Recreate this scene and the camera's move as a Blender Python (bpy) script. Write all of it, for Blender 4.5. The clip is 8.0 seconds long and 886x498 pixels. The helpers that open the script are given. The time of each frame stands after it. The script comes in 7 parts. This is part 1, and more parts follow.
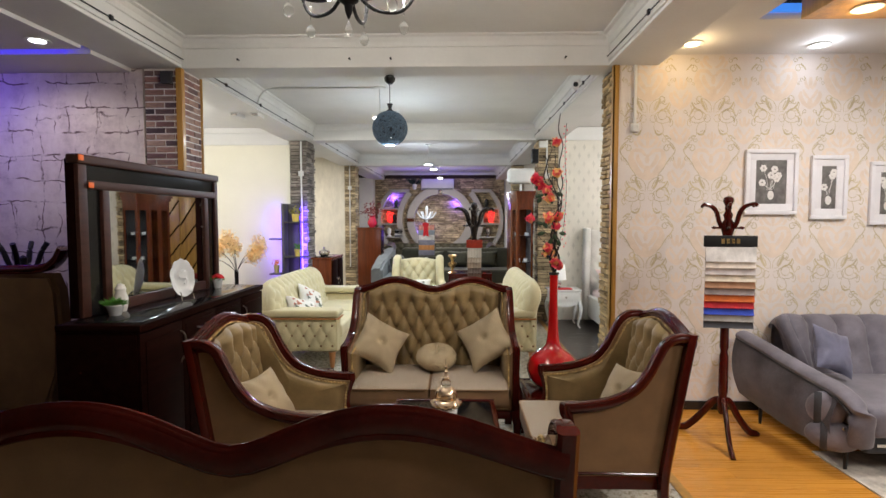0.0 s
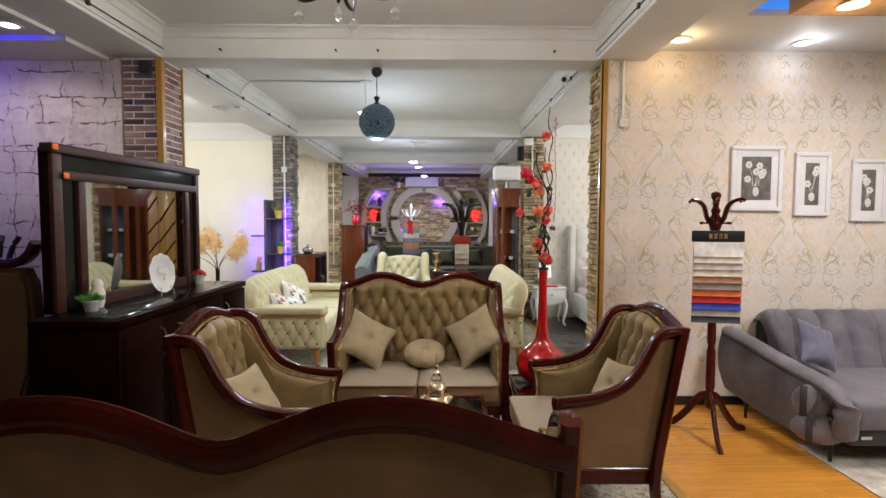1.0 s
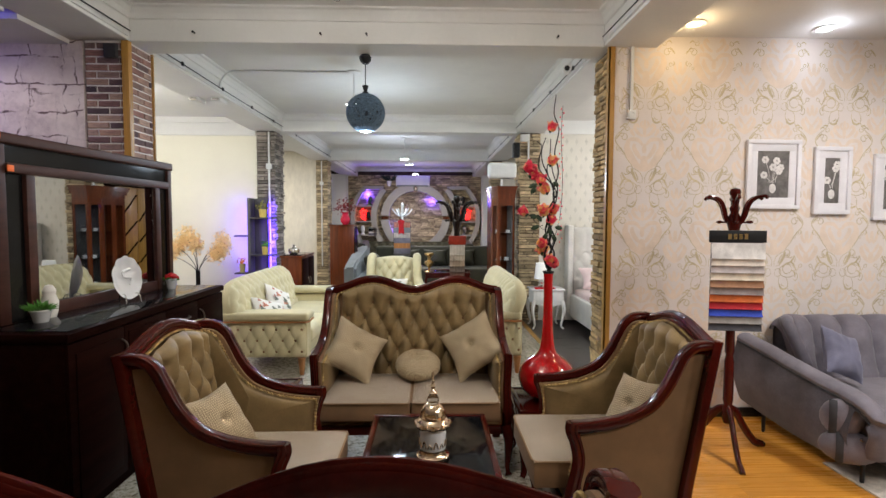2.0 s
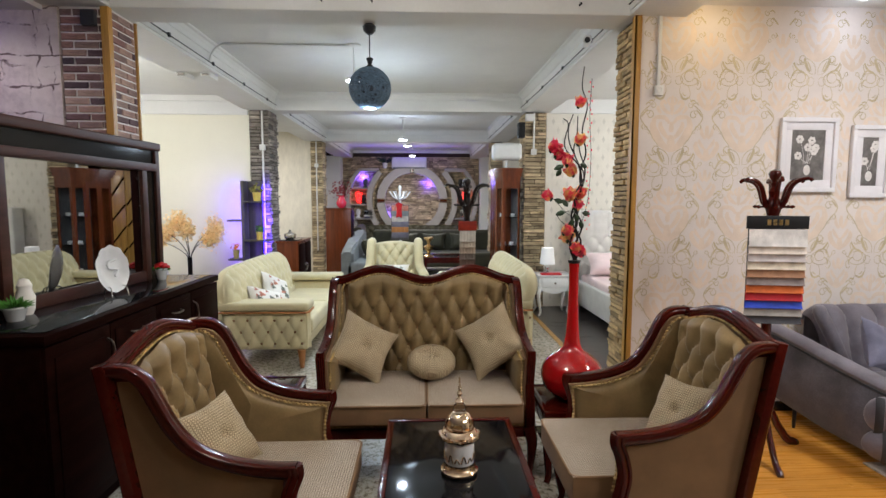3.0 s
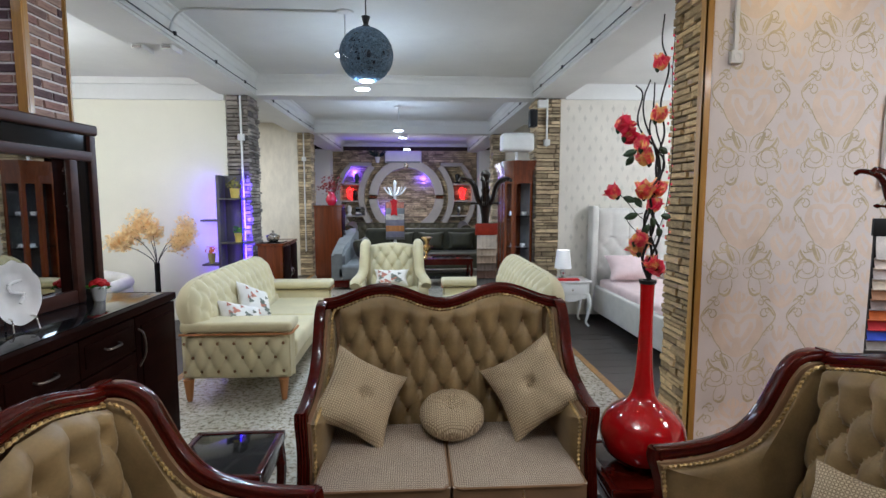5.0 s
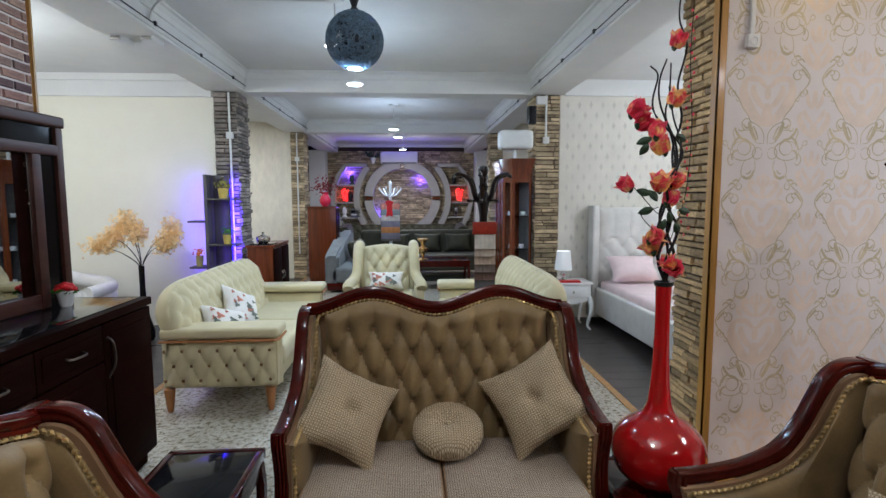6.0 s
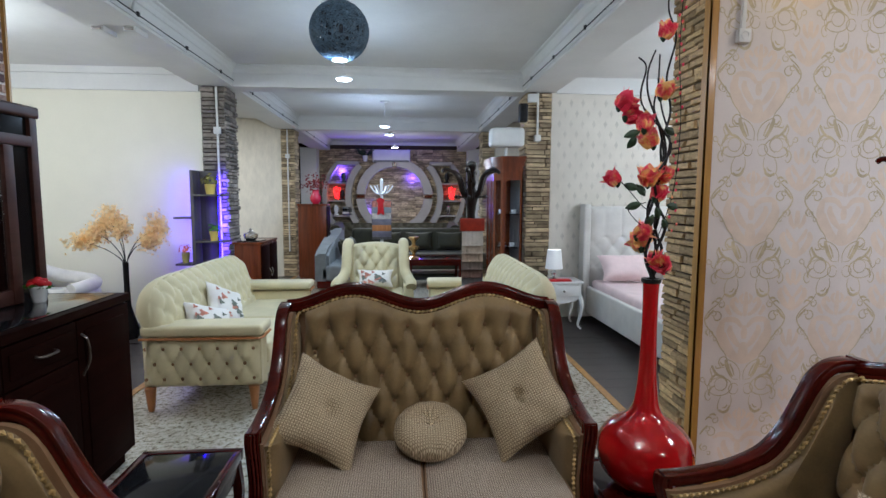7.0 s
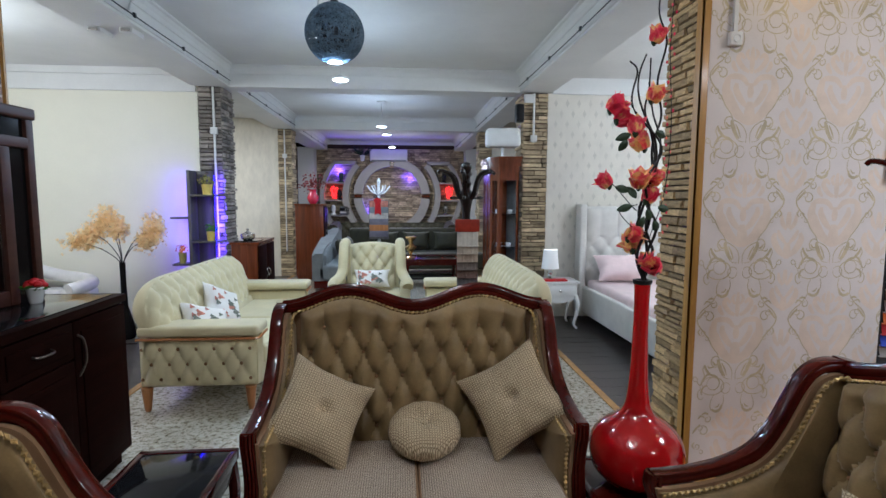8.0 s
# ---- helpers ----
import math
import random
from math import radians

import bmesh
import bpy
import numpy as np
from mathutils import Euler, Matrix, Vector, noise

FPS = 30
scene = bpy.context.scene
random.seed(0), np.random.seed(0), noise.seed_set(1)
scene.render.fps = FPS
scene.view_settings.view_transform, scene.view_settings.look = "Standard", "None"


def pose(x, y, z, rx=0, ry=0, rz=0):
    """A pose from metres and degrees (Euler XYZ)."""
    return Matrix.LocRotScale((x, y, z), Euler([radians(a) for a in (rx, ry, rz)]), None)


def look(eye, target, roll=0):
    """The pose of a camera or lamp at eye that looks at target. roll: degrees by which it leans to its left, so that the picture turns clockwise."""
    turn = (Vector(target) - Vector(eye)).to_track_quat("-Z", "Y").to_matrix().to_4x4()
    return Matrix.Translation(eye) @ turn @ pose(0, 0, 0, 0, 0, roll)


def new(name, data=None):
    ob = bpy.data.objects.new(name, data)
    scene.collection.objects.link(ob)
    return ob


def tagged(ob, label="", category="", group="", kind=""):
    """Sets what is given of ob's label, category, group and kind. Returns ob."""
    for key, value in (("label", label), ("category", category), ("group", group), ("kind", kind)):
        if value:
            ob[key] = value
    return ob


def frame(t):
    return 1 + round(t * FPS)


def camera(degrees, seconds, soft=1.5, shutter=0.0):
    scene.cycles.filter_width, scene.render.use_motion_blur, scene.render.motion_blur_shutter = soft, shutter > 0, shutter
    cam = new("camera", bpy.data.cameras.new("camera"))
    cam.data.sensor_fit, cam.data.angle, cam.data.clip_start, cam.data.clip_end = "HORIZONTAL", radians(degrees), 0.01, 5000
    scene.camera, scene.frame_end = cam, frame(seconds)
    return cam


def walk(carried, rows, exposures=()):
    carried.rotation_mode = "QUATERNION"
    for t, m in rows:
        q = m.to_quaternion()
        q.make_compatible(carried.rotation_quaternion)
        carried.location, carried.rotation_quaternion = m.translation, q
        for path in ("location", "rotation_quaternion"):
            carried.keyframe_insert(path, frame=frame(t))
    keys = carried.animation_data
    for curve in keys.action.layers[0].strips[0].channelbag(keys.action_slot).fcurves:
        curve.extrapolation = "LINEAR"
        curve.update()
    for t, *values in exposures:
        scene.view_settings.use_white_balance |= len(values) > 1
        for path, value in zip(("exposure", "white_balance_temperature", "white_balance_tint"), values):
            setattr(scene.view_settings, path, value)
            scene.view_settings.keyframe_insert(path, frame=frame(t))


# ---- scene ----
cam = camera(81.5, 8.0)
PATH = [
    (0, (0.262, 1.382, 1.605), (0.21, 3.378, 1.492), 0.0),
    (0.5, (0.25, 1.39, 1.59), (0.228, 3.387, 1.468), 0.3),
    (1, (0.22, 1.431, 1.566), (0.235, 3.428, 1.452), 0.2),
    (1.5, (0.218, 1.585, 1.553), (0.252, 3.582, 1.439), 0.1),
    (2.8, (0.084, 1.996, 1.58), (0.16, 3.989, 1.431), 0.2),
    (3, (0.06, 2.043, 1.577), (0.14, 4.033, 1.393), 0.1),
    (3.5, (0.075, 2.23, 1.582), (0.175, 4.218, 1.386), 0.1),
    (4, (0.057, 2.481, 1.573), (0.169, 4.468, 1.373), 0.2),
    (4.5, (-0.047, 2.709, 1.555), (0.067, 4.696, 1.355), 0.3),
    (5, (-0.059, 2.861, 1.59), (0.056, 4.847, 1.39), 0.0),
    (6.5, (-0.01, 3.119, 1.538), (0.124, 5.106, 1.35), -0.1),
    (7, (0.01, 3.125, 1.534), (0.161, 5.109, 1.341), 0.2),
    (7.5, (-0.015, 3.097, 1.549), (0.129, 5.083, 1.354), -0.2),
    (8, (0.025, 3.105, 1.545), (0.184, 5.089, 1.349), 0.2),
]
LOOKS = ((0, 0.05, 6500, 10), (1.5, 0.03, 6400, 10), (3.5, -0.06, 6050, 9), (4.5, -0.14, 5750, 9), (6.5, -0.36, 5500, 8), (8, -0.34, 5400, 8))
walk(cam, [(t, look(eye, aim, roll)) for t, eye, aim, roll in PATH], LOOKS)

# ---- world and lights ----
world = bpy.data.worlds.new("world")
scene.world = world
world.use_nodes = True
world.node_tree.nodes["Background"].inputs[0].default_value = (0.6, 0.7, 1.0, 1)
world.node_tree.nodes["Background"].inputs[1].default_value = 0.02
scene.view_settings.exposure = 0.0


def lamp(name, kind, at, watts, color=(1, 1, 1), size=0.1, target=None, spot=120, size_y=None):
    data = bpy.data.lights.new(name, kind)
    data.energy, data.color = watts, color
    if kind == "AREA":
        data.size = size
        if size_y:
            data.shape, data.size_y = "RECTANGLE", size_y
        else:
            data.shape = "DISK"
    else:
        data.shadow_soft_size = size
    if kind == "SPOT":
        data.spot_size, data.spot_blend = radians(spot), 0.6
    ob = new(name, data)
    ob.matrix_world = look(at, target or (at[0], at[1] + 0.001, at[2] - 1))
    return ob


COOL, WARM, NEUTRAL, VIOLET = (0.74, 0.87, 1.0), (1.0, 0.72, 0.38), (1.0, 0.93, 0.84), (0.14, 0.06, 1.0)
lamp("chandelier_light", "POINT", (-0.22, 3.72, 2.74), 82, NEUTRAL, 0.12)
# Added fill from over the side room; no such lamp is known.
lamp("front_bay_light", "AREA", (2.3, 1.7, 2.95), 30, NEUTRAL, 0.4)
lamp("middle_bay_light", "AREA", (-0.615, 7.32, 2.735), 24, COOL, 0.16)
lamp("middle_bay_lamp", "AREA", (-0.600, 8.62, 2.725), 24, COOL, 0.16)
# Omni fill without a fitting, spreads the two lamps' light to the ceiling.
lamp("middle_bay_glow", "POINT", (-0.45, 7.9, 2.3), 20, COOL, 0.15)
lamp("pendant_light", "POINT", (-0.33, 5.96, 2.235), 9, COOL, 0.05)
lamp("rear_bay_light", "AREA", (-0.298, 11.75, 2.68), 24, COOL, 0.16)
lamp("rear_bay_lamp", "AREA", (-0.258, 13.15, 2.72), 20, COOL, 0.16)
# Fill point added between the rear lamps, again without a fitting.
lamp("rear_bay_glow", "POINT", (-0.4, 11.6, 2.3), 30, COOL, 0.15)
lamp("end_bay_light", "AREA", (-0.20, 15.6, 2.72), 55, NEUTRAL, 0.16)
# Fill point added to lift the end bay; nothing hangs here.
lamp("end_bay_glow", "POINT", (-0.3, 15.4, 2.3), 32, NEUTRAL, 0.15)
# Four added fills for the side bays; none has a known fitting.
lamp("left_bay_light", "POINT", (-3.9, 7.3, 2.6), 92, (1.0, 0.99, 0.92), 0.2)
lamp("right_bay_light", "POINT", (3.8, 7.5, 2.55), 110, (0.97, 0.98, 0.96), 0.2)
lamp("left_rear_light", "AREA", (-3.6, 11.5, 3.0), 75, NEUTRAL, 0.5)
lamp("right_rear_light", "AREA", (3.6, 11.5, 3.0), 30, NEUTRAL, 0.5)
lamp("warm_downlight", "POINT", (2.06, 5.40, 2.86), 2.4, WARM, 0.06)
lamp("white_downlight", "POINT", (3.05, 5.44, 2.86), 2.0, (0.86, 0.90, 1.0), 0.06)
lamp("panel_downlight", "POINT", (2.68, 4.55, 2.76), 3.5, WARM, 0.06)
# Broad added fill under the panel, apart from the panel's own downlight.
lamp("box_downlight", "AREA", (3.3, 4.2, 2.85), 42, (1.0, 0.96, 0.93), 0.5)
# Unseen fill standing in for further ceiling lights of the side room.
lamp("side_room_light", "AREA", (3.6, 2.2, 3.0), 54, (1.0, 0.96, 0.93), 0.5)
lamp("left_downlight", "SPOT", (-3.0, 4.9, 2.83), 26, (1.0, 0.9, 0.84), 0.06, (-3.0, 5.5, 1.0), 140)
lamp("violet_strip_light", "AREA", (-4.4, 5.0, 2.82), 10, VIOLET, 1.6, (-4.4, 5.9, 1.9), size_y=0.05)
lamp("violet_shelf_light", "AREA", (-2.19, 9.50, 1.2), 14, VIOLET, 0.02, (-2.25, 9.9, 1.2), size_y=1.2)
lamp("violet_wall_light", "AREA", (-2.56, 9.45, 1.2), 6, VIOLET, 0.03, (-2.75, 9.62, 1.2), size_y=1.2)
lamp("violet_end_light", "AREA", (-0.25, 17.3, 3.02), 2.5, VIOLET, 2.6, (-0.25, 17.9, 2.5), size_y=0.05)
lamp("violet_cove_light", "AREA", (-0.25, 16.6, 2.9), 2, VIOLET, 3.0, (-0.25, 16.6, 4.0), size_y=0.1)
for vx, vz in ((-1.72, 2.28), (0.25, 2.12), (-0.78, 1.22)):
    lamp("violet_niche_light", "POINT", (vx, 17.715, vz), 14.0, VIOLET, 0.03)
for sx in (-1.9, 1.35):
    lamp("red_niche_light", "POINT", (sx, 17.55, 1.75), 0.6, (1.0, 0.03, 0.02), 0.04)
lamp("bedside_light", "POINT", (1.825, 9.20, 0.83), 0.8, NEUTRAL, 0.05)


# ---- materials ----
def nodes_of(name):
    m = bpy.data.materials.new(name)
    m.use_nodes = True
    nt = m.node_tree
    return m, nt, nt.nodes["Principled BSDF"]


def link(nt, a, b):
    nt.links.new(a, b)


def ramp(nt, fac, stops):
    r = nt.nodes.new("ShaderNodeValToRGB")
    els = r.color_ramp.elements
    while len(els) < len(stops):
        els.new(0.5)
    for e, (p, c) in zip(els, stops):
        e.position, e.color = p, (*c, 1)
    link(nt, fac, r.inputs[0])
    return r.outputs[0]


def coords(nt, scale=(1, 1, 1), rot=(0, 0, 0)):
    tc, mp = nt.nodes.new("ShaderNodeTexCoord"), nt.nodes.new("ShaderNodeMapping")
    mp.inputs["Scale"].default_value = scale
    mp.inputs["Rotation"].default_value = rot
    link(nt, tc.outputs["Object"], mp.inputs[0])
    return mp.outputs[0]


def noise_tex(nt, vec, scale, detail=4, rough=0.6):
    n = nt.nodes.new("ShaderNodeTexNoise")
    n.inputs["Scale"].default_value, n.inputs["Detail"].default_value, n.inputs["Roughness"].default_value = scale, detail, rough
    link(nt, vec, n.inputs["Vector"])
    return n.outputs[0]


def bump(nt, bsdf, height, strength, distance=0.01):
    b = nt.nodes.new("ShaderNodeBump")
    b.inputs["Strength"].default_value, b.inputs["Distance"].default_value = strength, distance
    link(nt, height, b.inputs["Height"])
    link(nt, b.outputs[0], bsdf.inputs["Normal"])


def mixed(nt, a, b, fac, mode="MIX"):
    m = nt.nodes.new("ShaderNodeMix")
    m.data_type, m.blend_type = "RGBA", mode
    for sock, v in ((m.inputs[0], fac), (m.inputs[6], a), (m.inputs[7], b)):
        if hasattr(v, "links"):
            link(nt, v, sock)
        else:
            sock.default_value = (*v, 1) if isinstance(v, tuple) else v
    return m.outputs[2]


def mat(name, color, rough=0.5, metal=0.0, vary=0.18, scale=6.0, grain=60.0, relief=0.08, coat=0.0, stretch=(1, 1, 1), sheen=0.0, per_object=0.0, per_island=0.0):
    m, nt, b = nodes_of(name)
    v = coords(nt, stretch)
    big, fine = noise_tex(nt, v, scale), noise_tex(nt, v, grain, 3)
    dark, light = tuple(c * (1 - vary) for c in color), tuple(min(1, c * (1 + vary)) for c in color)
    col = ramp(nt, big, ((0.3, dark), (0.7, light)))
    fc = ramp(nt, fine, ((0.3, (1 - vary * 0.6,) * 3), (0.7, (1, 1, 1))))
    col = mixed(nt, col, fc, 1.0, "MULTIPLY")
    for amount, src in ((per_object, "ShaderNodeObjectInfo"), (per_island, "ShaderNodeNewGeometry")):
        if amount:
            o = nt.nodes.new(src)
            rnd = o.outputs["Random"] if src == "ShaderNodeObjectInfo" else o.outputs["Random Per Island"]
            col = mixed(nt, col, ramp(nt, rnd, ((0, (1 - amount,) * 3), (1, (1, 1, 1)))), 1.0, "MULTIPLY")
    link(nt, col, b.inputs["Base Color"])
    rr = nt.nodes.new("ShaderNodeMapRange")
    rr.inputs[3].default_value, rr.inputs[4].default_value = max(0.02, rough - 0.08), min(1, rough + 0.08)
    link(nt, big, rr.inputs[0])
    link(nt, rr.outputs[0], b.inputs["Roughness"])
    b.inputs["Metallic"].default_value = metal
    b.inputs["Coat Weight"].default_value = coat
    b.inputs["Specular IOR Level"].default_value = 0.35
    b.inputs["Coat Roughness"].default_value = 0.12
    b.inputs["Sheen Weight"].default_value = sheen
    if relief:
        bump(nt, b, fine, relief, 0.004)
    return m


def glow(name, color, strength):
    m, nt, b = nodes_of(name)
    b.inputs["Base Color"].default_value = (*color, 1)
    b.inputs["Emission Color"].default_value = (*color, 1)
    b.inputs["Emission Strength"].default_value = strength
    return m


def glass_mat(name, color=(0.95, 0.97, 0.97), rough=0.02):
    m, nt, b = nodes_of(name)
    b.inputs["Base Color"].default_value = (*color, 1)
    b.inputs["Transmission Weight"].default_value = 1.0
    b.inputs["Roughness"].default_value = rough
    b.inputs["IOR"].default_value = 1.1
    return m


def weave(name, color, light, pitch, rough=0.75, turn=45, upright=False):
    """Woven upholstery with a small diamond figure."""
    m, nt, b = nodes_of(name)
    v = coords(nt, (1 / pitch,) * 3, (0, radians(turn), 0) if upright else (0, 0, radians(turn)))
    sep = nt.nodes.new("ShaderNodeSeparateXYZ")
    link(nt, v, sep.inputs[0])
    waves = []
    for i in range(3):
        s = nt.nodes.new("ShaderNodeMath")
        s.operation = "SINE"
        link(nt, sep.outputs[i], s.inputs[0])
        waves.append(s.outputs[0])
    add = nt.nodes.new("ShaderNodeMath")
    add.operation = "MULTIPLY"
    link(nt, waves[0], add.inputs[0])
    link(nt, waves[2 if upright else 1], add.inputs[1])
    cell = nt.nodes.new("ShaderNodeMath")
    cell.operation = "ABSOLUTE"
    link(nt, add.outputs[0], cell.inputs[0])
    n = noise_tex(nt, coords(nt), 220, 2)
    big = noise_tex(nt, coords(nt), 5)
    col = ramp(nt, cell.outputs[0], ((0.04, light), (0.22, color), (0.55, color), (0.85, light)))
    col = mixed(nt, col, ramp(nt, n, ((0.3, (0.75,) * 3), (0.7, (1,) * 3))), 1.0, "MULTIPLY")
    col = mixed(nt, col, ramp(nt, big, ((0.3, (0.85,) * 3), (0.7, (1,) * 3))), 1.0, "MULTIPLY")
    link(nt, col, b.inputs["Base Color"])
    b.inputs["Roughness"].default_value = rough
    b.inputs["Sheen Weight"].default_value = 0.05
    bump(nt, b, cell.outputs[0], 0.2, 0.002)
    return m


def stone_paper(name):
    """Printed wallpaper of large pale stone blocks with dark cracks."""
    m, nt, b = nodes_of(name)
    v = coords(nt)
    sep, com = nt.nodes.new("ShaderNodeSeparateXYZ"), nt.nodes.new("ShaderNodeCombineXYZ")
    along = nt.nodes.new("ShaderNodeMath")
    link(nt, v, sep.inputs[0])
    link(nt, sep.outputs[0], along.inputs[0])
    link(nt, sep.outputs[1], along.inputs[1])
    link(nt, along.outputs[0], com.inputs[0])
    link(nt, sep.outputs[2], com.inputs[1])
    flat = com.outputs[0]

    def warped(scale, amount):
        w = nt.nodes.new("ShaderNodeTexNoise")
        w.inputs["Scale"].default_value, w.inputs["Detail"].default_value = scale, 4
        link(nt, flat, w.inputs["Vector"])
        return mixed(nt, flat, w.outputs[1], amount)
    crack = None
    for (wide, high, gap, off), (ws, wa), (g0, g1, gs) in (((0.36, 0.175, 0.0075, 0.37), (3.4, 0.14), (0.46, 0.56, 4.2)), ((0.25, 0.31, 0.0065, 0.62), (4.7, 0.16), (0.50, 0.60, 3.6))):
        br = nt.nodes.new("ShaderNodeTexBrick")
        br.offset, br.squash, br.squash_frequency = off, 0.62, 2
        br.inputs["Scale"].default_value = 1.0
        br.inputs["Mortar Size"].default_value = gap
        br.inputs["Mortar Smooth"].default_value = 0.55
        br.inputs["Brick Width"].default_value, br.inputs["Row Height"].default_value = wide, high
        link(nt, warped(ws, wa), br.inputs["Vector"])
        line = ramp(nt, br.outputs["Fac"], ((0.1, (1, 1, 1)), (0.75, (0.62, 0.54, 0.53)), (1.0, (0.20, 0.15, 0.15))))
        line = mixed(nt, (1.0, 1.0, 1.0), line, ramp(nt, noise_tex(nt, flat, gs, 4, 0.7), ((g0, (0.06,) * 3), (g1, (1,) * 3))))
        crack = line if crack is None else mixed(nt, crack, line, 1.0, "MULTIPLY")
    tone = ramp(nt, noise_tex(nt, v, 5, 6, 0.7), ((0.25, (0.38, 0.30, 0.29)), (0.5, (0.64, 0.55, 0.51)), (0.75, (0.74, 0.67, 0.62))))
    link(nt, mixed(nt, tone, crack, 1.0, "MULTIPLY"), b.inputs["Base Color"])
    b.inputs["Roughness"].default_value = 0.6
    bump(nt, b, noise_tex(nt, v, 9, 6), 0.25, 0.01)
    return m


def terrazzo(name):
    m, nt, b = nodes_of(name)
    v = coords(nt)
    vo = nt.nodes.new("ShaderNodeTexVoronoi")
    vo.inputs["Scale"].default_value = 42
    link(nt, v, vo.inputs["Vector"])
    chips = ramp(nt, noise_tex(nt, v, 27, 5, 0.75), ((0.34, (0.08, 0.068, 0.05)), (0.44, (0.32, 0.28, 0.21)), (0.5, (0.52, 0.48, 0.41)), (0.8, (0.64, 0.61, 0.54))))
    spots = ramp(nt, vo.outputs[0], ((0.0, (0.55, 0.5, 0.42)), (0.35, (1, 1, 1))))
    big = ramp(nt, noise_tex(nt, v, 1.6, 5), ((0.35, (0.72, 0.72, 0.68)), (0.65, (1, 1, 1))))
    col = mixed(nt, chips, spots, 1.0, "MULTIPLY")
    col = mixed(nt, col, big, 1.0, "MULTIPLY")
    link(nt, col, b.inputs["Base Color"])
    b.inputs["Roughness"].default_value = 0.22
    return m


def wood(name, color, rough=0.22, coat=0.6, along=(0.35, 6, 6), vary=0.45, per_object=0.0, spec=0.35):
    """Lacquered wood: grain runs along the axis with the small stretch."""
    m = mat(name, color, rough, 0, vary, 3.0, 26.0, 0.03, coat, along, 0, per_object)
    m.node_tree.nodes["Principled BSDF"].inputs["Specular IOR Level"].default_value = spec
    return m


FRAME_WOOD = wood("walnut_frame_wood", (0.055, 0.020, 0.014), 0.4, 0.0, (6, 0.4, 6), 0.3, 0, 0.2)
MAHOGANY = wood("mahogany", (0.064, 0.0052, 0.0026), 0.14, 0.0, (2, 2, 2), 0.35, 0, 0.32)
ESPRESSO = wood("espresso_wood", (0.012, 0.0034, 0.0024), 0.36, 0.0, (6, 0.4, 6), 0.35, 0, 0.06)
ESPRESSO.node_tree.nodes["Principled BSDF"].inputs["IOR"].default_value = 1.16
BROWN_WOOD = wood("brown_wood", (0.135, 0.030, 0.008), 0.22, 0.1, (6, 6, 0.4), 0.35)
TRIM_WOOD = wood("golden_trim_wood", (0.46, 0.24, 0.05), 0.35, 0.3, (6, 6, 0.4), 0.3)
LEG_WOOD = wood("honey_leg_wood", (0.42, 0.17, 0.05), 0.35, 0.3, (6, 6, 0.5), 0.25)
OAK = mat("oak_laminate", (0.66, 0.285, 0.042), 0.28, 0, 0.045, 2.2, 16, 0.02, 0.3, (0.7, 4, 1), 0, 0.14)
DARK_LAMINATE = mat("dark_laminate", (0.055, 0.045, 0.04), 0.3, 0, 0.3, 2.0, 30, 0.04, 0.2, (0.6, 7, 1), 0, 0, 0.35)
TAN = mat("tan_velvet_leather", (0.240, 0.160, 0.066), 0.5, 0, 0.2, 7, 120, 0.06, 0, (1, 1, 1), 0.08)
TAN_BACK = mat("tan_back_fabric", (0.235, 0.132, 0.062), 0.85, 0, 0.14, 5, 260, 0.12, 0, (1, 1, 1), 0.05)
SEAT_WEAVE = weave("seat_weave", (0.19, 0.13, 0.085), (0.72, 0.61, 0.48), 0.0040)
PILLOW_WEAVE = weave("pillow_weave", (0.24, 0.165, 0.085), (0.72, 0.58, 0.37), 0.0046, 0.75, 45, True)
CORD = mat("twisted_gold_cord", (0.62, 0.42, 0.16), 0.45, 0.35, 0.25, 30, 120, 0.05, 0, (1, 1, 1), 0, 0, 0.55)
GOLD = mat("gold", (0.75, 0.52, 0.22), 0.28, 1.0, 0.2, 20, 120, 0.05)
ROSE_GOLD = mat("polished_rose_gold", (0.88, 0.69, 0.50), 0.14, 1.0, 0.12, 30, 120, 0.03)
CREAM = mat("cream_velvet", (0.57, 0.495, 0.295), 0.65, 0, 0.10, 4, 180, 0.06, 0, (1, 1, 1), 0.15)
BED_FABRIC = mat("bed_fabric", (0.66, 0.64, 0.60), 0.7, 0, 0.1, 5, 200, 0.08, 0, (1, 1, 1), 0.3)
PINK_SHEET = mat("pink_sheet", (0.78, 0.62, 0.62), 0.8, 0, 0.08, 6, 90, 0.05, 0, (1, 1, 1), 0.2)
GREY_VELVET = mat("grey_velvet", (0.165, 0.15, 0.18), 0.7, 0, 0.3, 5, 150, 0.06, 0, (1, 1, 1), 0.2)
# The nap's sheen is put into the base colour as strong mottling.
VELVET_NAP = mat("sheen_mottled_velvet", (0.085, 0.08, 0.10), 0.65, 0, 0.62, 3.6, 150, 0.06, 0, (1, 1, 1), 0.3)
GREY_DARK = mat("dark_grey_velvet", (0.032, 0.032, 0.038), 0.7, 0, 0.35, 7, 150, 0.06, 0, (1, 1, 1), 0.15)
BLUE_VELVET = mat("blue_grey_velvet", (0.14, 0.14, 0.21), 0.65, 0, 0.25, 6, 150, 0.06, 0, (1, 1, 1), 0.2)
GREEN_VELVET = mat("dark_green_velvet", (0.042, 0.037, 0.018), 0.7, 0, 0.3, 6, 150, 0.06, 0, (1, 1, 1), 0.12)
PALE_GREY = mat("pale_grey_fabric", (0.21, 0.22, 0.22), 0.8, 0, 0.15, 6, 150, 0.06)
PLASTER = mat("white_plaster", (0.74, 0.735, 0.71), 0.7, 0, 0.05, 1.6, 40, 0.06)
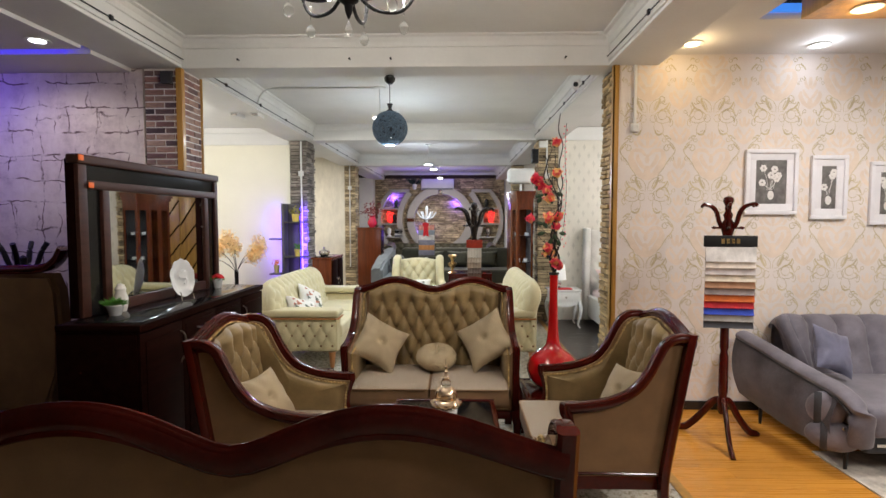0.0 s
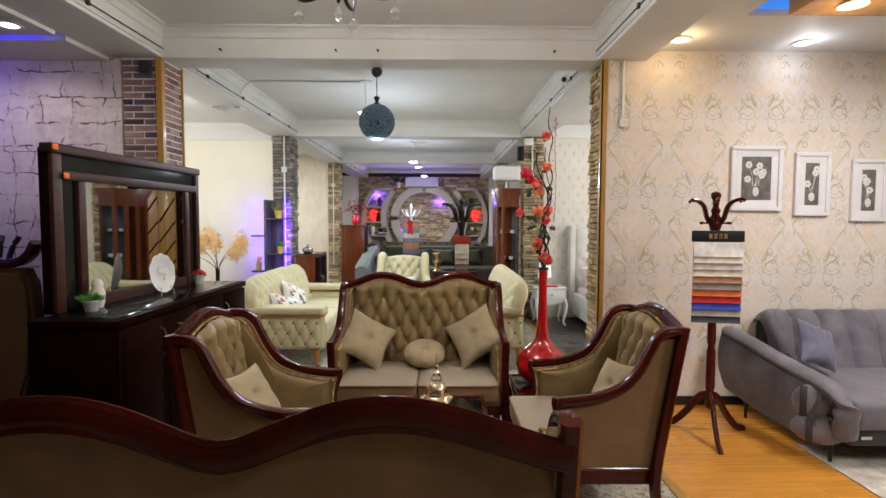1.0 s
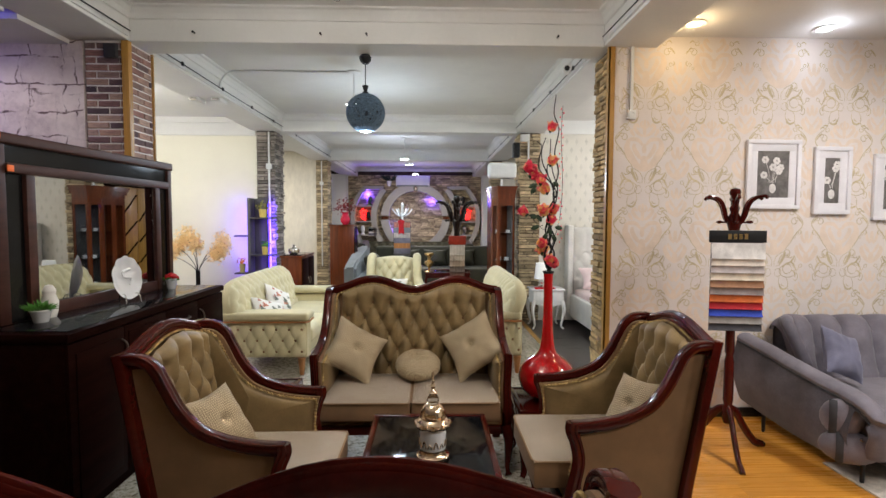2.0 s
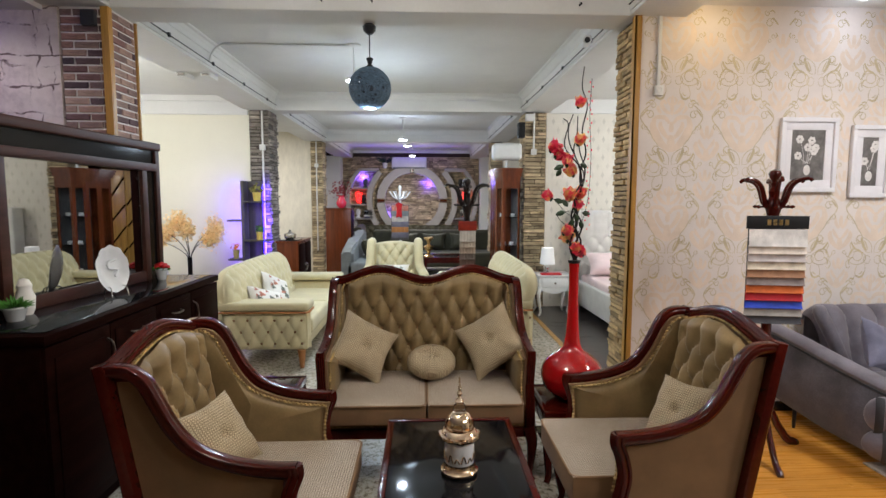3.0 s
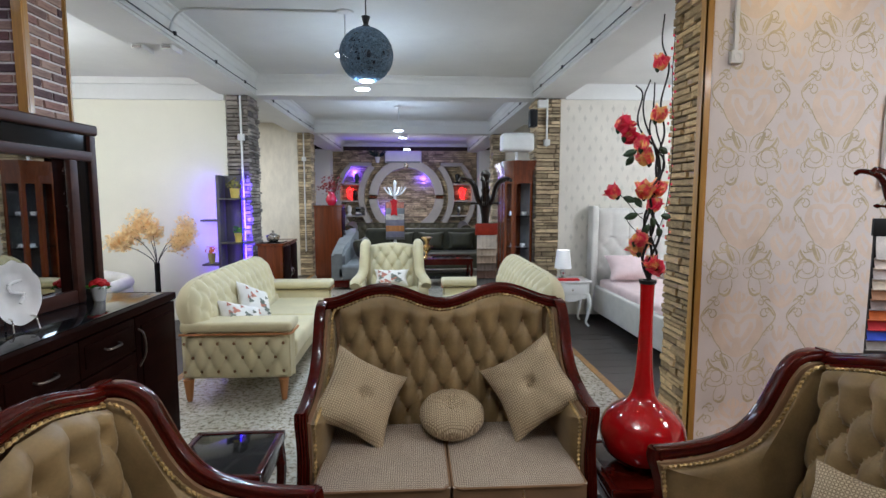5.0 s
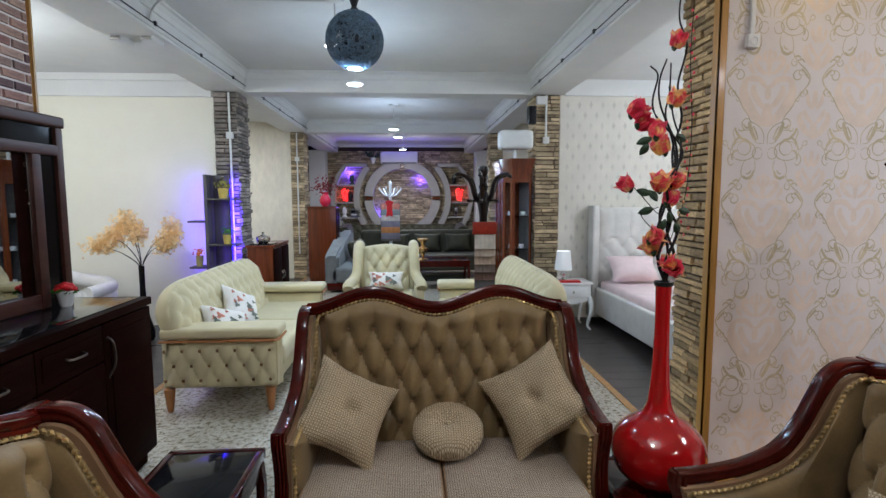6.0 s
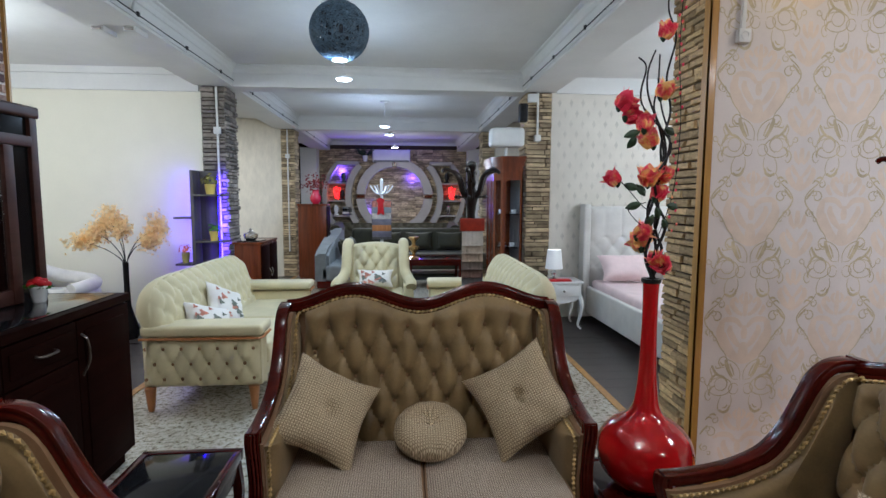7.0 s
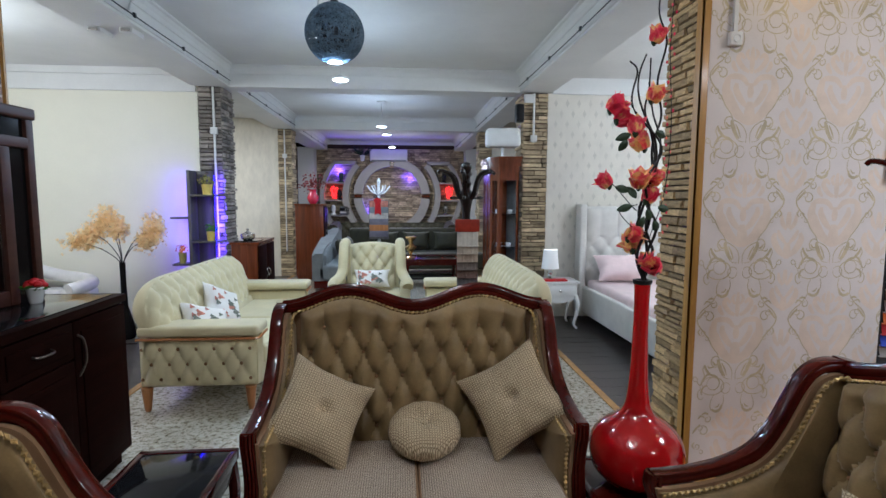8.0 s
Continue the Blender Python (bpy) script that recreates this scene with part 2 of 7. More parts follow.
CREAM_PAINT = mat("cream_wall_paint", (0.80, 0.77, 0.645), 0.65, 0, 0.04, 1.2, 60, 0.04)
GREY_PAINT = mat("grey_wall_paint", (0.24, 0.22, 0.20), 0.6, 0, 0.06, 1.2, 60, 0.04)
PALE_PAPER = mat("pale_flecked_wallpaper", (0.74, 0.69, 0.58), 0.7, 0, 0.09, 9, 30, 0.08, 0, (1, 1, 0.4))
EMBOSSED = mat("embossed_plaster", (0.74, 0.735, 0.71), 0.7, 0, 0.05, 1.6, 24, 0.9)
GYPSUM = mat("gypsum_ceiling", (0.70, 0.69, 0.68), 0.6, 0, 0.04, 1.5, 50, 0.03)
DAMASK = mat("damask_wallpaper_ground", (0.72, 0.66, 0.625), 0.6, 0, 0.05, 3, 70, 0.05)
DAMASK_FILL = mat("damask_pale_ornament", (0.735, 0.622, 0.52), 0.6, 0, 0.06, 12, 90, 0.05)
DAMASK_LINE = mat("damask_gold_line", (0.57, 0.485, 0.32), 0.5, 0.0, 0.2, 12, 90, 0.05)
DIAMOND_PAPER = mat("diamond_wallpaper", (0.70, 0.66, 0.58), 0.65, 0, 0.06, 3, 60, 0.05)
DIAMOND_MARK = mat("diamond_mark", (0.61, 0.575, 0.505), 0.6, 0, 0.1, 9, 60, 0.05)
STONE_PAPER = stone_paper("stone_block_wallpaper")
TERRAZZO = terrazzo("terrazzo")
BRICK, _n, _b = nodes_of("thin_brick")
_o = _n.nodes.new("ShaderNodeObjectInfo")
_c = ramp(_n, _o.outputs["Random"], ((0.0, (0.055, 0.04, 0.055)), (0.25, (0.30, 0.15, 0.13)), (0.5, (0.46, 0.30, 0.23)), (0.7, (0.11, 0.065, 0.075)), (1.0, (0.48, 0.33, 0.26))))
_v = coords(_n, (1, 1, 1))
_c = mixed(_n, _c, ramp(_n, noise_tex(_n, _v, 2.5, 5, 0.7), ((0.3, (0.45, 0.42, 0.45)), (0.6, (1, 1, 1)))), 1.0, "MULTIPLY")
link(_n, _c, _b.inputs["Base Color"])
_b.inputs["Roughness"].default_value = 0.85
bump(_n, _b, noise_tex(_n, _v, 8, 5), 0.4, 0.004)
MORTAR = mat("mortar", (0.72, 0.67, 0.65), 0.9, 0, 0.12, 10, 80, 0.3)
LEDGE = mat("ledge_stone", (0.66, 0.45, 0.22), 0.8, 0, 0.55, 1.6, 9, 0.5, 0, (1, 1, 1), 0, 0.6)
LEDGE_FAR = mat("far_ledge_stone", (0.76, 0.56, 0.35), 0.8, 0, 0.45, 6, 60, 0.5, 0, (1, 1, 2.2), 0, 0, 0.62)
LEDGE_GREY = mat("grey_ledge_stone", (0.40, 0.35, 0.30), 0.8, 0, 0.45, 6, 60, 0.5, 0, (1, 1, 2.2), 0, 0, 0.65)
JOINT = mat("dark_joint", (0.045, 0.03, 0.022), 0.9, 0, 0.3, 10, 60, 0.2)
MIRROR, _nt, _b = nodes_of("mirror_silver")
_b.inputs["Base Color"].default_value = (0.48, 0.47, 0.45, 1)
_b.inputs["Metallic"].default_value, _b.inputs["Roughness"].default_value = 1.0, 0.015
GLASS = glass_mat("clear_glass")
BLACK_GLASS = mat("black_glass", (0.008, 0.008, 0.009), 0.05, 0, 0.1, 4, 60, 0.0, 0.0)
BLACK_GLASS.node_tree.nodes["Principled BSDF"].inputs["Specular IOR Level"].default_value = 0.22
BLACK_GLOSS = mat("black_gloss_panel", (0.007, 0.006, 0.006), 0.14, 0, 0.1, 4, 60, 0.0, 0.0)
BLACK_GLOSS.node_tree.nodes["Principled BSDF"].inputs["Specular IOR Level"].default_value = 0.15
BLACK = mat("black_plastic", (0.012, 0.012, 0.013), 0.4, 0, 0.2, 9, 90, 0.03)
BLACK_METAL = mat("black_metal", (0.02, 0.02, 0.022), 0.35, 0.4, 0.2, 9, 90, 0.03)
SKIRTING = mat("black_tile_skirting", (0.012, 0.012, 0.013), 0.2, 0, 0.2, 9, 90, 0.03, 0.4)
WHITE_PLASTIC = mat("white_plastic", (0.72, 0.72, 0.70), 0.4, 0, 0.06, 5, 60, 0.02)
WHITE_LACQUER = mat("white_lacquer", (0.78, 0.78, 0.77), 0.25, 0, 0.04, 5, 60, 0.02, 0.3)
FRAME_WHITE = mat("white_picture_frame", (0.74, 0.73, 0.76), 0.4, 0, 0.05, 8, 60, 0.03)
PORCELAIN = mat("white_porcelain", (0.82, 0.82, 0.83), 0.12, 0, 0.03, 5, 40, 0.0, 0.5)
PAPER_GREY = mat("grey_print", (0.16, 0.15, 0.145), 0.5, 0, 0.35, 14, 60, 0.02)
PAPER_WHITE = mat("white_print", (0.72, 0.70, 0.68), 0.5, 0, 0.12, 20, 60, 0.02)
CHROME = mat("brushed_chrome", (0.62, 0.60, 0.57), 0.25, 1.0, 0.1, 20, 90, 0.03)
BRONZE = mat("dark_bronze", (0.19, 0.15, 0.125), 0.32, 1.0, 0.15, 20, 90, 0.03)
RED_LACQUER = mat("red_lacquer", (0.44, 0.003, 0.005), 0.07, 0, 0.06, 4, 40, 0.0, 1.0)
RED_CERAMIC = mat("pink_red_ceramic", (0.6, 0.02, 0.06), 0.2, 0, 0.1, 4, 40, 0.0, 0.5)
LEAF = mat("dark_leaf", (0.03, 0.055, 0.025), 0.5, 0, 0.4, 20, 90, 0.1)
GRASS = mat("green_leaf", (0.06, 0.20, 0.02), 0.55, 0, 0.4, 20, 90, 0.1)
ROSE_RED = mat("red_petal", (0.50, 0.006, 0.010), 0.6, 0, 0.3, 30, 90, 0.1)
TWIG = mat("black_twig", (0.012, 0.009, 0.008), 0.55, 0, 0.3, 30, 90, 0.1)
PEACH = mat("peach_blossom", (1.0, 0.82, 0.52), 0.75, 0, 0.06, 14, 90, 0.0, 0, (1, 1, 1), 0.1, 0, 0.14)
_n = PEACH.node_tree
_tr, _mx = _n.nodes.new("ShaderNodeBsdfTranslucent"), _n.nodes.new("ShaderNodeMixShader")
_tr.inputs[0].default_value = (1.0, 0.80, 0.48, 1)
_mx.inputs[0].default_value = 0.6
link(_n, _n.nodes["Principled BSDF"].outputs[0], _mx.inputs[1])
link(_n, _tr.outputs[0], _mx.inputs[2])
link(_n, _mx.outputs[0], _n.nodes["Material Output"].inputs[0])
ORANGE_PLASTIC = mat("orange_corner_guard", (0.85, 0.16, 0.02), 0.5, 0, 0.1, 9, 60, 0.03)
FLORAL = mat("floral_white_fabric", (0.78, 0.74, 0.68), 0.8, 0, 0.05, 7, 150, 0.06)
FLORAL_RED = mat("floral_figure", (0.55, 0.22, 0.15), 0.8, 0, 0.4, 25, 90, 0.05)
FLORAL_BLUE = mat("floral_leaf_figure", (0.18, 0.19, 0.15), 0.8, 0, 0.4, 25, 90, 0.05)
RUG = mat("pale_grey_rug", (0.58, 0.52, 0.45), 0.95, 0, 0.42, 8, 200, 0.3)
GREY_WOOD = wood("grey_wood", (0.10, 0.09, 0.08), 0.5, 0.1, (6, 6, 0.4), 0.3)
SHADE = glow("lamp_shade", (0.85, 0.85, 0.84), 0.12)
BULB_COOL = glow("cool_lamp_face", (0.9, 0.95, 1.0), 14)
BULB_WARM = glow("warm_lamp_face", (1.0, 0.78, 0.42), 14)
LED_VIOLET = glow("violet_led", (0.06, 0.03, 1.0), 3)
LED_BLUE = glow("blue_led", (0.05, 0.25, 0.85), 0.8)
LED_RED = glow("red_lamp", (1.0, 0.02, 0.02), 3)


def petal_mat():
    m, nt, b = nodes_of("magnolia_petal")
    tc, sep = nt.nodes.new("ShaderNodeTexCoord"), nt.nodes.new("ShaderNodeSeparateXYZ")
    link(nt, tc.outputs["Object"], sep.inputs[0])
    n = noise_tex(nt, tc.outputs["Object"], 30, 3)
    o = nt.nodes.new("ShaderNodeObjectInfo")
    add = nt.nodes.new("ShaderNodeMath")
    add.operation = "ADD"
    link(nt, n, add.inputs[0])
    mul = nt.nodes.new("ShaderNodeMath")
    mul.operation, mul.inputs[1].default_value = "MULTIPLY", 0.22
    link(nt, o.outputs["Random"], mul.inputs[0])
    link(nt, mul.outputs[0], add.inputs[1])
    col = ramp(nt, add.outputs[0], ((0.50, (0.88, 0.05, 0.13)), (0.61, (0.94, 0.20, 0.20)), (0.71, (0.96, 0.66, 0.24))))
    link(nt, col, b.inputs["Base Color"])
    b.inputs["Roughness"].default_value = 0.55
    b.inputs["Sheen Weight"].default_value = 0.3
    tr, mx = nt.nodes.new("ShaderNodeBsdfTranslucent"), nt.nodes.new("ShaderNodeMixShader")
    link(nt, col, tr.inputs[0])
    mx.inputs[0].default_value = 0.45
    link(nt, b.outputs[0], mx.inputs[1])
    link(nt, tr.outputs[0], mx.inputs[2])
    link(nt, mx.outputs[0], nt.nodes["Material Output"].inputs[0])
    return m


PETAL = petal_mat()


# ---- mesh tools ----
def link_mesh(name, me, material, parent=None, label="", smooth=True, m=None):
    ob = new(name, me)
    if material and not me.materials:
        me.materials.append(material)
    if parent:
        ob.parent = parent
    if m is not None:
        ob.matrix_basis = m
    if label:
        ob["label"] = label
    if smooth and len(me.polygons):
        me.polygons.foreach_set("use_smooth", [True] * len(me.polygons))
        me.set_sharp_from_angle(angle=radians(38))
    return ob


def part(name, bm, material, parent, label="", smooth=True, m=None):
    me = bpy.data.meshes.new(name)
    bmesh.ops.recalc_face_normals(bm, faces=bm.faces)
    bm.to_mesh(me)
    bm.free()
    return link_mesh(name, me, material, parent, label, smooth, m)


def thing(name, at, label, category, group="", kind="", turn=0.0):
    e = new(name)
    e.empty_display_size = 0.1
    e.matrix_basis = pose(*at, 0, 0, turn)
    return tagged(e, label, category, group, kind)


def structure(name, bm, material, label, smooth=False):
    return tagged(part(name, bm, material, None, "", smooth), label, name.split("_")[0], "", "structure")


def add_box(bm, x0, x1, y0, y1, z0, z1, bevel=0.0, seg=2, m=None):
    vs = bmesh.ops.create_cube(bm, size=1.0)["verts"]
    for v in vs:
        v.co = Vector(((x0 + x1) / 2 + v.co.x * (x1 - x0), (y0 + y1) / 2 + v.co.y * (y1 - y0), (z0 + z1) / 2 + v.co.z * (z1 - z0)))
    made = set(vs)
    if bevel:
        es = list({e for v in vs for e in v.link_edges})
        out = bmesh.ops.bevel(bm, geom=es, offset=bevel, segments=seg, affect="EDGES", profile=0.6)
        made = set(out["verts"]) | {v for v in vs if v.is_valid}
    if m is not None:
        bmesh.ops.transform(bm, matrix=m, verts=list(made))
    return bm


def box(x0, x1, y0, y1, z0, z1, bevel=0.0, seg=2, m=None):
    return add_box(bmesh.new(), x0, x1, y0, y1, z0, z1, bevel, seg, m)


def boxes(*dims, bevel=0.0):
    bm = bmesh.new()
    for d in dims:
        add_box(bm, *d, bevel=bevel)
    return bm


def lathe(profile, seg=24, at=(0, 0, 0), bm=None, sx=1.0, sy=1.0):
    """Turned body from (radius, height) pairs."""
    bm = bm or bmesh.new()
    rings = []
    for r, z in profile:
        rings.append([bm.verts.new((at[0] + sx * r * math.cos(2 * math.pi * i / seg), at[1] + sy * r * math.sin(2 * math.pi * i / seg), at[2] + z)) for i in range(seg)])
    for a, b in zip(rings, rings[1:]):
        for i in range(seg):
            bm.faces.new((a[i], a[(i + 1) % seg], b[(i + 1) % seg], b[i]))
    bm.faces.new(rings[0][::-1])
    bm.faces.new(rings[-1])
    return bm


def smooth_path(points, n=6):
    """Catmull-Rom curve through the points."""
    ps = [Vector(p) for p in points]
    ps = [2 * ps[0] - ps[1]] + ps + [2 * ps[-1] - ps[-2]]
    out = []
    for i in range(1, len(ps) - 2):
        a, b, c, d = ps[i - 1:i + 3]
        for k in range(n):
            t = k / n
            out.append(0.5 * ((2 * b) + (c - a) * t + (2 * a - 5 * b + 4 * c - d) * t * t + (3 * b - a - 3 * c + d) * t ** 3))
    out.append(ps[-2])
    return out


def sweep(path, profile, up, bm=None, taper=None):
    """Profile (a, b) swept along the path; a runs along cross(tangent, up), b along the fixed-ish up."""
    bm = bm or bmesh.new()
    rings, n = [], len(path)
    for i, p in enumerate(path):
        t = (path[min(i + 1, n - 1)] - path[max(i - 1, 0)]).normalized()
        u = up(i, t) if callable(up) else Vector(up)
        s = t.cross(u)
        s = s.normalized() if s.length > 1e-6 else Vector((1, 0, 0))
        w = s.cross(t).normalized()
        k = taper(i / (n - 1)) if taper else 1.0
        rings.append([bm.verts.new(p + s * (a * k) + w * (b * k)) for a, b in profile])
    m = len(profile)
    for a, b in zip(rings, rings[1:]):
        for i in range(m):
            bm.faces.new((a[i], a[(i + 1) % m], b[(i + 1) % m], b[i]))
    bm.faces.new(rings[0][::-1])
    bm.faces.new(rings[-1])
    return bm


def circle(r, seg=8, sx=1.0, sy=1.0):
    return [(sx * r * math.cos(2 * math.pi * i / seg), sy * r * math.sin(2 * math.pi * i / seg)) for i in range(seg)]


def tube(points, r, seg=8, bm=None, n=6, taper=None):
    path = smooth_path(points, n) if n > 1 else [Vector(p) for p in points]

    def side(i, t):
        return Vector((0, 0, 1)) if abs(t.z) < 0.9 else Vector((0, 1, 0))
    return sweep(path, circle(r, seg), side, bm, taper)


def rope(path, r, bm=None, pitch=2.2):
    """A twisted cord: slanted beads laid end to end along the path."""
    bm = bm or bmesh.new()
    length, step = 0.0, r * pitch
    nxt = step / 2
    for a, b in zip(path, path[1:]):
        d = (b - a).length
        while nxt <= length + d:
            c = a.lerp(b, (nxt - length) / d)
            t = (b - a).normalized()
            s = t.orthogonal().normalized()
            w = t.cross(s)
            ends = [c + t * (step * 0.62) + s * r * 0.4, c - t * (step * 0.62) - s * r * 0.4]
            ring = [bm.verts.new(c + (s * math.cos(k * math.pi / 2.5) + w * math.sin(k * math.pi / 2.5)) * r) for k in range(5)]
            e0, e1 = bm.verts.new(ends[0]), bm.verts.new(ends[1])
            for k in range(5):
                bm.faces.new((ring[k], ring[(k + 1) % 5], e0))
                bm.faces.new((ring[(k + 1) % 5], ring[k], e1))
            nxt += step
        length += d
    return bm


def sheet(nu, nv, place, bm=None, close=False):
    """A grid surface: place(u, v) with u, v from 0 to 1."""
    bm = bm or bmesh.new()
    g = [[bm.verts.new(place(i / nu, j / nv)) for j in range(nv + 1)] for i in range(nu + 1)]
    for i in range(nu):
        for j in range(nv):
            bm.faces.new((g[i][j], g[i + 1][j], g[i + 1][j + 1], g[i][j + 1]))
    if close:
        edge = [g[i][0] for i in range(nu + 1)] + [g[nu][j] for j in range(1, nv + 1)] + [g[i][nv] for i in range(nu - 1, -1, -1)] + [g[0][j] for j in range(nv - 1, 0, -1)]
        bm.faces.new(edge[::-1])
    return bm


def tuft(x, z, px, pz):
    """Depth of button tufting, 0 at the buttons to 1 on the crowns of the diamonds."""
    a, b = x / px + z / pz, x / px - z / pz
    crease = min(abs(math.sin(math.pi * a)), abs(math.sin(math.pi * b)))
    ka, kb = round(a), round(b)
    # distance to the nearest button, in x and z
    dx, dz = ((a - ka) + (b - kb)) * px / 2, ((a - ka) - (b - kb)) * pz / 2
    d = math.hypot(dx, dz) / (0.20 * px)
    return 0.34 * crease ** 0.30 + 0.14 * crease + 0.52 * (1 - math.exp(-d ** 1.3))


def polygon_prism(points, axis, lo, hi, bevel=0.0):
    """A flat outline, extruded along x or y or z from lo to hi."""
    bm = bmesh.new()

    def put(p, w):
        return {"x": (w, p[0], p[1]), "y": (p[0], w, p[1]), "z": (p[0], p[1], w)}[axis]
    a = [bm.verts.new(put(p, lo)) for p in points]
    b = [bm.verts.new(put(p, hi)) for p in points]
    n = len(points)
    for i in range(n):
        bm.faces.new((a[i], a[(i + 1) % n], b[(i + 1) % n], b[i]))
    fa, fb = bm.faces.new(a[::-1]), bm.faces.new(b)
    if bevel:
        bmesh.ops.bevel(bm, geom=list({e for f in (fa, fb) for e in f.edges}), offset=bevel, segments=2, affect="EDGES")
    return bm


def pillow(w, h, thick, n=22, dimple=0.0, pull=0.26):
    """A stuffed cushion standing in x and z, its corners drawn out."""
    bm = bmesh.new()
    for s in (1, -1):
        def place(u, v):
            a, b = 2 * u - 1, 2 * v - 1
            t = ((1 - a ** 4) * (1 - b ** 4)) ** 0.55
            k = 1 - pull * ((1 - a * a) * abs(b) + (1 - b * b) * abs(a)) * 0.5 - pull * 0.3
            d = dimple * math.exp(-(a * a + b * b) / 0.02)
            wr = 0.012 * math.sin(9 * math.atan2(b, a)) * (a * a + b * b) * t
            return (a * w / 2 * k, s * (t * (thick / 2) + wr * 0.4 - d * thick / 2), b * h / 2 * k)
        sheet(n, n, place, bm)
    bmesh.ops.remove_doubles(bm, verts=bm.verts, dist=0.0015)
    return bm


def blob(bm, at, r, sx=1, sy=1, sz=1, seg=8, rings=5):
    lathe([(r * math.sin(math.pi * (k + 0.35) / (rings + 0.7)), -r * sz * math.cos(math.pi * (k + 0.35) / (rings + 0.7))) for k in range(rings + 1)], seg, at, bm, sx, sy)
    return bm


# ---- large structure ----
XL, XR, YB, YE = -5.6, 6.2, -1.6, 17.8
structure("floor", box(XL, XR, YB, YE + 0.2, -0.25, -0.02), MORTAR, "concrete slab under the floor finishes")
structure("floor_terrazzo", box(-2.10, 1.57, YB, YE, -0.02, 0.0), TERRAZZO, "speckled cream and black terrazzo floor of the aisle")
structure("trim_floor_left", box(-2.16, -2.10, YB, YE, -0.02, 0.006, 0.003), TRIM_WOOD, "golden wooden threshold strip along the aisle")
structure("trim_floor_right", box(1.57, 1.63, YB, YE, -0.02, 0.006, 0.003), TRIM_WOOD, "golden wooden threshold strip along the aisle")

# ceiling slab, beams, lower ceilings: one mesh each
structure("ceiling", box(-2.3, 1.8, YB, YE, 3.115, 3.3), PLASTER, "white plastered ceiling slab over the aisle")
for nm, x0, x1 in (("beam_left", -2.47, -2.03), ("beam_right", 1.51, 1.92)):
    structure(nm, box(x0, x1, YB, YE, 2.872, 3.25, 0.008), PLASTER, "white plastered beam along the aisle")
for i, y in enumerate((5.70, 9.61, 13.40)):
    structure(f"beam_cross_{i + 1}", box(-2.03, 1.51, y, y + 0.30, 2.868, 3.25, 0.008), PLASTER, "white plastered cross beam")
COVE = [(0, 0), (0.075, 0), (0.07, -0.012), (0.045, -0.02), (0.022, -0.05), (0.012, -0.085), (0, -0.09)]


def cove(name, p, q, inward):
    """A plaster moulding under the ceiling from p to q."""
    p, q, inward = Vector(p), Vector(q), Vector(inward)
    bm = bmesh.new()
    rings = [[bm.verts.new(c + inward * a + Vector((0, 0, b))) for a, b in COVE] for c in (p, q)]
    for i in range(len(COVE)):
        j = (i + 1) % len(COVE)
        bm.faces.new((rings[0][i], rings[0][j], rings[1][j], rings[1][i]))
    bm.faces.new(rings[0])
    bm.faces.new(rings[1][::-1])
    return structure(name, bm, EMBOSSED, "white plaster ceiling moulding with a cast relief")


for y0, y1 in ((YB, 5.70), (6.0, 9.61), (9.91, 13.40), (13.7, YE)):
    cove("moulding_left", (-2.03, y0, 3.115), (-2.03, y1, 3.115), (1, 0, 0))
    cove("moulding_right", (1.51, y0, 3.115), (1.51, y1, 3.115), (-1, 0, 0))
    cove("moulding_end", (-2.03, y1, 3.115), (1.51, y1, 3.115), (0, -1, 0))

# left front room
structure("wall_left_front", box(XL, -2.372, 5.70, 5.95, 0, 3.0), STONE_PAPER, "wall papered with large pale stone blocks")
structure("pillar_left_front", box(-2.36, -2.052, 5.712, 6.03, 0, 2.871), MORTAR, "brick-faced pillar with pale mortar")
structure("trim_pillar_left", boxes((-2.085, -2.036, 5.690, 5.702, 0, 2.87), (-2.046, -2.034, 5.70, 5.735, 0, 2.87)), TRIM_WOOD, "golden wooden corner strip on the brick pillar")
structure("trim_pillar_left_back", box(-2.06, -2.034, 6.03, 6.045, 0, 2.87), TRIM_WOOD, "golden wooden edge strip on the brick pillar")
structure("ceiling_left_front", boxes((XL, -2.465, 5.22, 5.70, 2.84, 2.90), (XL, -2.465, YB, 5.12, 2.845, 2.90), (XL, -2.465, 5.0, 5.4, 2.96, 3.05)), GYPSUM, "gypsum ceiling with a stepped cove")
structure("led_strip_left", box(XL, -2.60, 5.13, 5.21, 2.91, 2.93), LED_VIOLET, "glowing violet light strip in the cove")

# right front room
structure("wall_right_front", box(1.59, XR, 5.72, 6.08, 0, 3.0), DAMASK, "wall with cream damask wallpaper")
structure("trim_pillar_right", boxes((1.548, 1.596, 5.700, 5.716, 0, 2.871), (1.546, 1.560, 5.70, 5.745, 0, 2.871)), TRIM_WOOD, "golden wooden corner strip on the stone-clad pillar")
for k in range(7):
    x0 = 1.60 + k * 0.6
    structure("baseboard", box(x0, x0 + 0.597, 5.706, 5.72, 0, 0.075, 0.002), SKIRTING, "black glazed skirting tile")
structure("ceiling_right_front", boxes((1.92, XR, 5.0, 5.72, 2.955, 3.02), (1.92, 2.28, YB, 5.0, 2.955, 3.02), (2.28, XR, YB, 5.0, 3.09, 3.14)), GYPSUM, "gypsum ceiling with a recessed tray")
structure("trim_tray", boxes((2.28, XR, 4.985, 5.0, 2.955, 2.985), (2.28, 2.295, YB, 4.985, 2.955, 2.985)), PLASTER, "white edge moulding of the ceiling tray")
